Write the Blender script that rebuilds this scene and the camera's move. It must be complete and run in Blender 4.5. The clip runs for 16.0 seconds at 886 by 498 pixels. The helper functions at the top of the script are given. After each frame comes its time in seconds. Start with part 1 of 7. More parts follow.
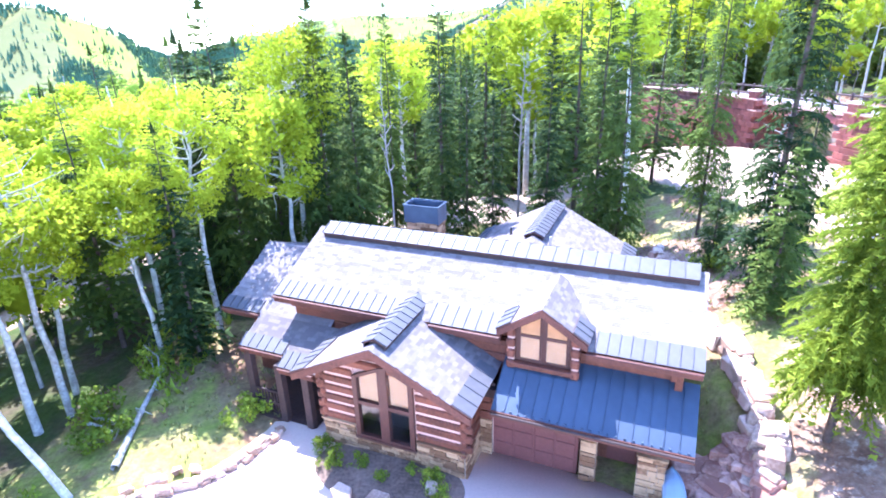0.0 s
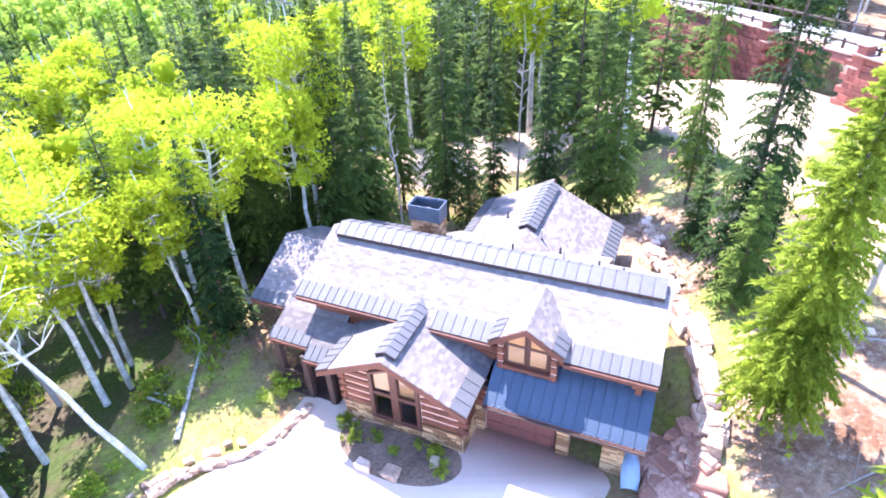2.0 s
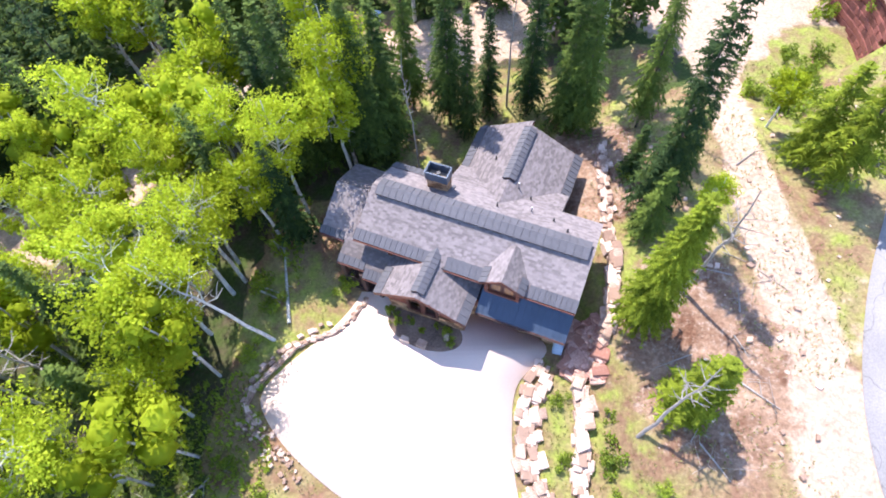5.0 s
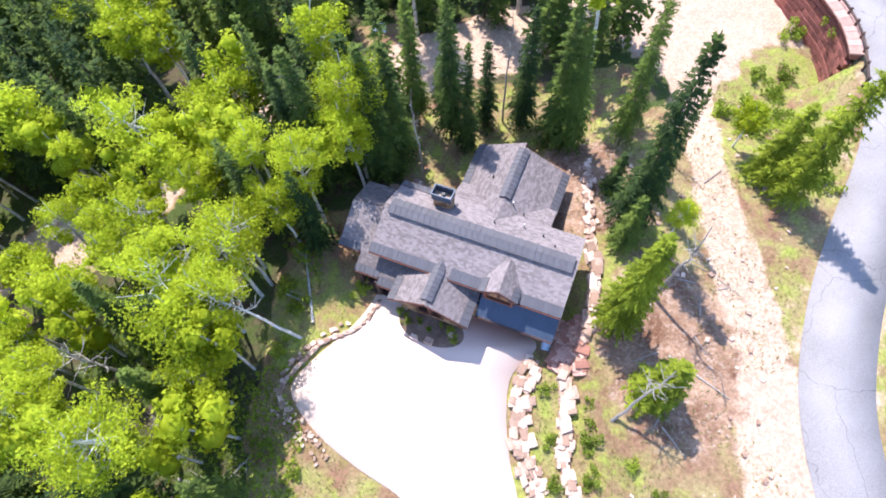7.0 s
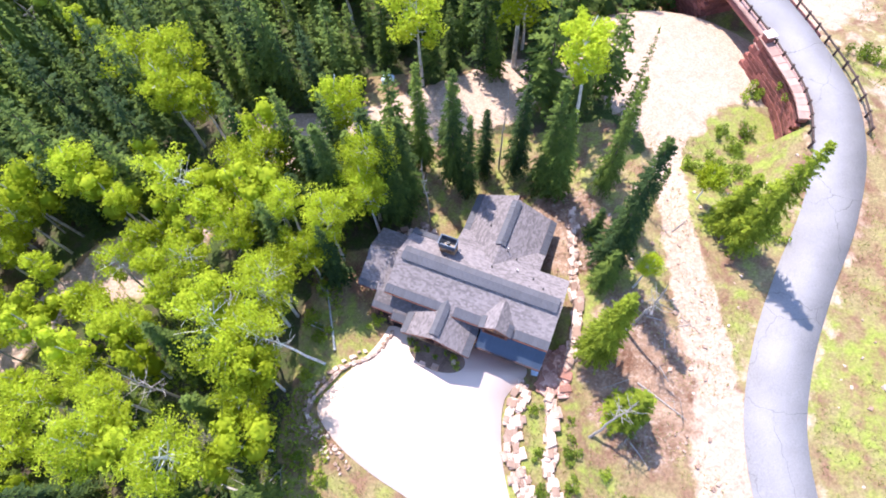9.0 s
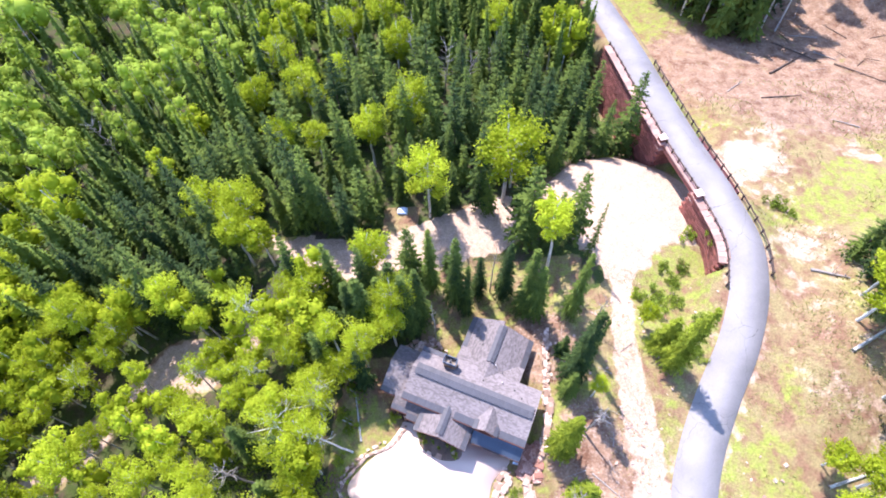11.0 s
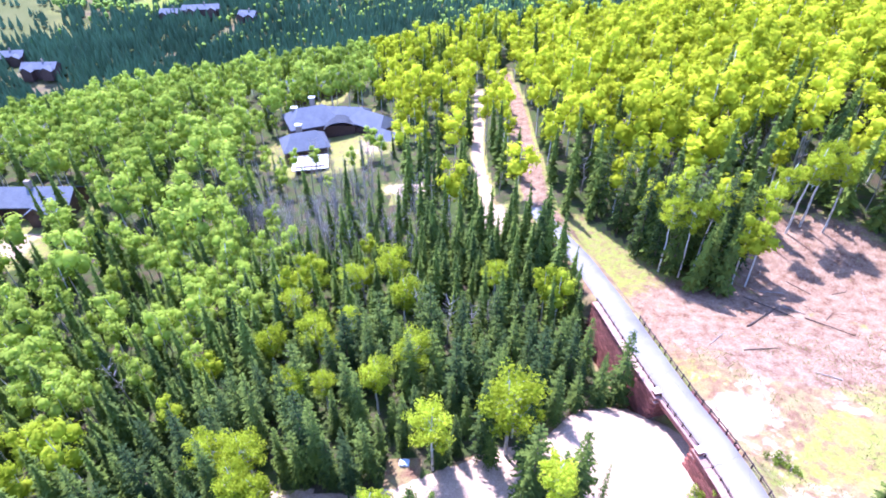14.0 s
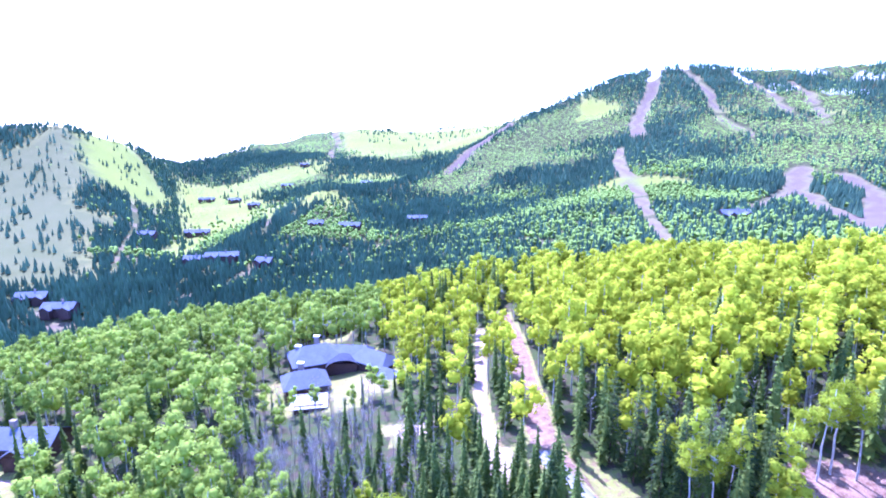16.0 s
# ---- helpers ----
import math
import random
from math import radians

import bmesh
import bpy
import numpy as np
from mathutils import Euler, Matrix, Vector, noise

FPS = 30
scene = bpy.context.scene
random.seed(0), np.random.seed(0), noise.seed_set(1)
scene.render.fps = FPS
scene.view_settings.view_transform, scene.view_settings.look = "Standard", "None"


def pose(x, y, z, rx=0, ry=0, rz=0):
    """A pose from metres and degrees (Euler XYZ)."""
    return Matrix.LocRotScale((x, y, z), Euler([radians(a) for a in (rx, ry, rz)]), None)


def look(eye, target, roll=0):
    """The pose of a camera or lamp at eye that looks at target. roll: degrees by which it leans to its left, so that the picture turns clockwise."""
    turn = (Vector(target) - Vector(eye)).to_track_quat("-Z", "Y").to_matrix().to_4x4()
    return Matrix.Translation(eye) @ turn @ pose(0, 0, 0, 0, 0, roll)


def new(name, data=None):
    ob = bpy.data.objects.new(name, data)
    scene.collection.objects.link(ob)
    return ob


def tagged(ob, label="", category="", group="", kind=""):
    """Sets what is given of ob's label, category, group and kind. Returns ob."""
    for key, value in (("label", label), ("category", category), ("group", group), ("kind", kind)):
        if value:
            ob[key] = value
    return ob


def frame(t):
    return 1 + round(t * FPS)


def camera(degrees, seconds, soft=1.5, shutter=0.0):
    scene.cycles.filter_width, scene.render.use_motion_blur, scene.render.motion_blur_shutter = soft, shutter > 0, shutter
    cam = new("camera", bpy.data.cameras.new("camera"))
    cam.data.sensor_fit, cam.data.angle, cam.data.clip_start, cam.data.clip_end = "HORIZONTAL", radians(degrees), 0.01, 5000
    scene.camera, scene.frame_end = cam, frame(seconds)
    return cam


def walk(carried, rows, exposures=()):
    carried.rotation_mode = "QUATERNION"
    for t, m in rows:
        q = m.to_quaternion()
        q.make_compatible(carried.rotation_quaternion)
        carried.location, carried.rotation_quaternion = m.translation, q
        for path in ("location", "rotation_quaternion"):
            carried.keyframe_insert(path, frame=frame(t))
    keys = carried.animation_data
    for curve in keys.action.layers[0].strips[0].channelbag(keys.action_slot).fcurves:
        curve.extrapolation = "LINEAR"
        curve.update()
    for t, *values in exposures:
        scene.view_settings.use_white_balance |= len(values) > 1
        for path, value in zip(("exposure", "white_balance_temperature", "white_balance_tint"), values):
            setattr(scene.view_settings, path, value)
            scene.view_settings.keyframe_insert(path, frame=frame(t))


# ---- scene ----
cam = camera(76.99, 16.0, soft=1.9)
# seconds, eye x y z, yaw, pitch, roll
PATH = [
    (0.0, 0.714, 0.022, 13.150, 2.00, -22.00, -1.86),
    (0.5, 0.903, -0.009, 14.163, 2.50, -24.46, -2.07),
    (1.0, 1.058, -0.034, 15.441, 2.86, -27.40, -2.37),
    (1.5, 1.179, -0.054, 16.779, 3.31, -30.23, -2.73),
    (2.0, 1.266, -0.068, 18.141, 3.69, -33.22, -3.20),
    (2.5, 1.343, -0.078, 20.549, 3.97, -38.55, -3.53),
    (3.0, 1.399, -0.082, 23.387, 4.74, -44.59, -4.46),
    (3.5, 1.426, -0.082, 26.230, 5.15, -49.76, -5.05),
    (4.0, 1.431, -0.078, 29.245, 5.74, -54.52, -5.65),
    (4.2, 1.421, -0.075, 30.230, 5.83, -55.90, -5.41),
    (6.3, 1.060, -0.007, 37.831, 5.71, -62.50, -5.75),
    (6.5, 1.005, 0.003, 38.330, 5.48, -62.73, -5.44),
    (7.0, 0.860, 0.029, 39.688, 5.13, -63.08, -5.08),
    (7.5, 0.704, 0.058, 41.163, 4.82, -63.23, -4.73),
    (8.0, 0.537, 0.090, 42.554, 4.25, -63.33, -4.08),
    (8.2, 0.467, 0.103, 43.103, 4.04, -63.32, -3.87),
    (10.3, -0.105, 0.263, 58.733, 3.31, -63.91, -2.80),
    (10.5, -0.153, 0.280, 60.597, 2.97, -64.01, -2.27),
    (11.0, -0.276, 0.322, 65.057, 2.44, -58.96, -1.56),
    (11.5, -0.455, 0.366, 66.653, 2.07, -56.02, -1.10),
    (12.0, -0.629, 0.411, 68.244, 1.85, -53.01, -0.85),
    (12.5, -0.804, 0.456, 69.408, 1.73, -49.98, -0.70),
    (13.0, -0.978, 0.502, 70.207, 1.54, -46.52, -0.45),
    (13.5, -1.147, 0.548, 70.649, 1.39, -42.19, -0.27),
    (14.0, -1.305, 0.594, 70.927, 1.34, -36.44, -0.09),
    (14.5, -1.449, 0.640, 71.189, 1.33, -30.67, -0.02),
    (15.0, -1.578, 0.685, 71.309, 1.30, -24.40, 0.10),
    (15.5, -1.694, 0.729, 71.349, 1.38, -18.35, 0.06),
    (16.0, -1.799, 0.773, 71.349, 1.38, -12.44, -0.01),
]
# seconds, stops, kelvin, tint of the clip's automatic camera
EXPOSURES = [(0, 3.2, 5200, 22), (2.0, 3.15, 5800, 20), (3.5, 2.45, 6150, 17), (7, 1.95, 6150, 17), (11, 2.1, 6050, 22), (13.5, 2.3, 5550, 29), (14.5, 2.6, 5000, 40), (15, 2.85, 4700, 50), (16, 2.55, 4550, 55)]
walk(cam, [(t, pose(x, y, z, 90 + pitch, 0, yaw) @ pose(0, 0, 0, 0, 0, roll)) for t, x, y, z, yaw, pitch, roll in PATH], EXPOSURES)

# ---- light: sun high behind the house, clear sky ----
SUN = Vector((-0.47 * 0.53, 0.88 * 0.53, 0.848)).normalized()
world = bpy.data.worlds.new("sky")
scene.world = world
world.use_nodes = True
wt = world.node_tree
sky = wt.nodes.new("ShaderNodeTexSky")
sky.sky_type, sky.sun_disc = "NISHITA", False
sky.sun_elevation = math.asin(SUN.z)
sky.sun_rotation = math.atan2(SUN.x, SUN.y)
sky.altitude, sky.air_density, sky.dust_density, sky.ozone_density = 2200, 1.0, 1.5, 1.0
wt.nodes["Background"].inputs["Strength"].default_value = 0.15
wt.links.new(sky.outputs["Color"], wt.nodes["Background"].inputs["Color"])
sun = new("sun", bpy.data.lights.new("sun", "SUN"))
sun.data.energy, sun.data.angle, sun.data.color = 2.45, radians(0.5), (1.0, 0.95, 0.87)
sun.matrix_world = look(SUN * 300, (0, 0, 0))


# ---- the lie of the land ----
def step(a, b, x):
    t = np.clip((np.asarray(x, float) - a) / (b - a), 0, 1)
    return t * t * (3 - 2 * t)


def soft(x, w=4.0):
    return w * np.logaddexp(0, np.asarray(x, float) / w)


# centre line of the road: x, y, z
ROAD = np.array([(23.0, -60, 0.5), (23.4, -25, 2.4), (23.6, -5, 3.0), (24.0, 8, 3.6), (25.7, 12.7, 3.8), (28.8, 18.6, 4.0), (32.6, 25.1, 4.4), (35.0, 31.5, 5.1), (35.8, 37, 5.4),
                 (34.6, 43.5, 5.6), (31.5, 54.1, 5.6), (29.5, 62.5, 5.4), (27.4, 73, 4.8), (26.0, 81, 3.8), (24.5, 90, 2.4), (22.3, 102, -0.4), (19, 122, -5)])


def dense(points, n):
    """A smooth run of n places along some points."""
    p = np.asarray(points, float)
    t = np.concatenate([[0], np.cumsum(np.linalg.norm(np.diff(p[:, :2], axis=0), axis=1))])
    m = np.gradient(p, t, axis=0)
    s = np.linspace(0, t[-1], n)
    i = np.clip(np.searchsorted(t, s) - 1, 0, len(t) - 2)
    h = t[i + 1] - t[i]
    u = (s - t[i]) / h
    a, b, c, d = 2 * u**3 - 3 * u**2 + 1, u**3 - 2 * u**2 + u, -2 * u**3 + 3 * u**2, u**3 - u**2
    return a[:, None] * p[i] + (b * h)[:, None] * m[i] + c[:, None] * p[i + 1] + (d * h)[:, None] * m[i + 1]


ROADLINE = dense(ROAD, 260)


def along(x, y, line):
    """Signed distance to the right of a line, and the nearest place on it."""
    x, y = np.asarray(x, float), np.asarray(y, float)
    shape = np.broadcast(x, y).shape
    px, py = np.broadcast_to(x, shape).ravel(), np.broadcast_to(y, shape).ravel()
    sd, near = np.empty(len(px)), np.empty(len(px), int)
    way = np.gradient(line[:, :2], axis=0)
    way /= np.linalg.norm(way, axis=1)[:, None]
    for a in range(0, len(px), 20000):
        dx, dy = px[a:a + 20000, None] - line[None, :, 0], py[a:a + 20000, None] - line[None, :, 1]
        d = dx * dx + dy * dy
        k = d.argmin(1)
        r = np.arange(len(k))
        side = dx[r, k] * way[k, 1] - dy[r, k] * way[k, 0]
        sd[a:a + 20000], near[a:a + 20000] = np.sqrt(d[r, k]) * np.sign(side), k
    return sd.reshape(shape), near.reshape(shape)


def wild(x, y):
    """The hillside before the road and the house were cut into it."""
    x, y = np.asarray(x, float), np.asarray(y, float)
    z = -0.13 * soft(y - 36) - 0.16 * soft(-x - 14)
    z = z + 3.7 * step(8.5, 20, x) * (1 - step(20, 46, y))
    z = z + 0.35 * np.sin(x * 0.21 + 1) * np.sin(y * 0.17) * step(12, 30, np.hypot(x + 1, y - 12))
    xs = np.where(x < -60, -60 + (x + 60) * 0.25, x)
    far = -9 + 0.19 * xs * step(0, 210, y) - 0.03 * (y - 200)
    far = np.where(far > 5, 5 + (far - 5) * 0.5, far) - 0.36 * soft(np.hypot(x, y) - 266, 8)
    return z * (1 - step(60, 150, y)) + far * step(60, 150, y)


def rough(x, y, s):
    return (np.sin(x / s + 1.3 * np.sin(y / s * 0.7)) + np.sin(y / s * 1.1 + 1.7 * np.sin(x / s * 0.6 + 2)) + np.sin((x + y) / s * 0.63 + 4)) / 3


# the mountains, by bearing: foot of the valley, the near flank with its crest, and the hills behind it (degrees, metres)
FOOT_E = ([-75, -41, -20, -6, 2, 11, 22, 38, 75], [-18.5, -18.5, -18.8, -17.2, -15.2, -13.6, -11.6, -10.2, -9.5])
FLANK_E = ([-75, -45, -30, -24, -18.7, -14.2, -6.8, -1.4, 2.4, 5.7, 7.9, 10.6, 13.2, 15.7, 18.1, 20.5, 22.9, 25.2, 29.4, 33.3, 36, 50, 75],
           [-17, -17, -15, -12.4, -9.5, -7.1, -5.9, -3.8, -1.7, 0.4, 1.25, 2.3, 3.6, 4.55, 5.1, 5.3, 5.3, 4.85, 4.75, 4.85, 4.9, 5, 4])
FLANK_R = ([-75, -45, -30, -24, -18.7, -14.2, -6.8, -1.4, 2.4, 5.7, 10.6, 18, 36, 75], [560, 560, 620, 750, 900, 1050, 1250, 1450, 1650, 1850, 2000, 2100, 2200, 2200])
BACK_E = ([-75, -50, -39.2, -35.4, -33.5, -31.5, -29.5, -28.2, -26.4, -24.9, -22.4, -19.8, -17.2, -14.5, -11.7, -8.9, -6.1, -1.6, 1.2, 5.7, 9, 14, 75],
          [-1, -0.5, -0.2, 0.2, -0.5, -1.2, -2.1, -3.05, -3.5, -3.15, -2.65, -1.75, -1.3, -0.7, -0.35, -0.05, -0.3, -0.3, -0.1, 0.2, 0.0, -2, -2])
BACK_R = ([-75, -35, -31, -28, -26, -22, -14, 75], [1500, 1500, 1600, 1850, 2350, 2600, 2700, 2700])


def hills(x, y):
    """The far side of the valley: a flank with its own crest, and behind it the bowl and the skyline."""
    r, a = np.hypot(x, y), np.degrees(np.arctan2(x, y))
    e0, e1, e2 = np.interp(a, *FOOT_E), np.interp(a, *FLANK_E), np.interp(a, *BACK_E)
    r1, r2 = np.interp(a, *FLANK_R), np.interp(a, *BACK_R)
    t = np.clip((r - 520) / (r1 - 520), 0, 1)
    e = e0 + (e1 - e0) * (0.75 * t + 0.25 * np.sqrt(t))
    dip = 0.8 * step(-26, -17, a)
    u = np.clip((r - r1) / (r2 - r1), 0, 1)
    e = np.where(r > r1, e1 + (e2 - e1) * (0.7 * u + 0.3 * np.sqrt(u)) - dip * np.sin(np.pi * np.clip(u * 2.2, 0, 1)), e)
    z = 71 + r * np.tan(np.radians(e)) - 0.3 * np.clip(r - r2, 0, None)
    flat = np.clip((r - 520) / 250, 0, 1) * (1 - step(0.86, 1.0, np.maximum(t * (r <= r1), u)) * 0.9)
    return z + flat * (13 * rough(x, y, 150) + 5 * rough(x, y, 55))


def land(x, y):
    x, y = np.asarray(x, float), np.asarray(y, float)
    r, a = np.hypot(x, y), np.arctan2(x, y)
    w = step(300, 520, r)
    back = step(-1.75, -1.35, a) * (1 - step(1.35, 1.75, a))
    return wild(x, y) * (1 - w * back) + hills(x, y) * w * back


# wall on the west side of the road and the passage under it, in metres along y
WALL_A, GAP_A, GAP_B, WALL_B = 34.5, 45.4, 54.4, 75.5


def ground(x, y):
    """The finished ground."""
    x, y = np.asarray(x, float), np.asarray(y, float)
    z = land(x, y)
    # level pad of house and drive, falling a little towards the front
    pad = -0.045 * soft(9 - y, 2)
    d = np.hypot(np.clip(np.abs(x + 1.5) - 7.6, 0, None), np.clip(np.abs(y - 12) - 11, 0, None))
    z = pad + (z - pad) * step(0.3, 7.0, d)
    # the cut bank beside the house, held by boulders
    bank = 1.55 * step(8.3, 10.3, x + 0.12 * (y - 12)) * step(-3, 6, y) * (1 - step(26, 34, y)) * (1 - step(12, 19, x))
    z = z + bank
    # clearing below the road wall
    z = z + 3.4 * step(31, 42, x) * step(8, 24, y) * (1 - step(66, 96, y)) * (1 - step(70, 120, x))
    c = np.hypot((x - 22.5) / 12.5, (y - 44) / 12)
    z = z + (1.8 - z) * (1 - step(0.7, 1.3, c)) * (1 - step(33.5, 40, x))
    # road bed
    sd, k = along(x, y, ROADLINE)
    zr = ROADLINE[k, 2] - 0.12
    wall = (y > WALL_A) & (y < WALL_B)
    east = np.clip((np.abs(sd) - 2.7) / 5.5, 0, 1)
    west = np.where(wall, np.clip((-sd - 2.75) / 0.5, 0, 1), np.clip((-sd - 2.6) / 4.0, 0, 1))
    f = np.where(sd > 0, east, west)
    f = 1 - f * f * (3 - 2 * f)
    f = np.where((y > GAP_A - 0.4) & (y < GAP_B + 0.4) & (np.abs(sd) < 12), 0, f)
    return z + (zr - z) * f


def gz(x, y):
    return float(ground(np.array([x]), np.array([y]))[0])


# ---- materials ----
def material(name, colour, rough_=0.8, metal=0.0, grain=8.0, spread=0.25, bump=0.2, big=0.6, random_=0.0, islands=0.0, tint=None, leaf=0.0, coords="Object", detail=6.0, spec=0.4, tone=0.0, cracks=0.0):
    """Colour varied by noise at two scales, with bump; random_: by object, islands: by loose piece, tone: by tree of a stand; cracks: size of the fields between fine cracks; leaf: share of light let through."""
    m = bpy.data.materials.new(name)
    m.use_nodes = True
    nt = m.node_tree
    n, l = nt.nodes, nt.links
    bsdf = n["Principled BSDF"]
    bsdf.inputs["Roughness"].default_value, bsdf.inputs["Metallic"].default_value = rough_, metal
    bsdf.inputs["Specular IOR Level"].default_value = spec
    tc = n.new("ShaderNodeTexCoord")
    geo = n.new("ShaderNodeNewGeometry")
    src = geo.outputs["Position"] if coords == "World" else tc.outputs["Object"]
    fine, wide = n.new("ShaderNodeTexNoise"), n.new("ShaderNodeTexNoise")
    fine.inputs["Scale"].default_value, fine.inputs["Detail"].default_value = grain, detail
    wide.inputs["Scale"].default_value, wide.inputs["Detail"].default_value = big, 4.0
    for node in (fine, wide):
        l.new(src, node.inputs["Vector"])
    total = n.new("ShaderNodeMath")
    total.operation = "ADD"
    l.new(fine.outputs["Fac"], total.inputs[0])
    l.new(wide.outputs["Fac"], total.inputs[1])
    value = total.outputs[0]
    for amount, out in ((random_, None), (islands, geo.outputs["Random Per Island"])):
        if amount:
            if out is None:
                out = n.new("ShaderNodeObjectInfo").outputs["Random"]
            more = n.new("ShaderNodeMath")
            more.operation, more.inputs[1].default_value = "MULTIPLY_ADD", amount
            l.new(out, more.inputs[0])
            l.new(value, more.inputs[2])
            less = n.new("ShaderNodeMath")
            less.operation, less.inputs[1].default_value = "SUBTRACT", amount / 2
            l.new(more.outputs[0], less.inputs[0])
            value = less.outputs[0]
    if tone:
        own, more = n.new("ShaderNodeAttribute"), n.new("ShaderNodeMath")
        own.attribute_name = "tone"
        more.operation, more.inputs[1].default_value = "MULTIPLY_ADD", tone
        l.new(own.outputs["Fac"], more.inputs[0])
        l.new(value, more.inputs[2])
        value = more.outputs[0]
    ramp = n.new("ShaderNodeValToRGB")
    dark = tuple(c * (1 - spread) for c in colour)
    light = tint or tuple(min(1, c * (1 + spread)) for c in colour)
    ramp.color_ramp.elements[0].position, ramp.color_ramp.elements[1].position = 0.36, 0.66
    ramp.color_ramp.elements[0].color, ramp.color_ramp.elements[1].color = (*dark, 1), (*light, 1)
    half = n.new("ShaderNodeMath")
    half.operation, half.inputs[1].default_value = "MULTIPLY", 0.5
    l.new(value, half.inputs[0])
    l.new(half.outputs[0], ramp.inputs["Fac"])
    paint = ramp.outputs["Color"]
    if cracks:
        cell, warp, bend, line_, mul = n.new("ShaderNodeTexVoronoi"), n.new("ShaderNodeTexNoise"), n.new("ShaderNodeVectorMath"), n.new("ShaderNodeMapRange"), n.new("ShaderNodeMix")
        cell.feature, cell.inputs["Scale"].default_value = "DISTANCE_TO_EDGE", 1 / cracks
        warp.inputs["Scale"].default_value, warp.inputs["Detail"].default_value = 0.8, 6.0
        bend.operation, bend.inputs["Scale"].default_value = "SCALE", 1.2
        push = n.new("ShaderNodeVectorMath")
        l.new(src, warp.inputs["Vector"])
        l.new(warp.outputs["Color"], bend.inputs[0])
        l.new(bend.outputs[0], push.inputs[0])
        l.new(src, push.inputs[1])
        l.new(push.outputs[0], cell.inputs["Vector"])
        l.new(cell.outputs["Distance"], line_.inputs["Value"])
        line_.inputs["From Min"].default_value, line_.inputs["From Max"].default_value = 0.0008, 0.0035
        mul.data_type = "RGBA"
        mul.inputs["A"].default_value = (*(c * 0.6 for c in colour), 1)
        l.new(line_.outputs["Result"], mul.inputs["Factor"])
        l.new(paint, mul.inputs["B"])
        paint = mul.outputs["Result"]
    l.new(paint, bsdf.inputs["Base Color"])
    if bump:
        b = n.new("ShaderNodeBump")
        b.inputs["Strength"].default_value, b.inputs["Distance"].default_value = bump, 0.05
        l.new(fine.outputs["Fac"], b.inputs["Height"])
        l.new(b.outputs["Normal"], bsdf.inputs["Normal"])
    if leaf:
        thin, mix = n.new("ShaderNodeBsdfTranslucent"), n.new("ShaderNodeMixShader")
        mix.inputs[0].default_value = leaf
        l.new(ramp.outputs["Color"], thin.inputs["Color"])
        l.new(bsdf.outputs[0], mix.inputs[1])
        l.new(thin.outputs[0], mix.inputs[2])
        l.new(mix.outputs[0], n["Material Output"].inputs["Surface"])
    return m


SHINGLE = material("shingle", (0.200, 0.170, 0.166), 0.95, grain=25, spread=0.32, big=0.1, random_=0.4, islands=0.5, bump=0, spec=0.1)
METAL = material("roof_metal", (0.115, 0.11, 0.12), 0.62, metal=0.2, spec=0.3, grain=3, spread=0.15, big=0.7, bump=0.03, random_=0.25)
BLUEMETAL = material("porch_metal", (0.058, 0.08, 0.118), 0.45, metal=0.3, grain=2, spread=0.2, big=0.5, bump=0.03, random_=0.2)
LOG = material("stained_log", (0.17, 0.055, 0.03), 0.6, grain=14, spread=0.4, big=1.2, random_=0.4)
CHINK = material("chinking", (0.66, 0.42, 0.33), 0.9, grain=20, spread=0.15)
FASCIA = material("fascia", (0.13, 0.045, 0.03), 0.6, grain=12, spread=0.35)
STONE = material("wall_stone", (0.34, 0.17, 0.08), 0.9, grain=9, spread=0.45, random_=1.0, bump=0.6, tint=(0.50, 0.31, 0.165))
MORTAR = material("mortar", (0.30, 0.24, 0.19), 0.95, grain=25, spread=0.2)
GARAGE = material("garage_door_paint", (0.17, 0.06, 0.05), 0.55, grain=10, spread=0.15)
DARKWOOD = material("dark_timber", (0.06, 0.035, 0.03), 0.7, grain=12, spread=0.4)
FRAME = material("window_frame", (0.10, 0.04, 0.03), 0.5, grain=10, spread=0.2)
BLIND = material("window_blind", (0.56, 0.28, 0.125), 0.9, grain=5, spread=0.12)
# near-black: the shade of unlit rooms put into the colour
ROOMDARK = material("room_darkness", (0.05, 0.045, 0.045), 0.9, grain=3, spread=0.3)
PLASTIC = material("vent_pipe", (0.03, 0.03, 0.035), 0.5, grain=10, spread=0.2)
GALV = material("galvanised", (0.5, 0.5, 0.52), 0.4, metal=0.7, grain=10, spread=0.15)
BOAT = material("white_cover", (0.55, 0.66, 0.80), 0.45, grain=3, spread=0.08, bump=0.05)
CONCRETE = material("drive_concrete", (0.66, 0.505, 0.42), 0.9, grain=14, spread=0.07, big=0.25, bump=0.08, coords="World")
BEDSOIL = material("bed_soil", (0.17, 0.115, 0.085), 0.95, grain=9, spread=0.5, bump=0.6, coords="World")
BOULDER = material("sandstone_boulder", (0.45, 0.29, 0.205), 0.9, grain=6, spread=0.35, random_=0.9, bump=0.6, tint=(0.66, 0.49, 0.385))
REDBOULDER = material("red_boulder", (0.40, 0.185, 0.13), 0.9, grain=6, spread=0.3, random_=0.6, bump=0.5, tint=(0.58, 0.36, 0.28))
ASPHALT = material("asphalt", (0.265, 0.248, 0.245), 0.95, grain=12, spread=0.22, big=0.25, bump=0.2, coords="World", spec=0.15, cracks=8.0)
REDSTONE = material("red_block", (0.25, 0.085, 0.065), 0.9, grain=8, spread=0.35, random_=0.6, bump=0.5)
CAPSTONE = material("cap_stone", (0.42, 0.25, 0.20), 0.9, grain=8, spread=0.25, random_=0.5, bump=0.4)
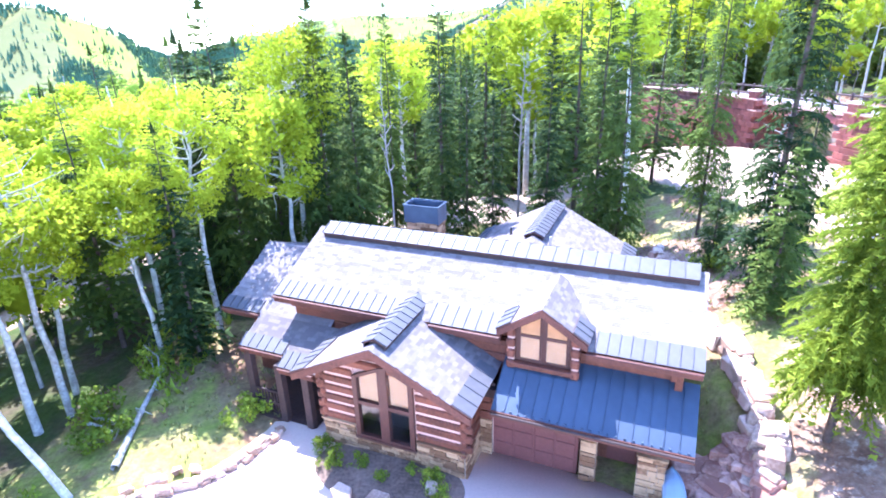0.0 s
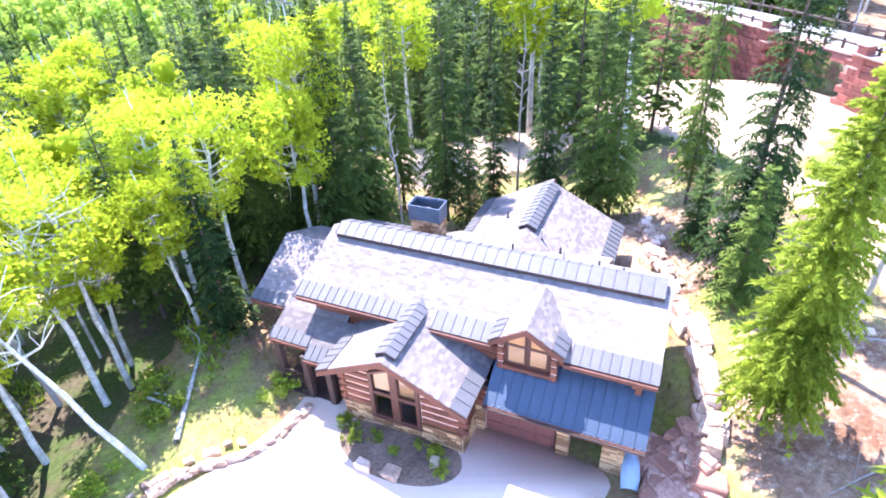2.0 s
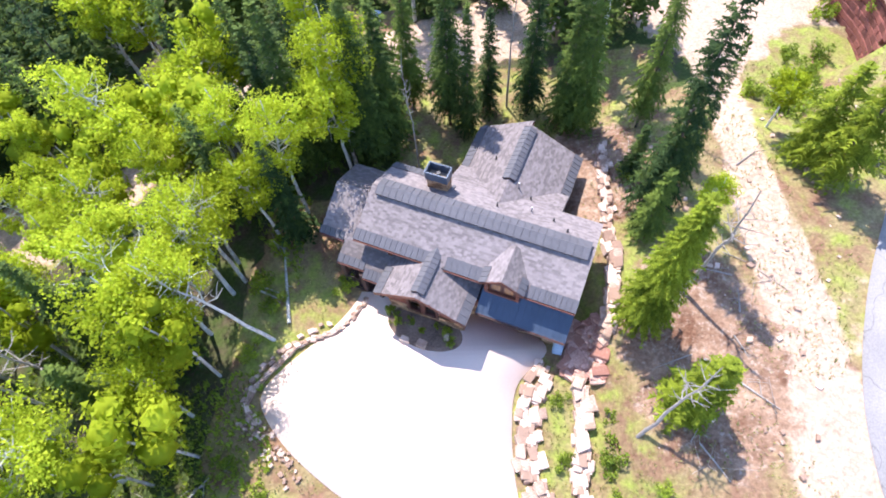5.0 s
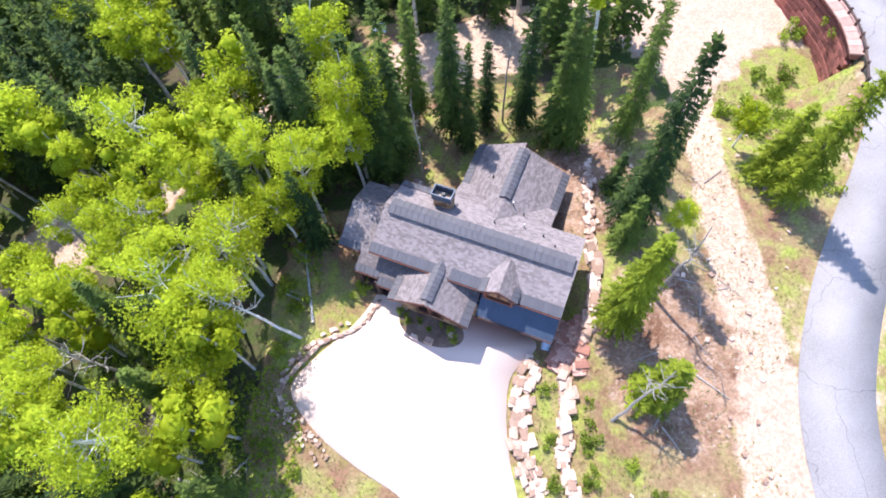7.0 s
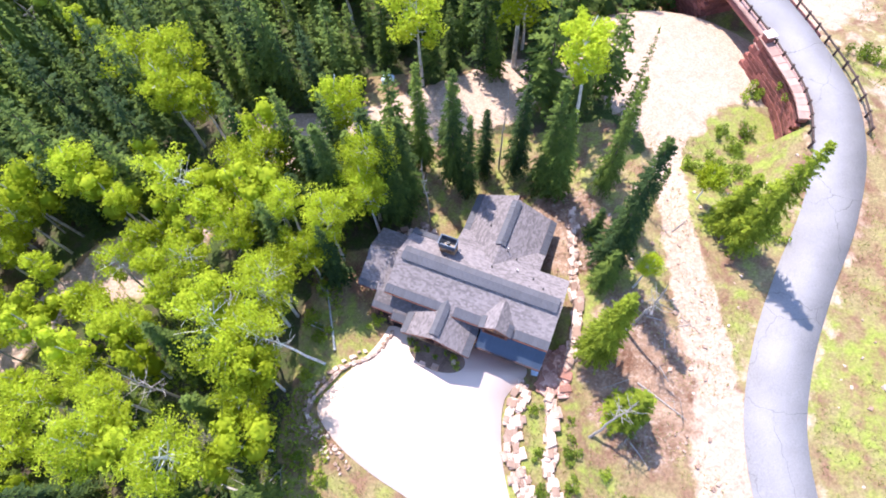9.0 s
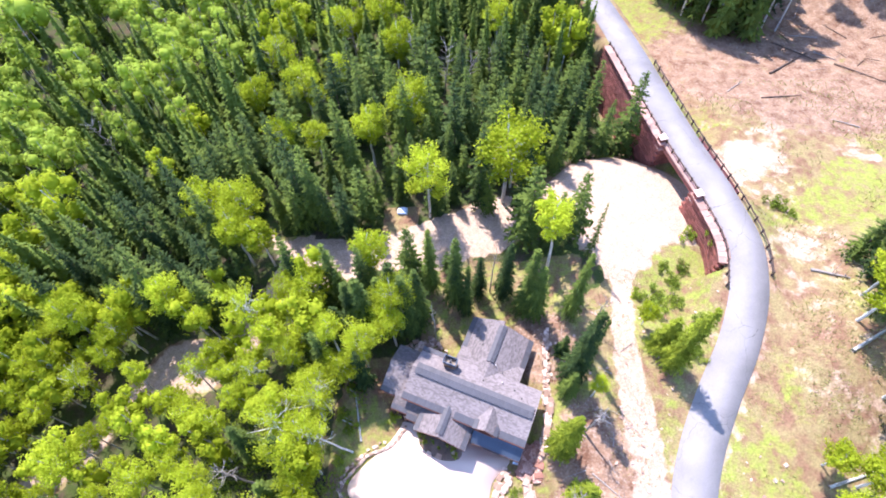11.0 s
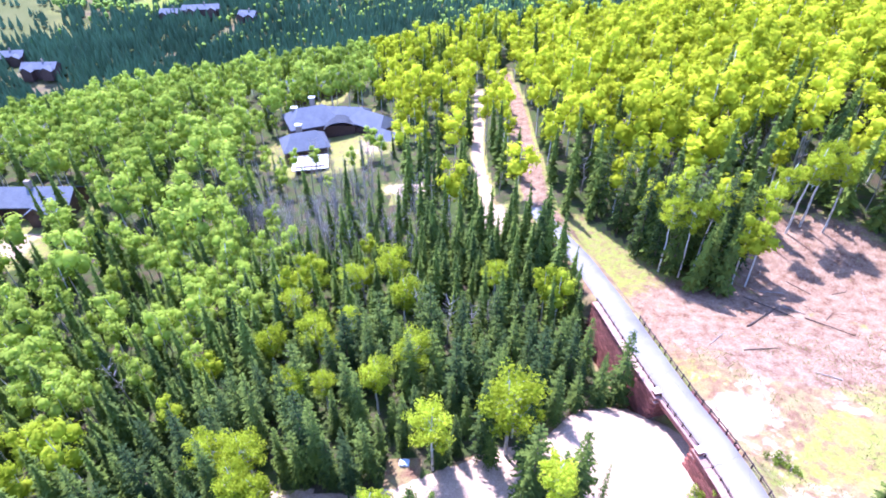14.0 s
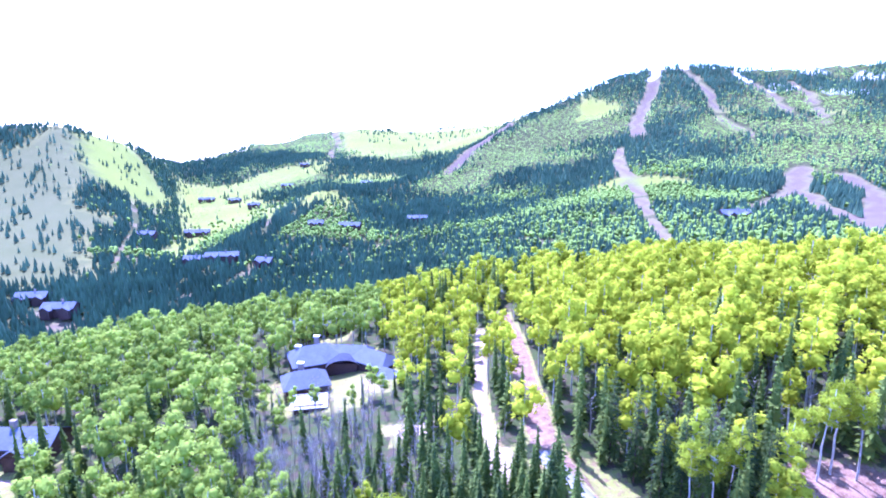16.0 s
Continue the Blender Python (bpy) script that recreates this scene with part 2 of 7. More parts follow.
RAILWOOD = material("rail_timber", (0.075, 0.045, 0.035), 0.8, grain=12, spread=0.4, random_=0.4)
BARK = material("aspen_bark", (0.50, 0.47, 0.41), 0.85, grain=7, spread=0.45, big=2.0, random_=0.3, tint=(0.72, 0.70, 0.64))
DEADWOOD = material("weathered_wood", (0.33, 0.29, 0.255), 0.9, grain=9, spread=0.3, random_=0.3)
FIRBARK = material("conifer_bark", (0.10, 0.07, 0.055), 0.95, grain=8, spread=0.4, big=2.0)
NEEDLE = material("conifer_needles", (0.058, 0.098, 0.032), 0.8, grain=0.6, spread=0.35, big=0.15, random_=0.5, islands=0.2, tone=0.5, bump=0, leaf=0.2, tint=(0.155, 0.21, 0.036), spec=0.08)
LEAF = material("aspen_leaves", (0.37, 0.45, 0.02), 0.75, grain=0.8, spread=0.25, big=0.2, random_=0.4, islands=0.25, tone=0.5, bump=0, leaf=0.55, tint=(0.60, 0.68, 0.05), spec=0.06)
FRESHLEAF = material("fresh_aspen_leaves", (0.43, 0.48, 0.014), 0.75, grain=0.8, spread=0.25, big=0.2, islands=0.25, tone=0.5, bump=0, leaf=0.5, tint=(0.66, 0.71, 0.035), spec=0.06)
DULLLEAF = material("olive_aspen_leaves", (0.27, 0.37, 0.045), 0.8, grain=0.8, spread=0.25, big=0.2, random_=0.4, islands=0.25, tone=0.5, bump=0, leaf=0.5, tint=(0.45, 0.56, 0.08), spec=0.06)
YOUNGFIR = material("young_needles", (0.19, 0.26, 0.025), 0.8, grain=0.6, spread=0.35, big=0.3, islands=0.3, bump=0, leaf=0.45, tint=(0.40, 0.47, 0.045), spec=0.1)
BUSH = material("bush_leaves", (0.20, 0.29, 0.03), 0.7, grain=0.8, spread=0.35, big=0.3, random_=0.5, islands=0.5, bump=0, leaf=0.4, tint=(0.38, 0.47, 0.05), spec=0.2)
# paler and bluer than the near needles: distance haze mixed into the colour
FARFIR = material("hazed_far_conifers", (0.085, 0.15, 0.078), 0.9, grain=0.05, spread=0.3, big=0.012, islands=0.35, bump=0, coords="World", spec=0.1)
FARLEAF = material("far_aspens", (0.175, 0.265, 0.042), 0.85, grain=0.05, spread=0.3, big=0.012, islands=0.4, bump=0, coords="World", spec=0.1)
GREYTWIG = material("bare_twigs", (0.27, 0.25, 0.225), 0.9, grain=2, spread=0.3, islands=0.4, bump=0)


def ground_material():
    """Dry grass, soil, litter, pale dirt and shade-darkened forest floor, mixed by noise and by worn stretches."""
    m = bpy.data.materials.new("hillside_ground")
    m.use_nodes = True
    nt = m.node_tree
    n, l = nt.nodes, nt.links
    bsdf = n["Principled BSDF"]
    bsdf.inputs["Roughness"].default_value, bsdf.inputs["Specular IOR Level"].default_value = 0.95, 0.15
    geo = n.new("ShaderNodeNewGeometry")

    def tex(scale, detail=5.0, rough_=0.6):
        t = n.new("ShaderNodeTexNoise")
        t.inputs["Scale"].default_value, t.inputs["Detail"].default_value, t.inputs["Roughness"].default_value = scale, detail, rough_
        l.new(geo.outputs["Position"], t.inputs["Vector"])
        return t.outputs["Fac"]

    def curve(v, a, b):
        r = n.new("ShaderNodeMapRange")
        r.inputs["From Min"].default_value, r.inputs["From Max"].default_value = a, b
        l.new(v, r.inputs["Value"])
        return r.outputs["Result"]

    def mix(fac, a, b):
        x = n.new("ShaderNodeMix")
        x.data_type = "RGBA"
        l.new(fac, x.inputs["Factor"])
        for v, slot in ((a, x.inputs["A"]), (b, x.inputs["B"])):
            if isinstance(v, tuple):
                slot.default_value = (*v, 1)
            else:
                l.new(v, slot)
        return x.outputs["Result"]

    def read(name):
        a = n.new("ShaderNodeAttribute")
        a.attribute_name = name
        return a.outputs["Fac"]

    def times(a, b):
        x = n.new("ShaderNodeMath")
        x.operation = "MULTIPLY"
        l.new(a, x.inputs[0])
        l.new(b, x.inputs[1])
        return x.outputs[0]

    def ragged(name, amount):
        """A worn stretch with a ragged edge."""
        x = n.new("ShaderNodeMath")
        x.operation, x.inputs[1].default_value = "MULTIPLY_ADD", amount
        y = n.new("ShaderNodeMath")
        y.operation, y.inputs[1].default_value = "SUBTRACT", amount / 2
        l.new(tex(0.55, 7), x.inputs[0])
        l.new(read(name), x.inputs[2])
        l.new(x.outputs[0], y.inputs[0])
        return curve(y.outputs[0], 0.38, 0.62)

    soil = mix(tex(3.0), (0.15, 0.078, 0.046), (0.31, 0.185, 0.118))
    litter = mix(curve(tex(0.5, 7), 0.4, 0.6), soil, (0.29, 0.23, 0.11))
    grass = mix(tex(2.2, 6), (0.15, 0.21, 0.03), (0.37, 0.39, 0.09))
    col = mix(times(ragged("grass", 1.5), curve(tex(0.9, 6), 0.35, 0.62)), litter, grass)
    dirt = mix(tex(1.4, 7), (0.36, 0.245, 0.17), (0.60, 0.45, 0.345))
    col = mix(ragged("dirt", 1.6), col, dirt)
    red = mix(curve(tex(0.45, 9, 0.72), 0.36, 0.62), (0.15, 0.075, 0.045), (0.37, 0.245, 0.165))
    red = mix(curve(tex(2.6, 8, 0.75), 0.52, 0.66), red, (0.42, 0.33, 0.26))
    col = mix(ragged("red", 1.7), col, red)
    # forest floor litter, its colour darkened for the shade beneath the trees
    shaded_floor = mix(tex(1.3, 7), (0.05, 0.038, 0.026), (0.14, 0.105, 0.07))
    shaded_floor = mix(curve(tex(0.35, 6), 0.38, 0.55), shaded_floor, (0.06, 0.085, 0.022))
    col = mix(ragged("wood", 1.4), col, shaded_floor)
    sage = mix(tex(0.03, 8), (0.095, 0.112, 0.034), (0.15, 0.145, 0.06))
    col = mix(read("sage"), col, sage)
    meadow = mix(tex(0.01, 8), (0.15, 0.20, 0.02), (0.27, 0.31, 0.04))
    col = mix(read("meadow"), col, meadow)
    run = mix(tex(0.02, 8), (0.12, 0.085, 0.058), (0.19, 0.145, 0.105))
    col = mix(read("run"), col, run)
    col = mix(read("snow"), col, (0.8, 0.8, 0.82))
    speck = n.new("ShaderNodeMix")
    speck.data_type, speck.blend_type = "RGBA", "MULTIPLY"
    speck.inputs["Factor"].default_value = 1.0
    l.new(col, speck.inputs["A"])
    l.new(mix(curve(tex(4.5, 9, 0.75), 0.36, 0.62), (0.62, 0.60, 0.58), (1.12, 1.12, 1.12)), speck.inputs["B"])
    l.new(speck.outputs["Result"], bsdf.inputs["Base Color"])
    b = n.new("ShaderNodeBump")
    b.inputs["Strength"].default_value, b.inputs["Distance"].default_value = 0.6, 0.12
    l.new(tex(2.5, 8, 0.7), b.inputs["Height"])
    l.new(b.outputs["Normal"], bsdf.inputs["Normal"])
    return m


GROUND = ground_material()


def glass_material():
    m = bpy.data.materials.new("window_glass")
    m.use_nodes = True
    b = m.node_tree.nodes["Principled BSDF"]
    b.inputs["Base Color"].default_value, b.inputs["Roughness"].default_value = (0.95, 0.97, 0.97, 1), 0.02
    b.inputs["Transmission Weight"].default_value, b.inputs["IOR"].default_value = 1.0, 1.45
    return m


GLASS = glass_material()


# ---- mesh helpers ----
def mesh_of(name, verts, faces, mat=None, flat=False):
    """A mesh from arrays; all faces with the same number of corners; flat: with crisp edges."""
    v, f = np.asarray(verts, np.float32), np.asarray(faces, np.int32)
    me = bpy.data.meshes.new(name)
    me.vertices.add(len(v))
    me.vertices.foreach_set("co", v.ravel())
    me.loops.add(f.size)
    me.loops.foreach_set("vertex_index", f.ravel())
    me.polygons.add(len(f))
    me.polygons.foreach_set("loop_start", np.arange(0, f.size, f.shape[1], dtype=np.int32))
    me.update(calc_edges=True)
    if flat:
        me.shade_flat()
    if mat:
        me.materials.append(mat)
    return me


def part(name, data, mat=None, parent=None, label="", at=None):
    """Links a bmesh or mesh as one object under a thing."""
    if isinstance(data, bmesh.types.BMesh):
        me = bpy.data.meshes.new(name)
        data.to_mesh(me)
        data.free()
        data = me
    if mat and not data.materials:
        data.materials.append(mat)
    ob = new(name, data)
    if parent:
        ob.parent = parent
    if at is not None:
        ob.matrix_basis = at
    return tagged(ob, label)


def thing(name, at, label, category, group="", kind=""):
    ob = new(name)
    ob.matrix_basis = at
    ob.empty_display_size = 0.3
    return tagged(ob, label, category, group, kind)


def box(x0, x1, y0, y1, z0, z1, bevel=0.0):
    bm = bmesh.new()
    bmesh.ops.create_cube(bm, size=1)
    bmesh.ops.transform(bm, matrix=Matrix.Translation(((x0 + x1) / 2, (y0 + y1) / 2, (z0 + z1) / 2)) @ Matrix.Diagonal((x1 - x0, y1 - y0, z1 - z0, 1)), verts=bm.verts)
    if bevel:
        bmesh.ops.bevel(bm, geom=bm.edges[:], offset=bevel, segments=1, affect="EDGES")
    return bm


def prism(outline, depth):
    """A plate: an outline of 3D corners pushed along a vector."""
    bm = bmesh.new()
    a = [bm.verts.new(p) for p in outline]
    b = [bm.verts.new(Vector(p) + Vector(depth)) for p in outline]
    bm.faces.new(a)
    bm.faces.new(b[::-1])
    for i in range(len(a)):
        j = (i + 1) % len(a)
        bm.faces.new((a[j], a[i], b[i], b[j]))
    bmesh.ops.recalc_face_normals(bm, faces=bm.faces[:])
    return bm


def rod(a, b, r0, r1=None, sides=8):
    """A round bar from a to b."""
    a, b = Vector(a), Vector(b)
    bm = bmesh.new()
    d = b - a
    bmesh.ops.create_cone(bm, cap_ends=True, segments=sides, radius1=r0, radius2=r0 if r1 is None else r1, depth=d.length)
    bmesh.ops.transform(bm, matrix=Matrix.Translation((a + b) / 2) @ d.to_track_quat("Z", "Y").to_matrix().to_4x4(), verts=bm.verts)
    return bm


def block_stone(seed, size, worn=0.07):
    """A quarried boulder: six uneven faces with worn edges."""
    rng = np.random.RandomState(seed)
    bm = bmesh.new()
    bmesh.ops.create_cube(bm, size=1)
    for v in bm.verts:
        v.co += Vector(rng.uniform(-0.14, 0.14, 3))
    bmesh.ops.bevel(bm, geom=bm.edges[:], offset=worn, segments=1, affect="EDGES")
    for v in bm.verts:
        v.co += Vector(rng.uniform(-0.015, 0.015, 3))
    bmesh.ops.triangulate(bm, faces=bm.faces[:])
    bmesh.ops.transform(bm, matrix=Matrix.Diagonal((*size, 1)), verts=bm.verts)
    return bm


def lump(seed, size, detail=1, rough_=0.22):
    """A broken stone."""
    rng = np.random.RandomState(seed)
    bm = bmesh.new()
    bmesh.ops.create_icosphere(bm, subdivisions=detail, radius=0.5)
    for v in bm.verts:
        v.co *= 1 + rough_ * (rng.rand() - 0.5) * 2
        v.co = Vector([math.copysign(min(abs(c), 0.33 + 0.05 * rng.rand()), c) for c in v.co])
    bmesh.ops.transform(bm, matrix=Matrix.Diagonal((*size, 1)), verts=bm.verts)
    return bm


# ---- ground: one sheet to the horizon ----
def spread(lo, hi, fine, out_lo, out_hi, growth=1.13):
    """Grid lines: fine between lo and hi, then growing to 26 m, and wide past the mountains."""
    mid = list(np.arange(lo, hi + 0.01, fine))
    for sign, v, end in ((-1, lo, out_lo), (1, hi, out_hi)):
        s = fine
        while sign * v < sign * end:
            s = min(s * growth, 26) if -400 < v < 2150 or abs(v) < 1400 else s * 1.3
            v += sign * s
            mid.insert(0, v) if sign < 0 else mid.append(v)
    return np.array(mid)


def inside(x, y, outline):
    """Whether places lie in an outline."""
    x, y = np.asarray(x, float), np.asarray(y, float)
    got = np.zeros(x.shape, bool)
    p = list(outline)
    for (ax, ay), (bx, by) in zip(p, p[1:] + p[:1]):
        if ay == by:
            continue
        got ^= ((ay > y) != (by > y)) & (x < (bx - ax) * (y - ay) / (by - ay) + ax)
    return got


TRACK = dense([(22, 46, 0), (12, 46, 0), (3, 43.3, 0), (-8, 39.6, 0), (-17, 38, 0), (-22.5, 36, 0), (-25.5, 30, 0), (-30, 24, 0), (-36.5, 23.5, 0), (-40, 20, 0), (-45.5, 14, 0), (-50, 9, 0), (-60, -2, 0)], 140)
CLEARING = [(-28, 45), (-25, 42.5), (-13, 42), (-8, 43), (3, 48.5), (10, 50.5), (17, 55), (27, 59), (33, 48), (30, 40), (21, 33), (19, 37), (14.5, 43), (5, 39), (-1, 37), (-12, 36.2), (-17, 33.5), (-22.5, 35)]
PATHWAY = dense([(21.5, 35, 0), (20.3, 30, 0), (19.6, 24, 0), (19.8, 17, 0), (19.7, 8, 0), (20, -6, 0)], 60)
TRACK2 = dense([(9, 112, 0), (8, 125, 0), (6.5, 140, 0), (5.6, 153, 0), (6.5, 172, 0), (7.1, 192, 0), (8, 215, 0)], 50)
CUTTING = dense([(25, 108, 0), (21, 121, 0), (20, 140, 0), (19.5, 165, 0), (19.5, 190, 0), (17, 225, 0)], 60)


def bearing(x, y):
    return np.degrees(np.arctan2(x, y)), np.hypot(x, y)


# cleared runs and roads on the mountains: bearing, distance, half width in degrees
RUNS = [[(17.4, 1500, 0.9), (17.8, 1840, 0.8), (18.5, 1970, 0.8), (19.3, 2130, 0.6)], [(20.4, 540, 0.9), (19.2, 700, 0.9), (17.9, 910, 1.0), (16.5, 1105, 0.9), (15.7, 1400, 0.6)],
        [(27, 1515, 0.4), (23.7, 1755, 0.6), (22.5, 1950, 0.6), (21.1, 2115, 0.5)], [(31.5, 1640, 0.4), (29.8, 1720, 0.5), (27.3, 1940, 0.5), (25.2, 2110, 0.4)],
        [(28.0, 790, 1.0), (30.5, 980, 1.6), (31.3, 1225, 1.2)], [(37.5, 700, 2.2), (36.3, 975, 1.4), (34.4, 1185, 1.3)], [(38, 600, 2.8), (34, 760, 1.6), (31.4, 960, 1.2)],
        [(22.6, 650, 0.9), (25.9, 739, 0.9), (27.2, 775, 0.7)], [(32.7, 1630, 0.4), (29.6, 2010, 0.5)], [(-12.7, 1900, 0.35), (-12.1, 2275, 0.35), (-11.8, 2670, 0.5)],
        [(-1.1, 1400, 0.8), (2.3, 1620, 0.8), (5.4, 1830, 0.5)], [(-19.4, 855, 0.35), (-18.9, 1017, 0.45)], [(-32.8, 740, 0.4), (-32.2, 817, 0.4), (-30.9, 1000, 0.35), (-30.5, 1170, 0.3)],
        [(-28.7, 597, 0.7), (-23.5, 664, 0.8), (-19.7, 733, 0.9), (-14.6, 761, 1.4), (-7.7, 803, 1.4)], [(9.4, 628, 1.6), (5.3, 690, 1.6)], [(-37.5, 560, 1.6), (-39, 640, 1.2)]]


def on_run(x, y):
    b, r = bearing(x, y)
    got = np.zeros(np.shape(x))
    for line in RUNS:
        bs, rs, ws = np.array(sorted(line, key=lambda p: p[1])).T
        w = 0.78 * np.interp(r, rs, ws) * (1 + 0.25 * rough(x, y, 23))
        off = np.abs(b - np.interp(r, rs, bs) - 0.25 * np.sin(r / 70))
        got = np.maximum(got, (1 - step(w * 0.7, w * 1.1, off)) * (r > rs[0] - 12) * (r < rs[-1] + 12))
    return got


def on_meadow(x, y):
    """Open grass on the far slopes."""
    b, r = bearing(x, y)
    v = rough(x + 40 * rough(x, y, 70), y, 130) + 0.5 * rough(x, y, 50)
    bowl = 1 - step(0.75, 1.05, np.hypot((b + 31) / 3.6, (r - 1390) / 260) + 0.15 * rough(x, y, 60))
    strip = (1 - step(1.2, 1.9, np.abs(b - np.interp(r, [860, 1070, 1380], [-27.7, -24.1, -20.8])))) * (r > 840) * (r < 1420)
    saddle = (b > -11.3) * (b < 7) * step(1780, 1950, r) * step(-0.9, -0.3, v)
    village = 0.9 * step(-0.25, 0.05, v) * (b > -27) * (b < -6) * step(950, 1050, r) * (1 - step(1850, 2000, r))
    high = step(0.5, 0.7, v) * (b > 12) * (r > 1000)
    return np.clip(bowl + strip + saddle + village + high, 0, 1) * (r > 520)


def on_sage(x, y):
    """Dry pale scrub on the western hill."""
    b, r = bearing(x, y)
    v = rough(x, y, 95) + 0.6 * rough(x, y, 38)
    return step(-28, -29.5, b) * step(660, 760, r + 60 * rough(x, y, 80)) * (1 - step(0.05, 0.35, v + 0.35 * step(1050, 1400, r) - 0.2 * step(-33, -36, b)))


def on_snow(x, y):
    b, r = bearing(x, y)
    v = rough(x * 1.7, y, 35)
    return ((on_run(x, y) > 0.6) & (r > 1950) & (b > 15) & (v > -0.1)) | ((b > 28) & (r > 1850) & (r < 2180) & (v > 0.55))


def blocked(x, y):
    """Where no tree stands: house, drive, road, tracks, clearings."""
    x, y = np.asarray(x, float), np.asarray(y, float)
    sd = along(x, y, ROADLINE)[0]
    b = (sd > -4.5) & (sd < 5.5)
    b |= (np.abs(along(x, y, TRACK)[0]) < 2.3) | inside(x, y, CLEARING) | (np.hypot((x + 33.5) / 6, (y - 23.5) / 4) < 1)
    b |= inside(x, y, [(27, 92), (27, 118), (35, 115), (46, 94), (46, 88)])
    b |= np.abs(along(x, y, PATHWAY)[0]) < 2.5
    b |= np.abs(along(x, y, CUTTING)[0]) < 4.4
    b |= (np.abs(along(x, y, TRACK2)[0]) < 2.4) | (np.hypot((x - 9) / 6, (y - 119) / 7) < 1) | (np.hypot((x + 14) / 9, (y - 138) / 6) < 1) | (np.hypot((x + 30) / 8, (y - 174) / 7) < 1)
    b |= np.hypot((x - 24.5) / 9.5, (y - 45) / 9.5) < 1.1
    b |= inside(x, y, [(-13.5, -30), (-14.5, 9), (-11.5, 14), (-10.5, 21), (2, 31), (12, 30), (24, 36), (24, -30)])
    b |= (x > 20) & (x < 36) & (y < 38) & (y > -10)
    b |= (x > -4) & (x < 16) & (y < 38)
    b |= (np.hypot((x - 62) / 26, (y - 62) / 24) < 1) | (np.hypot((x - 80) / 20, (y - 97) / 19) < 1) | (np.hypot((x + 122) / 12, (y - 120) / 10) < 1)
    b |= (np.hypot((x + 44) / 25, (y - 181) / 26) < 1) | (np.hypot((x + 126) / 20, (y - 137) / 10) < 1) | (np.hypot((x + 64) / 16, (y - 239) / 15) < 1) | (np.hypot((x - 113) / 10, (y - 231) / 8) < 1)
    b |= (x > -10.5) & (x < -5.5) & (y > 40) & (y < 47.8)
    b |= (x > 32) & (y > 38) & (y < 89.5) & (x < 98)
    b |= (sd > 0) & (sd < 10.5) & (y > 60) & (y < 112)
    b |= (x > 30) & (x < 47) & (y < 45) & (y > -10)
    b |= (x < -1) & (y < 19) & (x > -12 - np.clip(y, -20, 10) * 0.2)
    return b


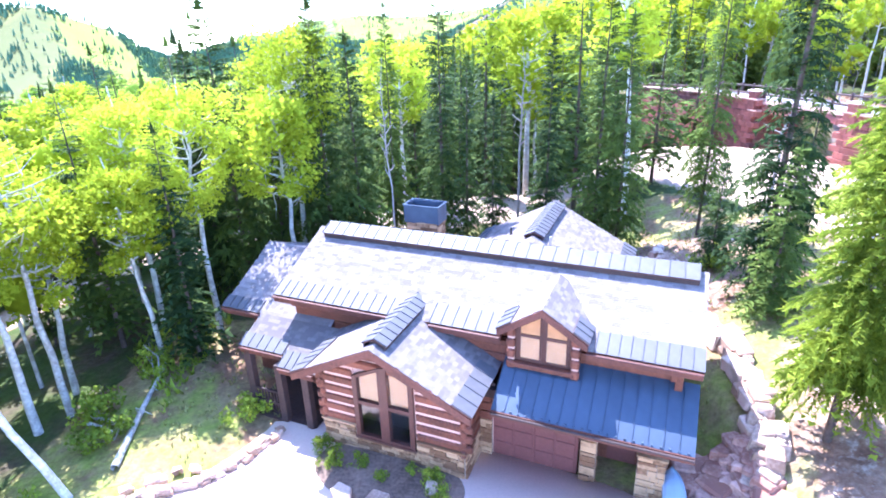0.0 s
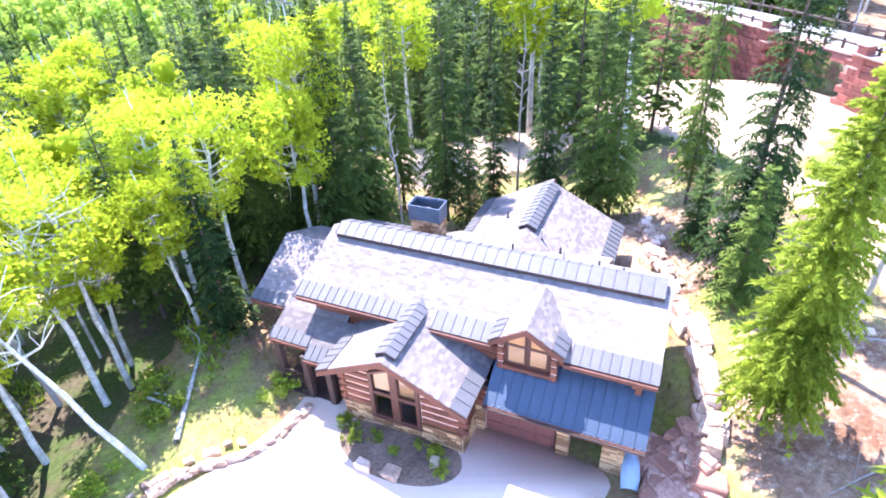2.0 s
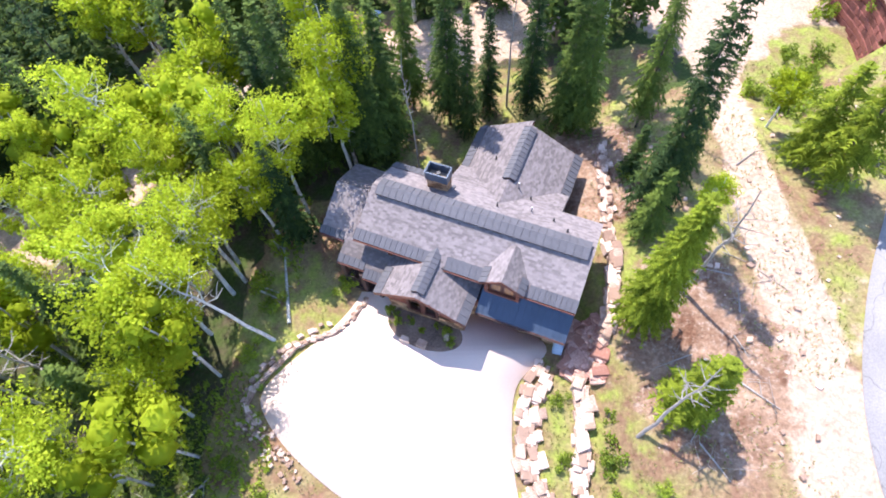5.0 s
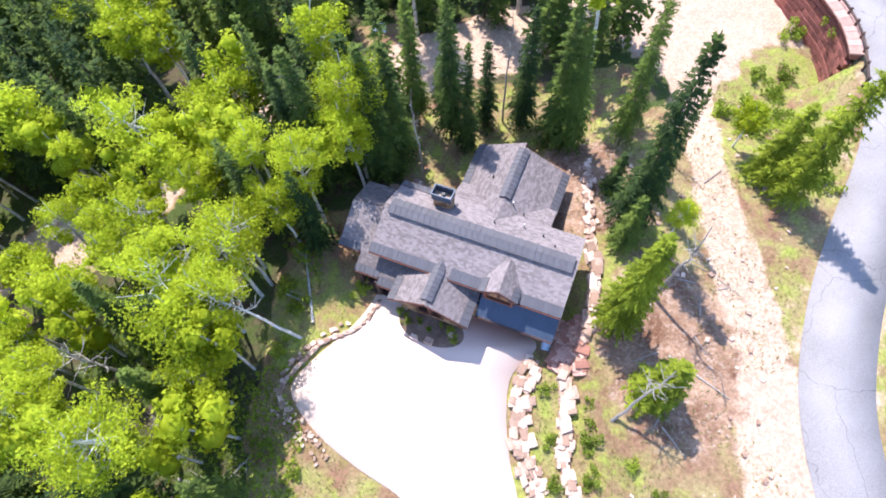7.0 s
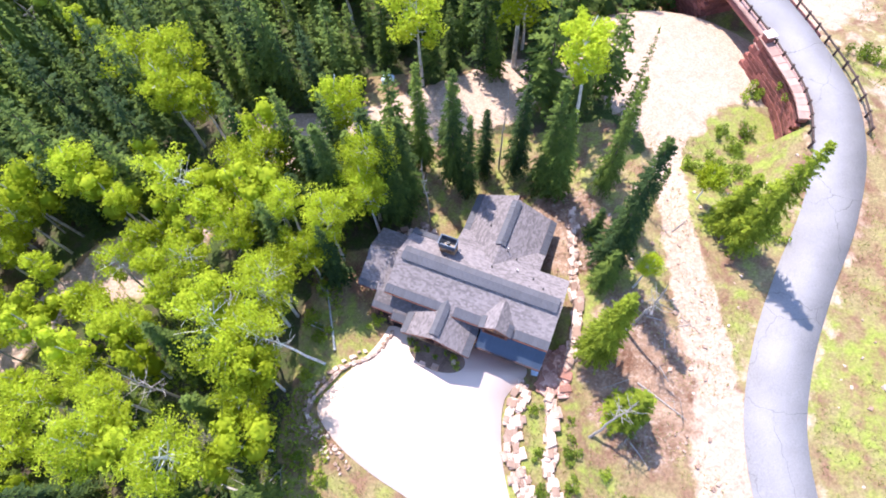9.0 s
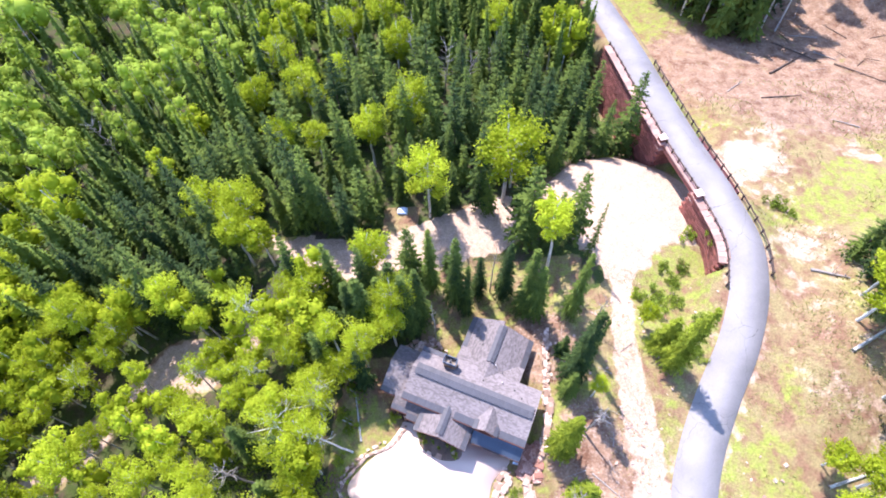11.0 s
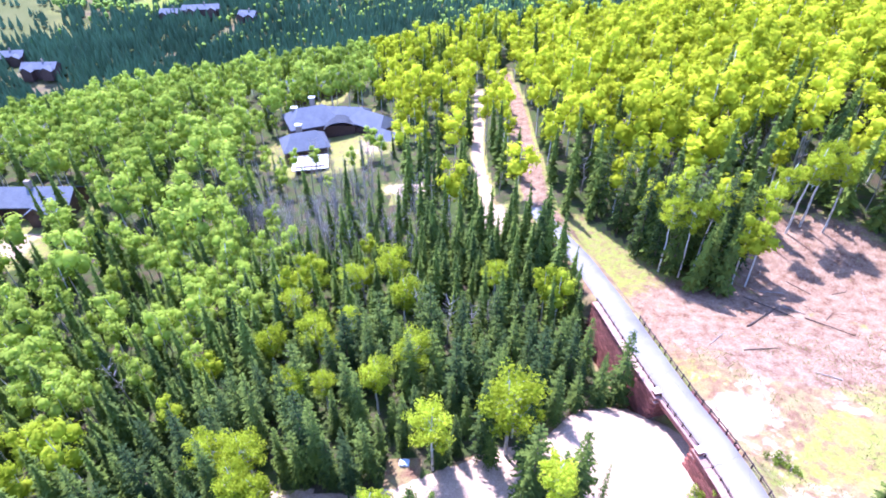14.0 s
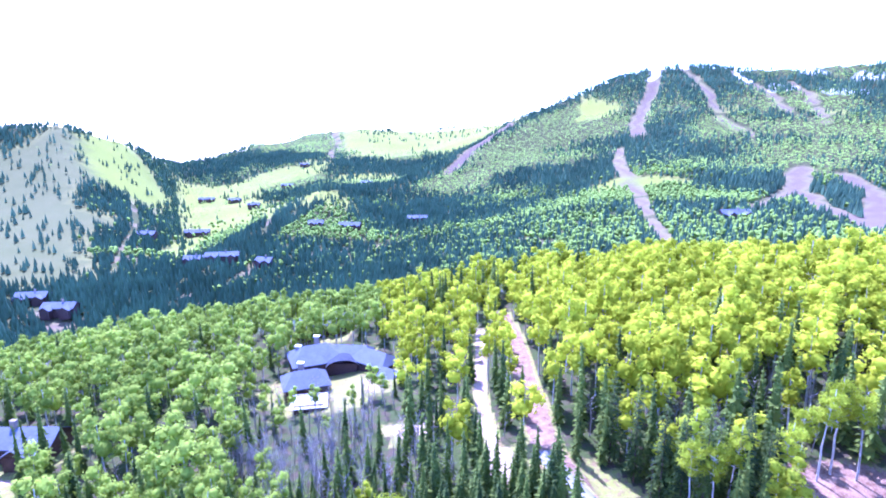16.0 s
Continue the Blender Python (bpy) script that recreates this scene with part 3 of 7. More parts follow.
def build_ground():
    gx, gy = spread(-48, 66, 0.7, -2600, 2600), spread(-6, 96, 0.7, -900, 3100)
    X, Y = np.meshgrid(gx, gy)
    Z = ground(X, Y)
    near = np.hypot(X, Y - 20) < 130
    Z = Z + np.where(near, 0.10 * rough(X, Y, 1.1) * step(0.3, 2.5, np.abs(along(X, Y, ROADLINE)[0]) - 2.4), 0) * (1 - inside(X, Y, [(-14, 3), (10, 3), (9, 30), (-11, 26)]))
    drive = inside(X, Y, [(-13.5, 2), (-13, 9.5), (-7, 16), (-6, 19), (-8, 25), (2, 29), (10, 25), (7.5, 12), (5, 9), (5, -1), (3, -20), (-6, -20)])
    Z = Z - 0.08 * drive
    nx, ny = len(gx), len(gy)
    i = np.arange(nx * ny).reshape(ny, nx)
    f = np.stack([i[:-1, :-1], i[:-1, 1:], i[1:, 1:], i[1:, :-1]], -1).reshape(-1, 4)
    me = mesh_of("ground", np.stack([X, Y, Z], -1).reshape(-1, 3), f, GROUND)
    me.polygons.foreach_set("use_smooth", np.ones(len(f), bool))
    sd, k = along(X, Y, ROADLINE)
    td = np.abs(along(X, Y, TRACK)[0])
    pd = np.abs(along(X, Y, PATHWAY)[0])
    cd = np.abs(along(X, Y, CUTTING)[0])
    c = np.hypot((X - 24.5) / 9.5, (Y - 45) / 9.5)
    c = np.where(X > 33.8, 2, c)
    dirt = np.maximum.reduce([0.85 * (1 - step(1.2, 3.2, td)), 0.95 * inside(X + 1.3 * rough(X, Y, 2.1), Y + 1.6 * rough(Y, X, 2.4), CLEARING), 0.9 * (1 - step(0.7, 1.15, np.hypot((X + 33.5) / 6, (Y - 23.5) / 4))), 0.85 * (1 - step(0.7 + 0.06 * np.clip(26 - Y, 0, 30), 2.0 + 0.06 * np.clip(26 - Y, 0, 30), pd)), 1 - step(0.7, 1.25, c + 0.22 * rough(X, Y, 1.6) + 0.2 * rough(X, Y, 4)), 1 - step(0.7, 1.05, np.hypot((X + 122) / 10, (Y - 120) / 8)), 1 - step(1.0, 2.6, np.abs(along(X, Y, TRACK2)[0])), 1 - step(0.6, 1.1, np.hypot((X - 9) / 6, (Y - 119) / 7)), 0.9 * (1 - step(0.6, 1.1, np.hypot((X + 14) / 9, (Y - 138) / 6))), 0.55 * (1 - step(0.6, 1.1, np.hypot((X + 30) / 10, (Y - 174) / 8))), 0.42 * (1 - step(2.2, 5.0, np.abs(sd))) * (Y < 40) * (Y > -40),
                              0.8 * (1 - step(0.2, 1.5, np.hypot((X - 41) / 8, (Y - 54) / 5) + 0.5 * rough(X, Y, 2.6))), 0.62 * (1 - step(0.2, 1.5, np.hypot((X - 46) / 6, (Y - 39) / 5) + 0.6 * rough(X, Y, 1.9)))])
    red = np.maximum.reduce([0.9 * (1 - step(0.4, 1.2, np.hypot((X - 14.5) / 5.5, (Y - 11) / 9))), 0.8 * (1 - step(0.5, 1.1, np.hypot((X - 62) / 26, (Y - 72) / 16))),
                             1 - step(2.2, 4.5, cd), 0.8 * (1 - step(0.5, 1.2, np.hypot((X - 10) / 5, (Y - 25) / 6))), 0.85 * (1 - step(0.5, 1.1, np.hypot((X - 78) / 28, (Y - 96) / 26))), 0.75 * (1 - step(0.6, 1.1, np.hypot((X - 50) / 24, (Y - 80) / 17))) * (sd > 2)])
    grass = 0.42 + 0.35 * rough(X, Y, 5)
    grass = np.maximum.reduce([grass, 0.85 * (1 - step(0.5, 1.2, np.hypot((X - 25.5) / 6.5, (Y - 28) / 9))), 0.95 * (1 - step(0.6, 1.15, np.hypot((X - 62) / 17, (Y - 47) / 11))),
                               0.75 * (1 - step(0.5, 1.2, np.hypot((X + 11) / 5, (Y - 14) / 6))), 0.9 * (1 - step(0.5, 1.2, np.hypot((X - 11.8) / 2.2, (Y - 18.5) / 5))), 1.0 * (1 - step(0.6, 1.2, np.hypot((X - 8.2) / 1.6, (Y - 16) / 3.2))), 0.6 * (1 - step(0.5, 1.2, np.hypot((X - 42) / 8, (Y - 18) / 14)))])
    grass = np.where((X > 36) & (Y > 0) & (Y < 62), np.maximum(0.36 + 0.4 * rough(X, Y, 3.3), 0.95 * (1 - step(0.5, 1.2, np.hypot((X - 60) / 14, (Y - 46) / 8)))), grass)
    dirt = np.maximum(dirt, (0.30 + 0.26 * rough(X + 9, Y, 2.7)) * (X > 37) * (Y > 4) * (Y < 66) * (X < 62))
    for cx, cy, rx, ry in ((28.6, 34.0, 4.6, 6.2), (59, 48, 12, 8), (23.6, 33.5, 1.2, 3.0)):
        turf = 1 - step(0.55, 1.15, np.hypot((X - cx) / rx, (Y - cy) / ry) + 0.35 * rough(X, Y, 2.2))
        dirt, grass = dirt * (1 - 0.9 * turf), np.maximum(grass, (0.92 + 0.25 * rough(X, Y, 1.3)) * turf)
    grass = np.where(np.hypot(X, Y) > 105, 0.85, grass)
    far = np.hypot(X, Y) > 500
    # where trees stand the ground takes the colour with painted tree shade
    wood = ((Y > 24) | (X < -13)) & ~blocked(X, Y) & ~((np.hypot((X - 66) / 40, (Y - 82) / 30) < 1) & (sd > 0)) & (np.hypot(X, Y) < 520)
    wood = np.where(wood & (X < 40) | wood & (Y > 82), 0.85, 0.0)
    wood = np.where((np.hypot(X, Y) > 500) & (on_meadow(X, Y) < 0.4) & (on_run(X, Y) < 0.4) & (on_sage(X, Y) < 0.4), 0.85, wood)
    for name, v in (("wood", wood), ("dirt", dirt), ("red", red), ("grass", grass), ("sage", np.where(far, on_sage(X, Y), 0)), ("meadow", np.where(far, np.maximum(0.9 * on_meadow(X, Y), 0.08), 0)), ("run", np.where(far, on_run(X, Y), 0)), ("snow", on_snow(X, Y) & far)):
        me.attributes.new(name, "FLOAT", "POINT").data.foreach_set("value", np.asarray(v, np.float32).ravel())
    return tagged(new("ground", me), "dry grassy hillside with bare reddish soil and wooded mountains", "ground", kind="structure")


build_ground()


def ribbon(name, line, half, lift, mat, label, category, thick=0.25, n_across=2):
    """A road strip of some thickness along a line with heights."""
    way = np.gradient(line[:, :2], axis=0)
    way /= np.linalg.norm(way, axis=1)[:, None]
    side = np.stack([way[:, 1], -way[:, 0]], 1)
    offs = np.array([-half, -half, half, half])
    drop = np.array([-thick, 0, 0, -thick])
    V = np.stack([np.column_stack([line[:, :2] + side * o, line[:, 2] + lift + d]) for o, d in zip(offs, drop)], 1)
    n = len(line)
    i = np.arange(n * 4).reshape(n, 4)
    f = np.concatenate([np.stack([i[:-1, a], i[:-1, a + 1], i[1:, a + 1], i[1:, a]], -1) for a in range(3)])
    return tagged(new(name, mesh_of(name, V.reshape(-1, 3), f, mat)), label, category, kind="structure")


ribbon("road", ROADLINE, 2.25, 0.03, ASPHALT, "narrow sun-bleached grey asphalt road with fine cracks", "road")


# ---- the house: u to the right along the ridge, v to the back, z up ----
HOUSE = pose(0.954, 13.561, 0, 0, 0, -21.3)
house = thing("house", HOUSE, "log and stone mountain house with grey shingle and metal roofs", "house")
HRNG = np.random.RandomState(21)


def shingle_template():
    v = np.array([(0, 0, -0.0005), (1, 0, -0.0005), (1, 1, -0.003), (0, 1, -0.003), (0, 0, 0.005), (1, 0, 0.005), (1, 1, 0.0), (0, 1, 0.0)], float)
    f = np.array([(4, 5, 6), (4, 6, 7), (0, 1, 5), (0, 5, 4), (1, 2, 6), (1, 6, 5), (3, 0, 4), (3, 4, 7)])
    return v, f


def plane_frame(a, b, c):
    """The pose of a roof plane: x along the eave a to b, y up the slope towards c, z out of it."""
    a, b, c = Vector(a), Vector(b), Vector(c)
    x = (b - a).normalized()
    z = x.cross(c - a).normalized()
    y = z.cross(x)
    return Matrix.Translation(a) @ Matrix((x, y, z)).transposed().to_4x4()


def shingles(name, a, b, c, single=False, row=0.14, wide=0.24):
    """A shingled roof plane on a deck: eave from a to b, c a point on the upper edge. Returns the deck."""
    m = plane_frame(a, b, c)
    L = (Vector(b) - Vector(a)).length
    H = (m.inverted() @ Vector(c)).y
    deck = part(name, box(0, L, 0, H, -0.20, -0.02), FASCIA, house, "shingled roof slope", m)
    tv, tf = shingle_template()
    V, F, n, k = [], [], 0, 0
    meshes = []
    if single:
        for s in range(4):
            w = wide * (0.8 + 0.12 * s)
            meshes.append((w, mesh_of("shingle", tv * (w, row + 0.03, 1), tf, SHINGLE, True)))
    y = 0.0
    while y < H - 0.02:
        x = -HRNG.rand() * wide
        while x < L:
            w = wide * (0.65 + 0.7 * HRNG.rand())
            if single:
                w, me = meshes[HRNG.randint(4)]
            x0, x1 = max(x, 0), min(x + w, L)
            if x1 - x0 > 0.05:
                if single and k < 300 and x >= 0 and x + w <= L:
                    k += 1
                    part("shingle", me, None, deck, "", pose(x, y - 0.003 * HRNG.rand(), 0.001 + 0.0003 * HRNG.rand()))
                else:
                    p = tv * (x1 - x0, min(row + 0.03, H - y), 1.0) + (x0, y - 0.003 * HRNG.rand(), 0.001 + 0.0003 * HRNG.rand())
                    V.append(p)
                    F.append(tf + n)
                    n += 8
            x += w
        y += row
    if V:
        ob = part("shingles", mesh_of("shingles", np.concatenate(V), np.concatenate(F), SHINGLE, True), None, deck)
        tagged(ob, "overlapping grey asphalt shingles", kind="stuff")
    return deck


def seamed(name, a, b, c, count, mat=METAL, lift=0.05, parent=None, thick=0.03, label="standing-seam metal roof band"):
    """A band of seamed metal panels: lower edge from a to b, c a point on the upper edge."""
    m = plane_frame(a, b, c) @ Matrix.Translation((0, 0, lift))
    L = (Vector(b) - Vector(a)).length
    H = (m.inverted() @ Vector(c)).y
    w = L / count
    band = part(name, box(0, L, 0, H, -thick - 0.03, -thick), FASCIA, parent or house, label, m)
    bm = box(0.001, w - 0.001, 0, H, -thick + 0.001, 0)
    for x in (0.004,):
        rib = box(x - 0.002, x + 0.012, 0, H, -0.002, 0.028)
        me = bpy.data.meshes.new("rib")
        rib.to_mesh(me)
        rib.free()
        bm.from_mesh(me)
        bpy.data.meshes.remove(me)
    me = bpy.data.meshes.new("metal_panel")
    bm.to_mesh(me)
    bm.free()
    me.materials.append(mat)
    for i in range(count):
        part("metal_panel", me, None, band, "", pose(i * w, 0, 0))
    return band


RIDGE_V, RIDGE_Z = 4.75, 5.82
FRONT = lambda v: RIDGE_Z - 0.445 * (RIDGE_V - v)
BACK = lambda v: RIDGE_Z - 0.50 * (v - RIDGE_V)
LOW = lambda v: 4.84 - 0.5 * (4.7 - v)
PORCH = lambda v: 2.45 + 0.62 * (v - 0.25)
GABLE_U, GABLE_Z = -2.75, 4.62
GABLE = lambda u: GABLE_Z - 0.5 * abs(u - GABLE_U)
DORM_U, DORM_Z = 1.70, 5.56
DORM = lambda u: DORM_Z - 0.66 * abs(u - DORM_U)
WING_U, WING_Z = -0.40, 4.86
WING = lambda u: WING_Z - 0.53 * abs(u - WING_U)

# roof planes
shingles("roof_slope", (-8.05, 2.10, FRONT(2.10)), (6.07, 2.10, FRONT(2.10)), (6.07, RIDGE_V, RIDGE_Z))
shingles("roof_slope", (-8.05, 1.42, FRONT(1.42)), (0.40, 1.42, FRONT(1.42)), (0.40, 2.10, FRONT(2.10)))
shingles("roof_slope", (3.0, 1.42, FRONT(1.42)), (6.07, 1.42, FRONT(1.42)), (6.07, 2.10, FRONT(2.10)))
shingles("roof_slope", (6.07, 7.85, BACK(7.85)), (-8.05, 7.85, BACK(7.85)), (-8.05, RIDGE_V, RIDGE_Z))
shingles("roof_slope", (3.45, 9.9, BACK(9.9)), (-4.2, 9.9, BACK(9.9)), (-4.2, 7.8, BACK(7.8)))
shingles("roof_slope", (-10.80, 1.62, LOW(1.62)), (-5.9, 1.62, LOW(1.62)), (-5.9, 4.7, LOW(4.7)))
shingles("roof_slope", (-9.0, 0.36, LOW(0.36)), (-3.4, 0.36, LOW(0.36)), (-3.4, 1.62, LOW(1.62)))
shingles("roof_slope", (-7.02, -0.06, LOW(-0.06)), (-5.0, -0.06, LOW(-0.06)), (-5.0, 0.36, LOW(0.36)))
shingles("roof_slope", (-7.9, 7.13, 3.86), (-10.80, 7.13, 3.86), (-10.80, 4.7, 4.84))
shingles("roof_slope", (GABLE_U - 2.9, 2.3, GABLE(GABLE_U - 2.9)), (GABLE_U - 2.9, -1.05, GABLE(GABLE_U - 2.9)), (GABLE_U, -1.05, GABLE_Z))
shingles("roof_slope", (0.34, -1.05, GABLE(0.34)), (0.34, 2.3, GABLE(0.34)), (GABLE_U, 2.3, GABLE_Z), single=True)
shingles("roof_slope", (0.36, 3.75, DORM(0.36)), (0.36, 1.2, DORM(0.36)), (DORM_U, 1.2, DORM_Z))
shingles("roof_slope", (3.04, 1.2, DORM(3.04)), (3.04, 3.75, DORM(3.04)), (DORM_U, 3.75, DORM_Z))
shingles("roof_slope", (-4.25, 14.0, WING(-4.25)), (-4.25, 6.6, WING(-4.25)), (WING_U, 6.6, WING_Z))
shingles("roof_slope", (3.45, 6.6, WING(3.45)), (3.45, 13.6, WING(3.45)), (WING_U, 13.6, WING_Z))

# metal bands along the eaves
seamed("metal_band", (3.2, 1.40, FRONT(1.40)), (6.09, 1.40, FRONT(1.40)), (6.09, 2.10, FRONT(2.10)), 9)
seamed("metal_band", (-1.95, 1.40, FRONT(1.40)), (0.35, 1.40, FRONT(1.40)), (0.35, 2.15, FRONT(2.15)), 6)
seamed("metal_band", (-8.08, 1.40, FRONT(1.40)), (-3.1, 1.40, FRONT(1.40)), (-3.1, 2.08, FRONT(2.08)), 14)
seamed("metal_band", (-10.82, 1.58, LOW(1.58)), (-9.1, 1.58, LOW(1.58)), (-9.1, 2.08, LOW(2.08)), 5)
seamed("metal_band", (-9.02, 0.32, LOW(0.32)), (-7.12, 0.32, LOW(0.32)), (-7.12, 0.84, LOW(0.84)), 5)
seamed("metal_band", (-7.04, -0.10, LOW(-0.10)), (-5.85, -0.10, LOW(-0.10)), (-5.85, 0.50, LOW(0.50)), 4)
seamed("metal_band", (0.36, -1.06, GABLE(0.36)), (0.36, 1.35, GABLE(0.36)), (-0.24, 1.35, GABLE(-0.24)), 5)
seamed("metal_band", (GABLE_U - 2.92, 0.85, GABLE(GABLE_U - 2.92)), (GABLE_U - 2.92, -1.06, GABLE(GABLE_U - 2.92)), (GABLE_U - 2.35, -1.06, GABLE(GABLE_U - 2.35)), 5)
seamed("metal_band", (0.34, 2.25, DORM(0.34)), (0.34, 1.19, DORM(0.34)), (0.80, 1.19, DORM(0.80)), 3)
seamed("metal_band", (3.06, 1.19, DORM(3.06)), (3.06, 2.25, DORM(3.06)), (2.60, 2.25, DORM(2.60)), 3)
seamed("metal_band", (-4.27, 14.02, WING(-4.27)), (-4.27, 9.0, WING(-4.27)), (-3.65, 9.0, WING(-3.65)), 12)
seamed("metal_band", (3.47, 9.7, WING(3.47)), (3.47, 13.62, WING(3.47)), (2.85, 13.62, WING(2.85)), 10)
seamed("metal_band", (-5.3, 7.88, BACK(7.88)), (-8.07, 7.88, BACK(7.88)), (-8.07, 7.2, BACK(7.2)), 7)


def ridge_cap(a, b, half, drop, count, rise):
    """A raised seamed cap on posts of dark boarding along a ridge from a to b."""
    a, b = Vector(a), Vector(b)
    x = (b - a).normalized()
    side = x.cross(Vector((0, 0, 1))).normalized()
    for s in (1, -1):
        p, q = (a, b) if s == 1 else (b, a)
        off = side * half * s - Vector((0, 0, drop))
        seamed("ridge_cap", p + off, q + off, q, count, lift=0.0, label="raised seamed metal ridge cap")
        in_ = side * (half * 0.86) * s
        part("ridge_board", prism([p + in_ - Vector((0, 0, drop * 0.9)), q + in_ - Vector((0, 0, drop * 0.9)), q + in_ - Vector((0, 0, drop + rise)), p + in_ - Vector((0, 0, drop + rise))], side * -0.05 * s), DARKWOOD, house)
    for e, d in ((a, x), (b, -x)):
        part("cap_end", prism([e + d * 0.04 + side * half * 0.86 - Vector((0, 0, drop + rise)), e + d * 0.04 - Vector((0, 0, 0.06)), e + d * 0.04 - side * half * 0.86 - Vector((0, 0, drop + rise))], d * 0.04), DARKWOOD, house)


ridge_cap((-7.6, RIDGE_V, 6.08), (5.80, RIDGE_V, 6.08), 0.64, 0.27, 30, 0.30)
ridge_cap((GABLE_U, -0.72, 4.80), (GABLE_U, 2.42, 4.80), 0.42, 0.20, 9, 0.20)
ridge_cap((WING_U, 8.7, 5.05), (WING_U, 13.3, 5.05), 0.45, 0.22, 12, 0.22)

# bodies
part("wall", box(-7.6, 5.6, 2.35, 7.3, -0.4, 4.55), LOG, house, "dark stained log wall")
part("wall", box(-10.3, -7.6, 2.6, 6.6, -1.2, 3.55), LOG, house)
part("wall", box(-3.8, 3.0, 7.3, 13.2, -0.4, 2.95), LOG, house)
part("gable_wall", prism([(-3.8, 13.2, 2.95), (3.0, 13.2, 2.95), (WING_U, 13.2, 4.55)], (0, -0.2, 0)), LOG, house)
part("wall", prism([(-8.0, 2.4, 3.3), (-8.0, 7.2, 3.3), (-8.0, RIDGE_V, 5.55)], (0.2, 0, 0)), LOG, house)
part("wall", prism([(5.62, 1.7, 2.4), (5.62, 7.3, 2.4), (5.62, 7.3, 4.3), (5.62, RIDGE_V, 5.55), (5.62, 1.7, 4.2)], (-0.2, 0, 0)), LOG, house)
part("gable_wall", prism([(-10.3, 2.6, 3.5), (-10.3, 6.6, 3.5), (-10.3, 4.65, 4.5)], (0.2, 0, 0)), LOG, house)
for u0, u1, z in ((2.75, 5.45, 3.96), (2.75, 5.45, 4.24), (-7.6, -3.0, 3.9), (-1.9, 0.6, 3.9)):
    part("beam", box(u0, u1, 1.70, 1.98, z - 0.10, z + 0.10, 0.02), LOG, house, "red-brown timber beam")
part("beam_end", box(5.28, 5.46, 1.55, 2.3, 3.76, 4.0, 0.02), LOG, house)
part("upper_wall", box(2.7, 5.45, 1.95, 2.4, 3.2, 4.45), LOG, house, "dark stained upper log wall")
part("chinking", box(2.75, 5.3, 1.93, 1.96, 4.07, 4.13), CHINK, house, "pale chinking between upper logs")
part("upper_wall", box(-7.55, 0.7, 1.98, 2.4, 3.0, 4.45), LOG, house)
for z in (3.25, 3.58):
    part("log", box(-7.55, 0.7, 1.86, 2.05, z - 0.15, z + 0.15, 0.03), LOG, house)

# fascia boards of the gable and of the dormer
for sgn, u1 in ((-1, GABLE_U - 2.9), (1, 0.34)):
    part("fascia", prism([(GABLE_U, -1.08, GABLE_Z - 0.03), (u1, -1.08, GABLE(u1) - 0.03), (u1, -1.08, GABLE(u1) - 0.27), (GABLE_U, -1.08, GABLE_Z - 0.27)], (0, 0.06, 0)), FASCIA, house, "dark red-brown fascia board")
for u1 in (0.36, 3.04):
    part("fascia", prism([(DORM_U, 1.17, DORM_Z - 0.03), (u1, 1.17, DORM(u1) - 0.03), (u1, 1.17, DORM(u1) - 0.24), (DORM_U, 1.17, DORM_Z - 0.26)], (0, 0.06, 0)), FASCIA, house, "dark red-brown fascia board")
for u0, u1, v, z in ((-8.05, -3.0, 1.41, FRONT(1.41)), (-1.95, 0.40, 1.41, FRONT(1.41)), (3.0, 6.07, 1.41, FRONT(1.41)), (-10.8, -9.0, 1.60, LOW(1.6)), (-9.0, -7.0, 0.34, LOW(.34)), (-7.02, -5.6, -0.08, LOW(-.08))):
    part("fascia", box(u0, u1, v - 0.03, v + 0.03, z - 0.26, z - 0.05), FASCIA, house)
    part("gutter", rod((u0, v - 0.08, z - 0.06), (u1, v - 0.08, z - 0.06), 0.05), FASCIA, house, "brown eaves gutter")

# gable front: logs with chinking, window and stone base
WIN = (-3.95, -1.82, 0.62)
HEAD = lambda u: 3.55 - 0.5 * abs(u - GABLE_U - 0.0)
part("gable_wall", prism([(-5.15, -0.185, 0.9), (WIN[0], -0.185, 0.9), (WIN[0], -0.185, GABLE(WIN[0]) - 0.2), (-5.15, -0.185, GABLE(-5.15) - 0.2)], (0, 0.2, 0)), CHINK, house, "pale chinked wall between logs")
part("gable_wall", prism([(WIN[1], -0.185, 0.9), (-0.2, -0.185, 0.9), (-0.2, -0.185, GABLE(-0.2) - 0.2), (WIN[1], -0.185, GABLE(WIN[1]) - 0.2)], (0, 0.2, 0)), CHINK, house, "pale chinked wall between logs")
part("gable_wall", prism([(WIN[0], -0.12, HEAD(WIN[0])), (GABLE_U, -0.12, HEAD(GABLE_U)), (WIN[1], -0.12, HEAD(WIN[1])), (WIN[1], -0.12, GABLE(WIN[1]) - 0.2), (GABLE_U, -0.12, GABLE_Z - 0.2), (WIN[0], -0.12, GABLE(WIN[0]) - 0.2)], (0, 0.14, 0)), CHINK, house)
part("side_wall", box(-0.34, -0.2, -0.1, 2.4, 0.0, 3.1), CHINK, house)
part("side_wall", box(-5.15, -5.0, -0.1, 2.4, 0.0, 3.1), CHINK, house)
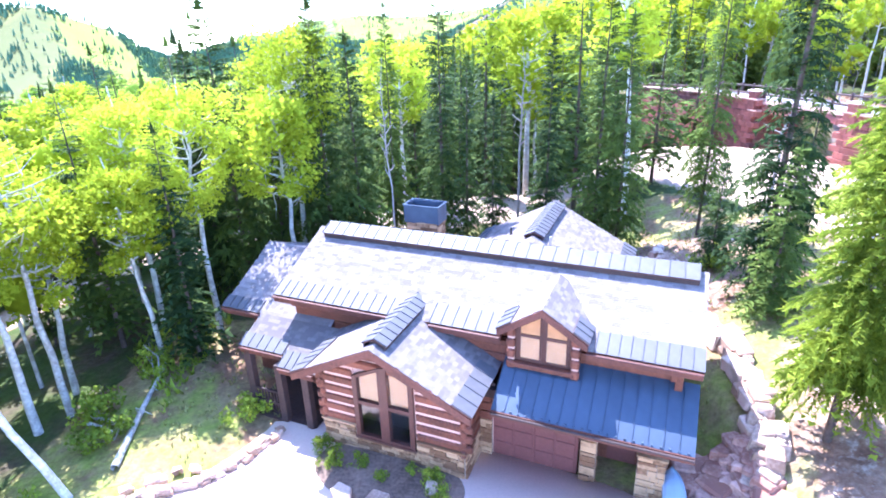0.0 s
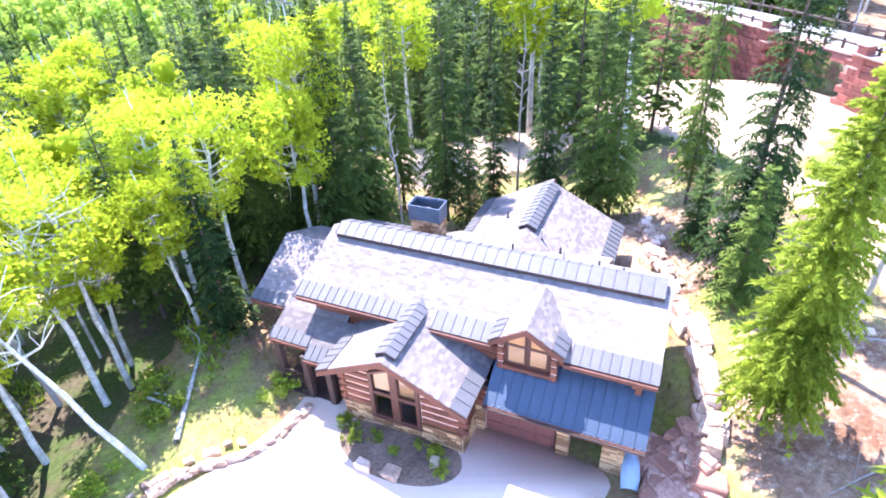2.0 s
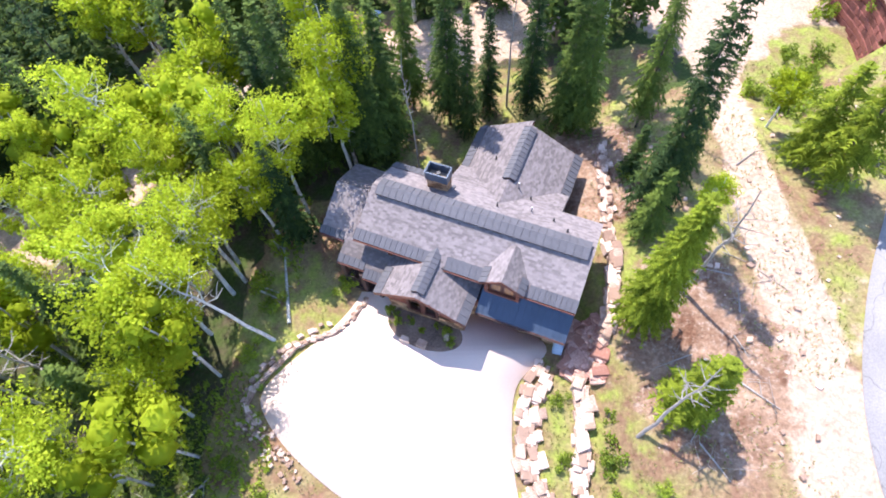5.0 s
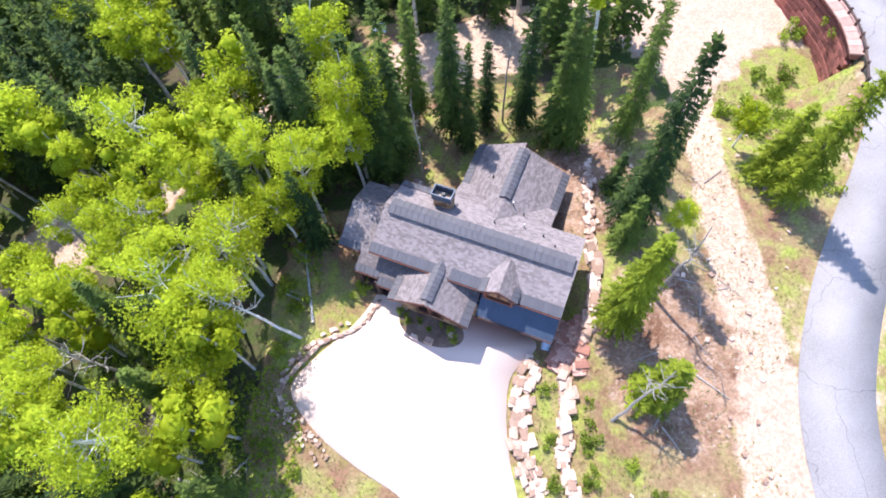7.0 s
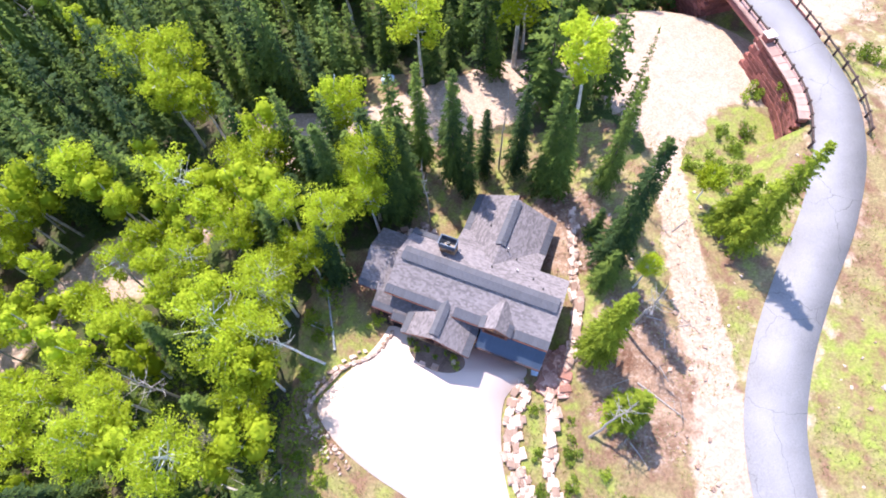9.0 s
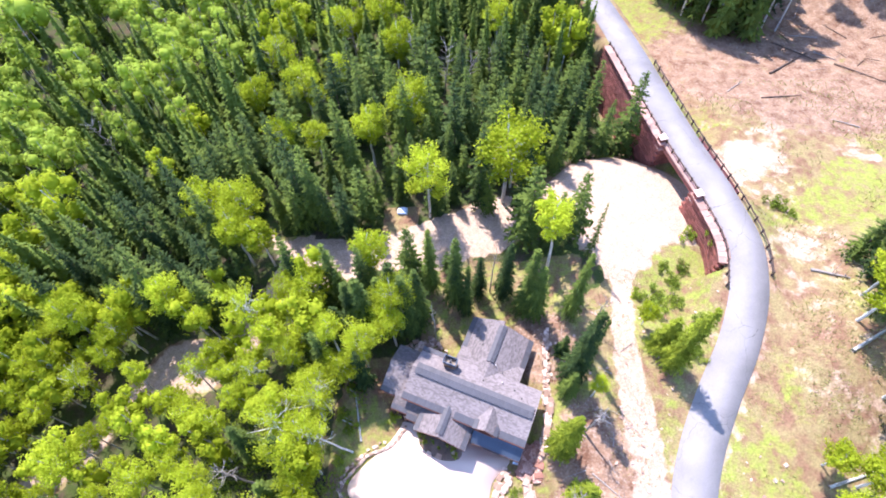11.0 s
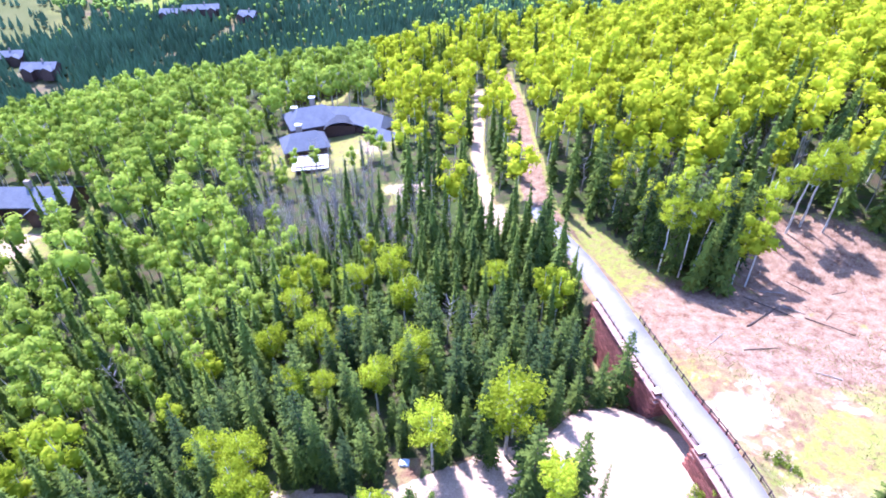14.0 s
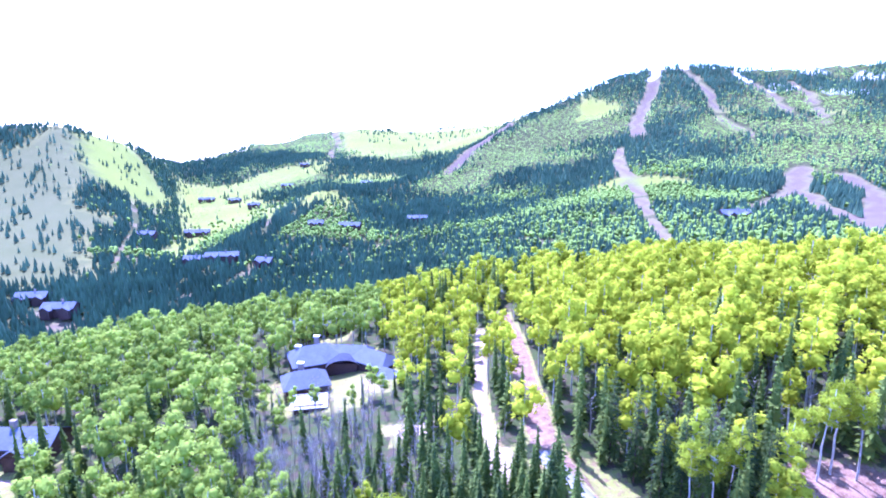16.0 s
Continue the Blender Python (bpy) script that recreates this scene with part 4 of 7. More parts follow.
for i in range(9):
    z = 1.14 + 0.367 * i
    reach = (GABLE_Z - 0.35 - z) / 0.5
    lo, hi = max(-5.42, GABLE_U - reach), min(0.06, GABLE_U + reach)
    runs = [(lo, WIN[0] - 0.02), (WIN[1] + 0.02, hi)] if z < HEAD(WIN[0]) + 0.1 else [(lo, hi)]
    for a, b in runs:
        if b - a > 0.15:
            part("log", box(a, b, -0.24, -0.04, z - 0.14, z + 0.14, 0.05), LOG, house)
    if z < 3.0:
        part("log", box(-0.3, -0.12, -0.3, 2.3, z - 0.33, z - 0.035, 0.05), LOG, house)
        part("log", box(-5.24, -5.06, -0.3, 2.3, z - 0.33, z - 0.035, 0.05), LOG, house)
window = part("window", prism([(WIN[0] - 0.04, -0.16, WIN[2] - 0.06), (WIN[1] + 0.04, -0.16, WIN[2] - 0.06), (WIN[1] + 0.04, -0.16, WIN[2] + 0.02), (WIN[0] - 0.04, -0.16, WIN[2] + 0.02)], (0, -0.16, 0)), FRAME, house, "tall four-pane gable window with blinds")
BARS = [(WIN[0], WIN[0] + 0.16), (-3.02, -2.70), (WIN[1] - 0.16, WIN[1])]
for a, b in BARS:
    top = (HEAD(a), HEAD(b))
    part("window_frame", prism([(a, -0.30, WIN[2]), (b, -0.30, WIN[2]), (b, -0.30, top[1]), (a, -0.30, top[0])], (0, 0.2, 0)), FRAME, window)
for a, b in ((WIN[0] + 0.16, -3.02), (-2.70, WIN[1] - 0.16)):
    part("window_frame", box(a, b, -0.28, -0.12, WIN[2] + 0.0, WIN[2] + 0.10), FRAME, window)
    part("window_frame", box(a, b, -0.28, -0.12, 1.92, 2.06), FRAME, window)
    part("window_frame", prism([(a, -0.28, HEAD(a) - 0.12), (b, -0.28, HEAD(b) - 0.12), (b, -0.28, HEAD(b)), (a, -0.28, HEAD(a))], (0, 0.16, 0)), FRAME, window)
    pane = part("pane", box(a, b, -0.20, -0.19, WIN[2] + 0.1, 1.92), GLASS, window)
    up = part("pane", prism([(a, -0.20, 2.06), (b, -0.20, 2.06), (b, -0.20, HEAD(b) - 0.12), (a, -0.20, HEAD(a) - 0.12)], (0, 0.01, 0)), GLASS, window)
    pane.visible_shadow = up.visible_shadow = False
    part("blind", prism([(a, -0.10, 2.0), (b, -0.10, 2.0), (b, -0.10, HEAD(b)), (a, -0.10, HEAD(a))], (0, 0.02, 0)), BLIND, window, "tan roller blind")
# backing sheet and floor painted dark, standing for the shaded interior
part("dark_backing", box(-4.9, -0.4, 0.9, 1.0, 0, 3.3), ROOMDARK, house)
part("room_floor", box(-4.9, -0.4, -0.1, 1.0, 0.2, 0.3), ROOMDARK, house)


def stonework(u0, u1, z0, z1, v, facing="front", parent=None, rows=None):
    """Ledge stones in rough courses on a mortar bed; facing front (towards -v) or right (towards +u)."""
    par = parent or house
    bed = part("stone_base", box(u0, u1, v, v + 0.12, z0, z1) if facing == "front" else box(v - 0.12, v, u0, u1, z0, z1), MORTAR, par, "tan and rust ledge stone facing")
    z = z0
    while z < z1 - 0.05:
        h = min(0.11 + 0.13 * HRNG.rand(), z1 - z)
        u = u0
        while u < u1 - 0.03:
            w = min(0.18 + 0.42 * HRNG.rand(), u1 - u)
            if u1 - u - w < 0.12:
                w = u1 - u
            d = 0.03 + 0.05 * HRNG.rand()
            b = box(u + 0.008, u + w - 0.008, v - d, v + 0.02, z + 0.008, z + h - 0.008, 0.012) if facing == "front" else box(v - 0.02, v + d, u + 0.008, u + w - 0.008, z + 0.008, z + h - 0.008, 0.012)
            part("stone", b, STONE, bed)
            u += w
        z += h
    return bed


stonework(-5.22, -0.18, -0.35, 0.60, -0.24)
stonework(-5.22, WIN[0] - 0.05, 0.60, 1.0, -0.24)
stonework(WIN[1] + 0.05, -0.18, 0.60, 1.0, -0.24)
stonework(-0.24, 1.1, -0.2, 1.0, -0.16, "right")
part("sill", box(-5.28, WIN[0] - 0.05, -0.34, -0.10, 0.99, 1.05, 0.01), STONE, house)
part("sill", box(WIN[1] + 0.05, -0.12, -0.34, -0.10, 0.99, 1.05, 0.01), STONE, house)

# dormer
DW = (0.78, 2.64, 1.56)
part("dormer_wall", prism([(DW[0], DW[2], 3.2), (DW[1], DW[2], 3.2), (DW[1], DW[2], DORM(DW[1]) - 0.15), (DORM_U, DW[2], DORM_Z - 0.2), (DW[0], DW[2], DORM(DW[0]) - 0.15)], (0, 0.1, 0)), FRAME, house, "dormer front in dark red-brown timber")
for u in (DW[0], DW[1] - 0.1):
    part("dormer_side", box(u, u + 0.1, DW[2] + 0.1, 3.4, 3.2, 4.75), LOG, house)
for u in (DW[0] - 0.14, DW[1] - 0.06):
    part("corner_post", box(u, u + 0.20, DW[2] - 0.12, DW[2] + 0.02, 3.25, 4.72, 0.02), CHINK, house, "chinked log corner")
    for i in range(4):
        part("log_end", box(u - 0.03, u + 0.23, DW[2] - 0.2, DW[2] + 0.02, 3.28 + i * 0.367, 3.57 + i * 0.367, 0.05), LOG, house)
part("sill", box(DW[0] - 0.02, DW[1] + 0.02, DW[2] - 0.22, DW[2], 3.36, 3.52, 0.02), LOG, house)
for a, b in ((1.02, 1.60), (1.82, 2.40)):
    w = part("window", box(a - 0.06, b + 0.06, DW[2] - 0.05, DW[2] - 0.004, 3.56, 3.64), FRAME, house, "dormer window with tan blinds")
    hd = lambda u: DORM(u) - 0.42
    for o in (prism([(a - 0.06, DW[2] - 0.05, 3.64), (a, DW[2] - 0.05, 3.64), (a, DW[2] - 0.05, hd(a)), (a - 0.06, DW[2] - 0.05, hd(a - .06))], (0, 0.046, 0)),
              prism([(b, DW[2] - 0.05, 3.64), (b + 0.06, DW[2] - 0.05, 3.64), (b + 0.06, DW[2] - 0.05, hd(b + .06)), (b, DW[2] - 0.05, hd(b))], (0, 0.046, 0)),
              box(a, b, DW[2] - 0.05, DW[2] - 0.004, 4.38, 4.48)):
        part("window_frame", o, FRAME, w)
    part("blind", box(a, b, DW[2] - 0.018, DW[2] - 0.006, 3.64, 4.38), BLIND, w)
    part("blind", prism([(a, DW[2] - 0.018, 4.48), (b, DW[2] - 0.018, 4.48), (b, DW[2] - 0.018, hd(b)), (a, DW[2] - 0.018, hd(a))], (0, 0.012, 0)), BLIND, w)
    g = part("pane", box(a, b, DW[2] - 0.034, DW[2] - 0.026, 3.64, 4.38), GLASS, w)
    g.visible_shadow = False

# garage under its seamed metal porch roof
seamed("porch_roof", (0.5, 0.25, PORCH(0.25)), (6.08, 0.25, PORCH(0.25)), (6.08, 2.0, PORCH(2.0)), 14, BLUEMETAL, 0.05, label="dark blue seamed metal porch roof")
part("roof_trim", box(0.5, 6.08, 0.19, 0.245, 2.26, 2.48), FASCIA, house)
part("gutter", rod((0.5, 0.15, 2.41), (6.08, 0.15, 2.41), 0.04), DARKWOOD, house, "dark gutter under small snow guards")
for i in range(24):
    part("snow_guard", box(0.6 + i * 0.23, 0.66 + i * 0.23, 0.24, 0.30, PORCH(.27) + 0.06, PORCH(.27) + 0.085), BLUEMETAL, house)
part("rafter_beam", box(-0.1, 5.62, 0.98, 1.22, 2.30, 2.62, 0.02), DARKWOOD, house, "dark timber porch beam")
for i in range(9):
    part("rafter", prism([(0.75 + i * 0.64, 0.3, PORCH(.3) - 0.06), (0.75 + i * 0.64, 2.0, PORCH(2.0) - 0.06), (0.75 + i * 0.64, 2.0, PORCH(2.0) - 0.2), (0.75 + i * 0.64, 0.3, PORCH(.3) - 0.2)], (0.09, 0, 0)), DARKWOOD, house)
garage = part("garage_door", box(0.28, 2.98, 1.20, 1.28, 0.0, 2.32), GARAGE, house, "brown panelled garage door, shut")
for r in range(4):
    for c in range(4):
        part("panel", box(0.34 + c * 0.655, 0.93 + c * 0.655, 1.165, 1.20, 0.06 + r * 0.56, 0.56 + r * 0.56, 0.015), GARAGE, garage)
part("wall", box(-0.2, 0.28, 1.2, 1.35, -0.2, 2.6), CHINK, house)
stonework(-0.15, 0.26, -0.2, 1.35, 1.14)
for z in (1.52, 1.88, 2.2):
    part("log", box(-0.2, 0.27, 1.06, 1.2, z - 0.15, z + 0.15, 0.04), LOG, house)


def pier(u0, u1, v0, v1, top):
    """A stone pier with a timber post on it."""
    body = part("pier", box(u0 + 0.1, u1 - 0.1, v0 + 0.12, v1 - 0.02, -0.2, top), MORTAR, house, "stone-faced porch pier")
    stonework(u0 + 0.04, u1 - 0.04, -0.2, top, v0 + 0.06, "front", body)
    stonework(v0 + 0.06, v1, -0.2, top, u1 - 0.10, "right", body)
    part("pier_cap", box(u0, u1, v0 - 0.03, v1 + 0.03, top, top + 0.07, 0.015), STONE, body)
    part("post", box((u0 + u1) / 2 - 0.18, (u0 + u1) / 2 + 0.18, v0 + 0.12, v0 + 0.46, top + 0.07, 2.32, 0.02), LOG, body, "square log post")


pier(3.02, 3.58, 0.98, 1.5, 1.72)
pier(4.66, 5.52, 0.95, 1.6, 1.45)
part("wall", box(3.0, 5.6, 2.34, 2.45, -0.2, 3.3), LOG, house)
door = part("door", box(3.75, 4.6, 2.27, 2.33, 0, 2.05), GARAGE, house, "brown side door in the porch")
part("handle", rod((4.52, 2.24, 1.0), (4.52, 2.24, 1.15), 0.02), GALV, door)

# entry porch at the other end
part("deck", box(-9.0, -5.9, 0.1, 2.6, -0.25, 0.02), DARKWOOD, house, "dark timber entry deck")
for u, v in ((-8.75, 0.45), (-7.2, 0.15), (-6.1, 0.15)):
    part("post", box(u - 0.14, u + 0.14, v - 0.14, v + 0.14, -0.3, LOW(v) - 0.2, 0.02), DARKWOOD, house, "dark square porch post")
for z in (0.45, 0.95):
    part("railing", box(-8.75, -7.2, 0.3, 0.37, z - 0.04, z + 0.04), DARKWOOD, house)
for i in range(11):
    part("baluster", box(-8.6 + i * 0.13, -8.56 + i * 0.13, 0.31, 0.36, 0.02, 0.95), DARKWOOD, house)
entry = part("door", box(-6.75, -5.85, 2.28, 2.34, 0.02, 2.1), LOG, house, "timber entry door with a narrow light")
part("pane", box(-6.5, -6.1, 2.26, 2.279, 0.4, 1.9), BLIND, entry)
part("handle", rod((-5.95, 2.22, 0.95), (-5.95, 2.22, 1.15), 0.02), GALV, entry)

# chimney, vents
chimney = part("chimney", box(-5.02, -3.70, 6.30, 7.0, 3.9, 5.86), MORTAR, house, "stone chimney with an open blue metal shroud")
stonework(-5.02, -3.70, 4.4, 5.84, 6.28, "front", chimney)
stonework(6.28, 7.0, 4.4, 5.84, -3.70, "right", chimney)
for x0, x1, y0, y1 in ((-5.10, -3.62, 6.22, 6.27), (-5.10, -3.62, 7.03, 7.08), (-5.10, -5.05, 6.27, 7.03), (-3.67, -3.62, 6.27, 7.03)):
    part("shroud", box(x0, x1, y0, y1, 5.80, 6.50), BLUEMETAL, chimney, "dark blue metal chimney shroud")
for x0, x1, y0, y1 in ((-5.13, -3.59, 6.19, 6.24), (-5.13, -3.59, 7.06, 7.11), (-5.13, -5.08, 6.24, 7.06), (-3.64, -3.59, 6.24, 7.06)):
    part("shroud_rim", box(x0, x1, y0, y1, 6.50, 6.54), BLUEMETAL, chimney)
# closed flue in near-black, its colour standing for the shaded inside of the shroud
part("dark_flue", rod((-4.35, 6.65, 5.8), (-4.35, 6.65, 6.25), 0.14, sides=12), PLASTIC, chimney)
part("chimney_flashing", prism([(-3.60, 6.15, 4.75), (-3.60, 7.1, 4.55), (-3.42, 7.1, 4.55), (-3.42, 6.15, 4.75)], (0, 0, 0.25)), METAL, chimney)
for u, v, h in ((-0.35, 6.35, 0.4), (1.7, 6.9, 0.45), (3.2, 6.6, 0.3), (4.2, 5.9, 0.3), (-1.9, 10.6, 0.35), (0.35, 8.55, 0.5), (1.3, 8.2, 0.35)):
    z = max(BACK(v) if v < 9.9 else 0, WING(u) if v > 6.6 and -4.2 < u < 3.4 else 0)
    pipe = part("vent_pipe", rod((u, v, z - 0.15), (u, v, z + h), 0.05), PLASTIC if h < 0.42 else GALV, house, "roof vent pipe")
    part("pipe_collar", rod((u, v, z - 0.1), (u, v, z + 0.06), 0.11, 0.06), PLASTIC, pipe)


# ---- trees ----
def tube(points, radii, sides=6):
    """Rings along a bent line: vertices and triangles."""
    p = np.asarray(points, float)
    n = len(p)
    ang = np.arange(sides) * 2 * np.pi / sides
    way = np.gradient(p, axis=0)
    way /= np.linalg.norm(way, axis=1)[:, None] + 1e-9
    ref = np.where(np.abs(way[:, 2:3]) > 0.9, [[1.0, 0, 0]], [[0, 0, 1.0]])
    a = np.cross(way, ref)
    a /= np.linalg.norm(a, axis=1)[:, None]
    b = np.cross(way, a)
    V = (p[:, None] + np.asarray(radii)[:, None, None] * (np.cos(ang)[None, :, None] * a[:, None] + np.sin(ang)[None, :, None] * b[:, None])).reshape(-1, 3)
    i = np.arange(n * sides).reshape(n, sides)
    j = np.roll(i, -1, axis=1)
    q = np.stack([i[:-1], j[:-1], j[1:], i[1:]], -1).reshape(-1, 4)
    return V, np.concatenate([q[:, [0, 1, 2]], q[:, [0, 2, 3]]])


def join(pieces):
    V, F, n = [], [], 0
    for v, f in pieces:
        V.append(v)
        F.append(np.asarray(f) + n)
        n += len(v)
    return np.concatenate(V), np.concatenate(F)


def fir(rng, h, r, whorls=26, arms=8, leaflets=5, thin=0.0, slim=1.0):
    """A fir: tapered trunk, and tiers of drooping boughs made of needle sprays; returns trunk and crown."""
    lean = rng.normal(0, 0.008, 2) * h
    ts = np.linspace(0, 1, 6)
    trunk = tube(np.column_stack([lean[0] * ts**2, lean[1] * ts**2, h * ts]), 0.010 * h * (1 - ts) + 0.012, 7)
    V, F = [], []
    n = 0
    low = 0.05 + 0.07 * rng.rand() + thin
    width = lambda f: r * (1 - f) ** 0.66 * (0.72 + 0.28 * min(1, f * 7 + 0.25)) + 0.24
    up = np.array([0, 0, 1.0])
    for w in range(whorls):
        f0 = 1 - (1 - (w + 0.5 * rng.rand()) / whorls) ** 1.2
        t = low + (1 - low) * f0
        reach = width(f0) * (0.85 + 0.3 * rng.rand())
        count = max(6, int(round(arms * (0.6 + 0.4 * (1 - f0)))))
        for k in range(count):
            if rng.rand() < 0.08:
                continue
            a = 2 * np.pi * (k + rng.rand() * 0.8) / count + w * 1.3
            L = reach * (0.72 + 0.45 * rng.rand())
            out, side = np.array([np.cos(a), np.sin(a), 0]), np.array([-np.sin(a), np.cos(a), 0])
            ta = min(0.99, t + rng.normal(0, 0.45) / whorls)
            base = np.array([lean[0] * ta * ta, lean[1] * ta * ta, h * ta])
            rise, sag = 0.05 + 0.45 * f0, 0.62 - 0.40 * f0
            s = (np.arange(leaflets) + 0.5) / leaflets
            spine = base + out * (L * (0.15 + 0.85 * s))[:, None] + up * (L * (rise * s - sag * s * s))[:, None]
            tip = base + out * L * 1.06 + up * (L * (rise - sag) - 0.04)
            wide = np.maximum(L * (0.36 - 0.24 * s), 0.14) * (0.35 + 1.1 * rng.rand(leaflets)) * slim
            half = max(L * 0.58 / leaflets, 0.06)
            for sgn in (-1, 1):
                end = spine + side * (sgn * wide)[:, None] + out * (L * 0.16 * (1.8 * rng.rand(leaflets) - 0.2))[:, None] - up * (0.20 * wide + L * 0.22 * (rng.rand(leaflets) - 0.35))[:, None]
                back = spine - out * half
                front = spine + out * half
                V.append(np.stack([back, end, front], 1).reshape(-1, 3))
                F.append(np.arange(leaflets * 3).reshape(-1, 3) + n)
                n += leaflets * 3
            V.append(np.array([spine[-1] + side * 0.08 * L, tip, spine[-1] - side * 0.08 * L]))
            F.append(np.array([[0, 1, 2]]) + n)
            n += 3
    top = np.array([lean[0], lean[1], h])
    for k in range(5):
        a = k * 1.26
        V.append(np.array([top + (0, 0, 0.3), top + (0.16 * np.cos(a), 0.16 * np.sin(a), -0.6), top + (0.16 * np.cos(a + 1), 0.16 * np.sin(a + 1), -0.6)]))
        F.append(np.array([[0, 1, 2]]) + n)
        n += 3
    return trunk, (np.concatenate(V), np.concatenate(F))


def sprayed_fir(rng, h, r, sprays=420, size=0.5):
    """A fir for the stands: a slender dark core hung with many small drooping sprays."""
    width = lambda f: r * (1 - f) ** 0.8 * (0.75 + 0.25 * np.minimum(1, f * 6)) + 0.08
    V, F, n = [], [], 0
    k = np.arange(5)
    for f0, f1 in ((0.06, 0.55), (0.4, 0.97)):
        a = k * 1.257 + rng.rand() * 6
        R = 0.62 * width(f0)
        V.append(np.concatenate([np.column_stack([R * np.cos(a), R * np.sin(a), np.full(5, h * f0)]), [(0, 0, h * f1)]]))
        F.append(np.column_stack([k, (k + 1) % 5, np.full(5, 5)]) + n)
        n += 6
    f = 1 - (1 - rng.rand(sprays)) ** 0.62
    f = 0.06 + 0.93 * (np.floor(f * h * 1.5) + 0.45 * rng.rand(sprays)) / (h * 1.5)
    a = rng.rand(sprays) * 6.283
    lobe = 1 + 0.18 * np.sin(3 * a + f * 31 + rng.rand() * 6) + 0.12 * np.sin(5 * a - f * 47)
    R = width(f) * lobe * (0.72 + 0.36 * rng.rand(sprays))
    out, side = np.column_stack([np.cos(a), np.sin(a), 0 * a]), np.column_stack([-np.sin(a), np.cos(a), 0 * a])
    L = size * (0.5 + 0.8 * rng.rand(sprays)) * (0.55 + 0.6 * (1 - f))
    base = out * np.maximum(R - L, 0.02)[:, None] + np.column_stack([0 * a, 0 * a, h * f + 0.10])
    tip = out * (R + 0.25 * L)[:, None] + np.column_stack([0 * a, 0 * a, h * f - L * (0.5 - 0.55 * f)]) + side * (0.3 * L * rng.normal(size=sprays))[:, None]
    w = (side * (0.42 * L)[:, None]) + np.column_stack([0 * a, 0 * a, 0.22 * L * rng.normal(size=sprays)])
    V.append(np.stack([base - w, base + w, tip], 1).reshape(-1, 3))
    F.append(np.arange(sprays * 3).reshape(-1, 3) + n)
    return np.concatenate(V), np.concatenate(F)


def ball(level):
    bm = bmesh.new()
    bmesh.ops.create_icosphere(bm, subdivisions=level, radius=1.0)
    got = np.array([v.co for v in bm.verts]), np.array([[v.index for v in f.verts] for f in bm.faces])
    bm.free()
    return got


CLUMP = {1: ball(1), 2: ball(2)}
CORE = ball(1)


def clump(rng, centre, spread, level):
    """A ragged mass of foliage, uneven in every direction."""
    v, f = CLUMP[level]
    return v * (0.72 + 0.5 * rng.rand(len(v)))[:, None] * spread + centre + rng.normal(0, 0.05, v.shape) * np.mean(spread), f


def leaves(rng, centres, spreads, count, size, facing=0.0, shell=0.45, simple=False):
    """Many small bent leaves round some centres, two triangles each or one if simple; facing: how far they lie like a skin."""
    c = np.repeat(np.asarray(centres), count, 0)
    s = np.repeat(np.asarray(spreads), count, 0)
    d = rng.normal(size=(len(c), 3))
    unit = d / np.linalg.norm(d, axis=1)[:, None]
    d = unit * (rng.rand(len(c)) ** shell)[:, None]
    p = c + d * s
    nrm = rng.normal(size=p.shape)
    nrm = nrm / np.linalg.norm(nrm, axis=1)[:, None] + facing * (unit + [0, 0, 0.35])
    u = np.cross(nrm, rng.normal(size=p.shape))
    u /= np.linalg.norm(u, axis=1)[:, None]
    v = np.cross(u, nrm)
    v /= np.linalg.norm(v, axis=1)[:, None]
    k = (size * (0.6 + 0.8 * rng.rand(len(p))))[:, None]
    w = np.cross(u, v)
    V = np.stack([p - u * k, p + v * k * 0.7 + w * k * 0.2, p + u * k, p - v * k * 0.7 + w * k * 0.2], 1).reshape(-1, 3)
    if simple:
        V = np.stack([p - u * k, p + v * k + u * k * 0.4, p - v * k * 0.9 + u * k * 0.6], 1).reshape(-1, 3)
        return V, np.arange(len(V)).reshape(-1, 3)
    i = np.arange(len(p))[:, None] * 4
    return V, np.concatenate([i + [[0, 1, 2]], i + [[0, 2, 3]]])


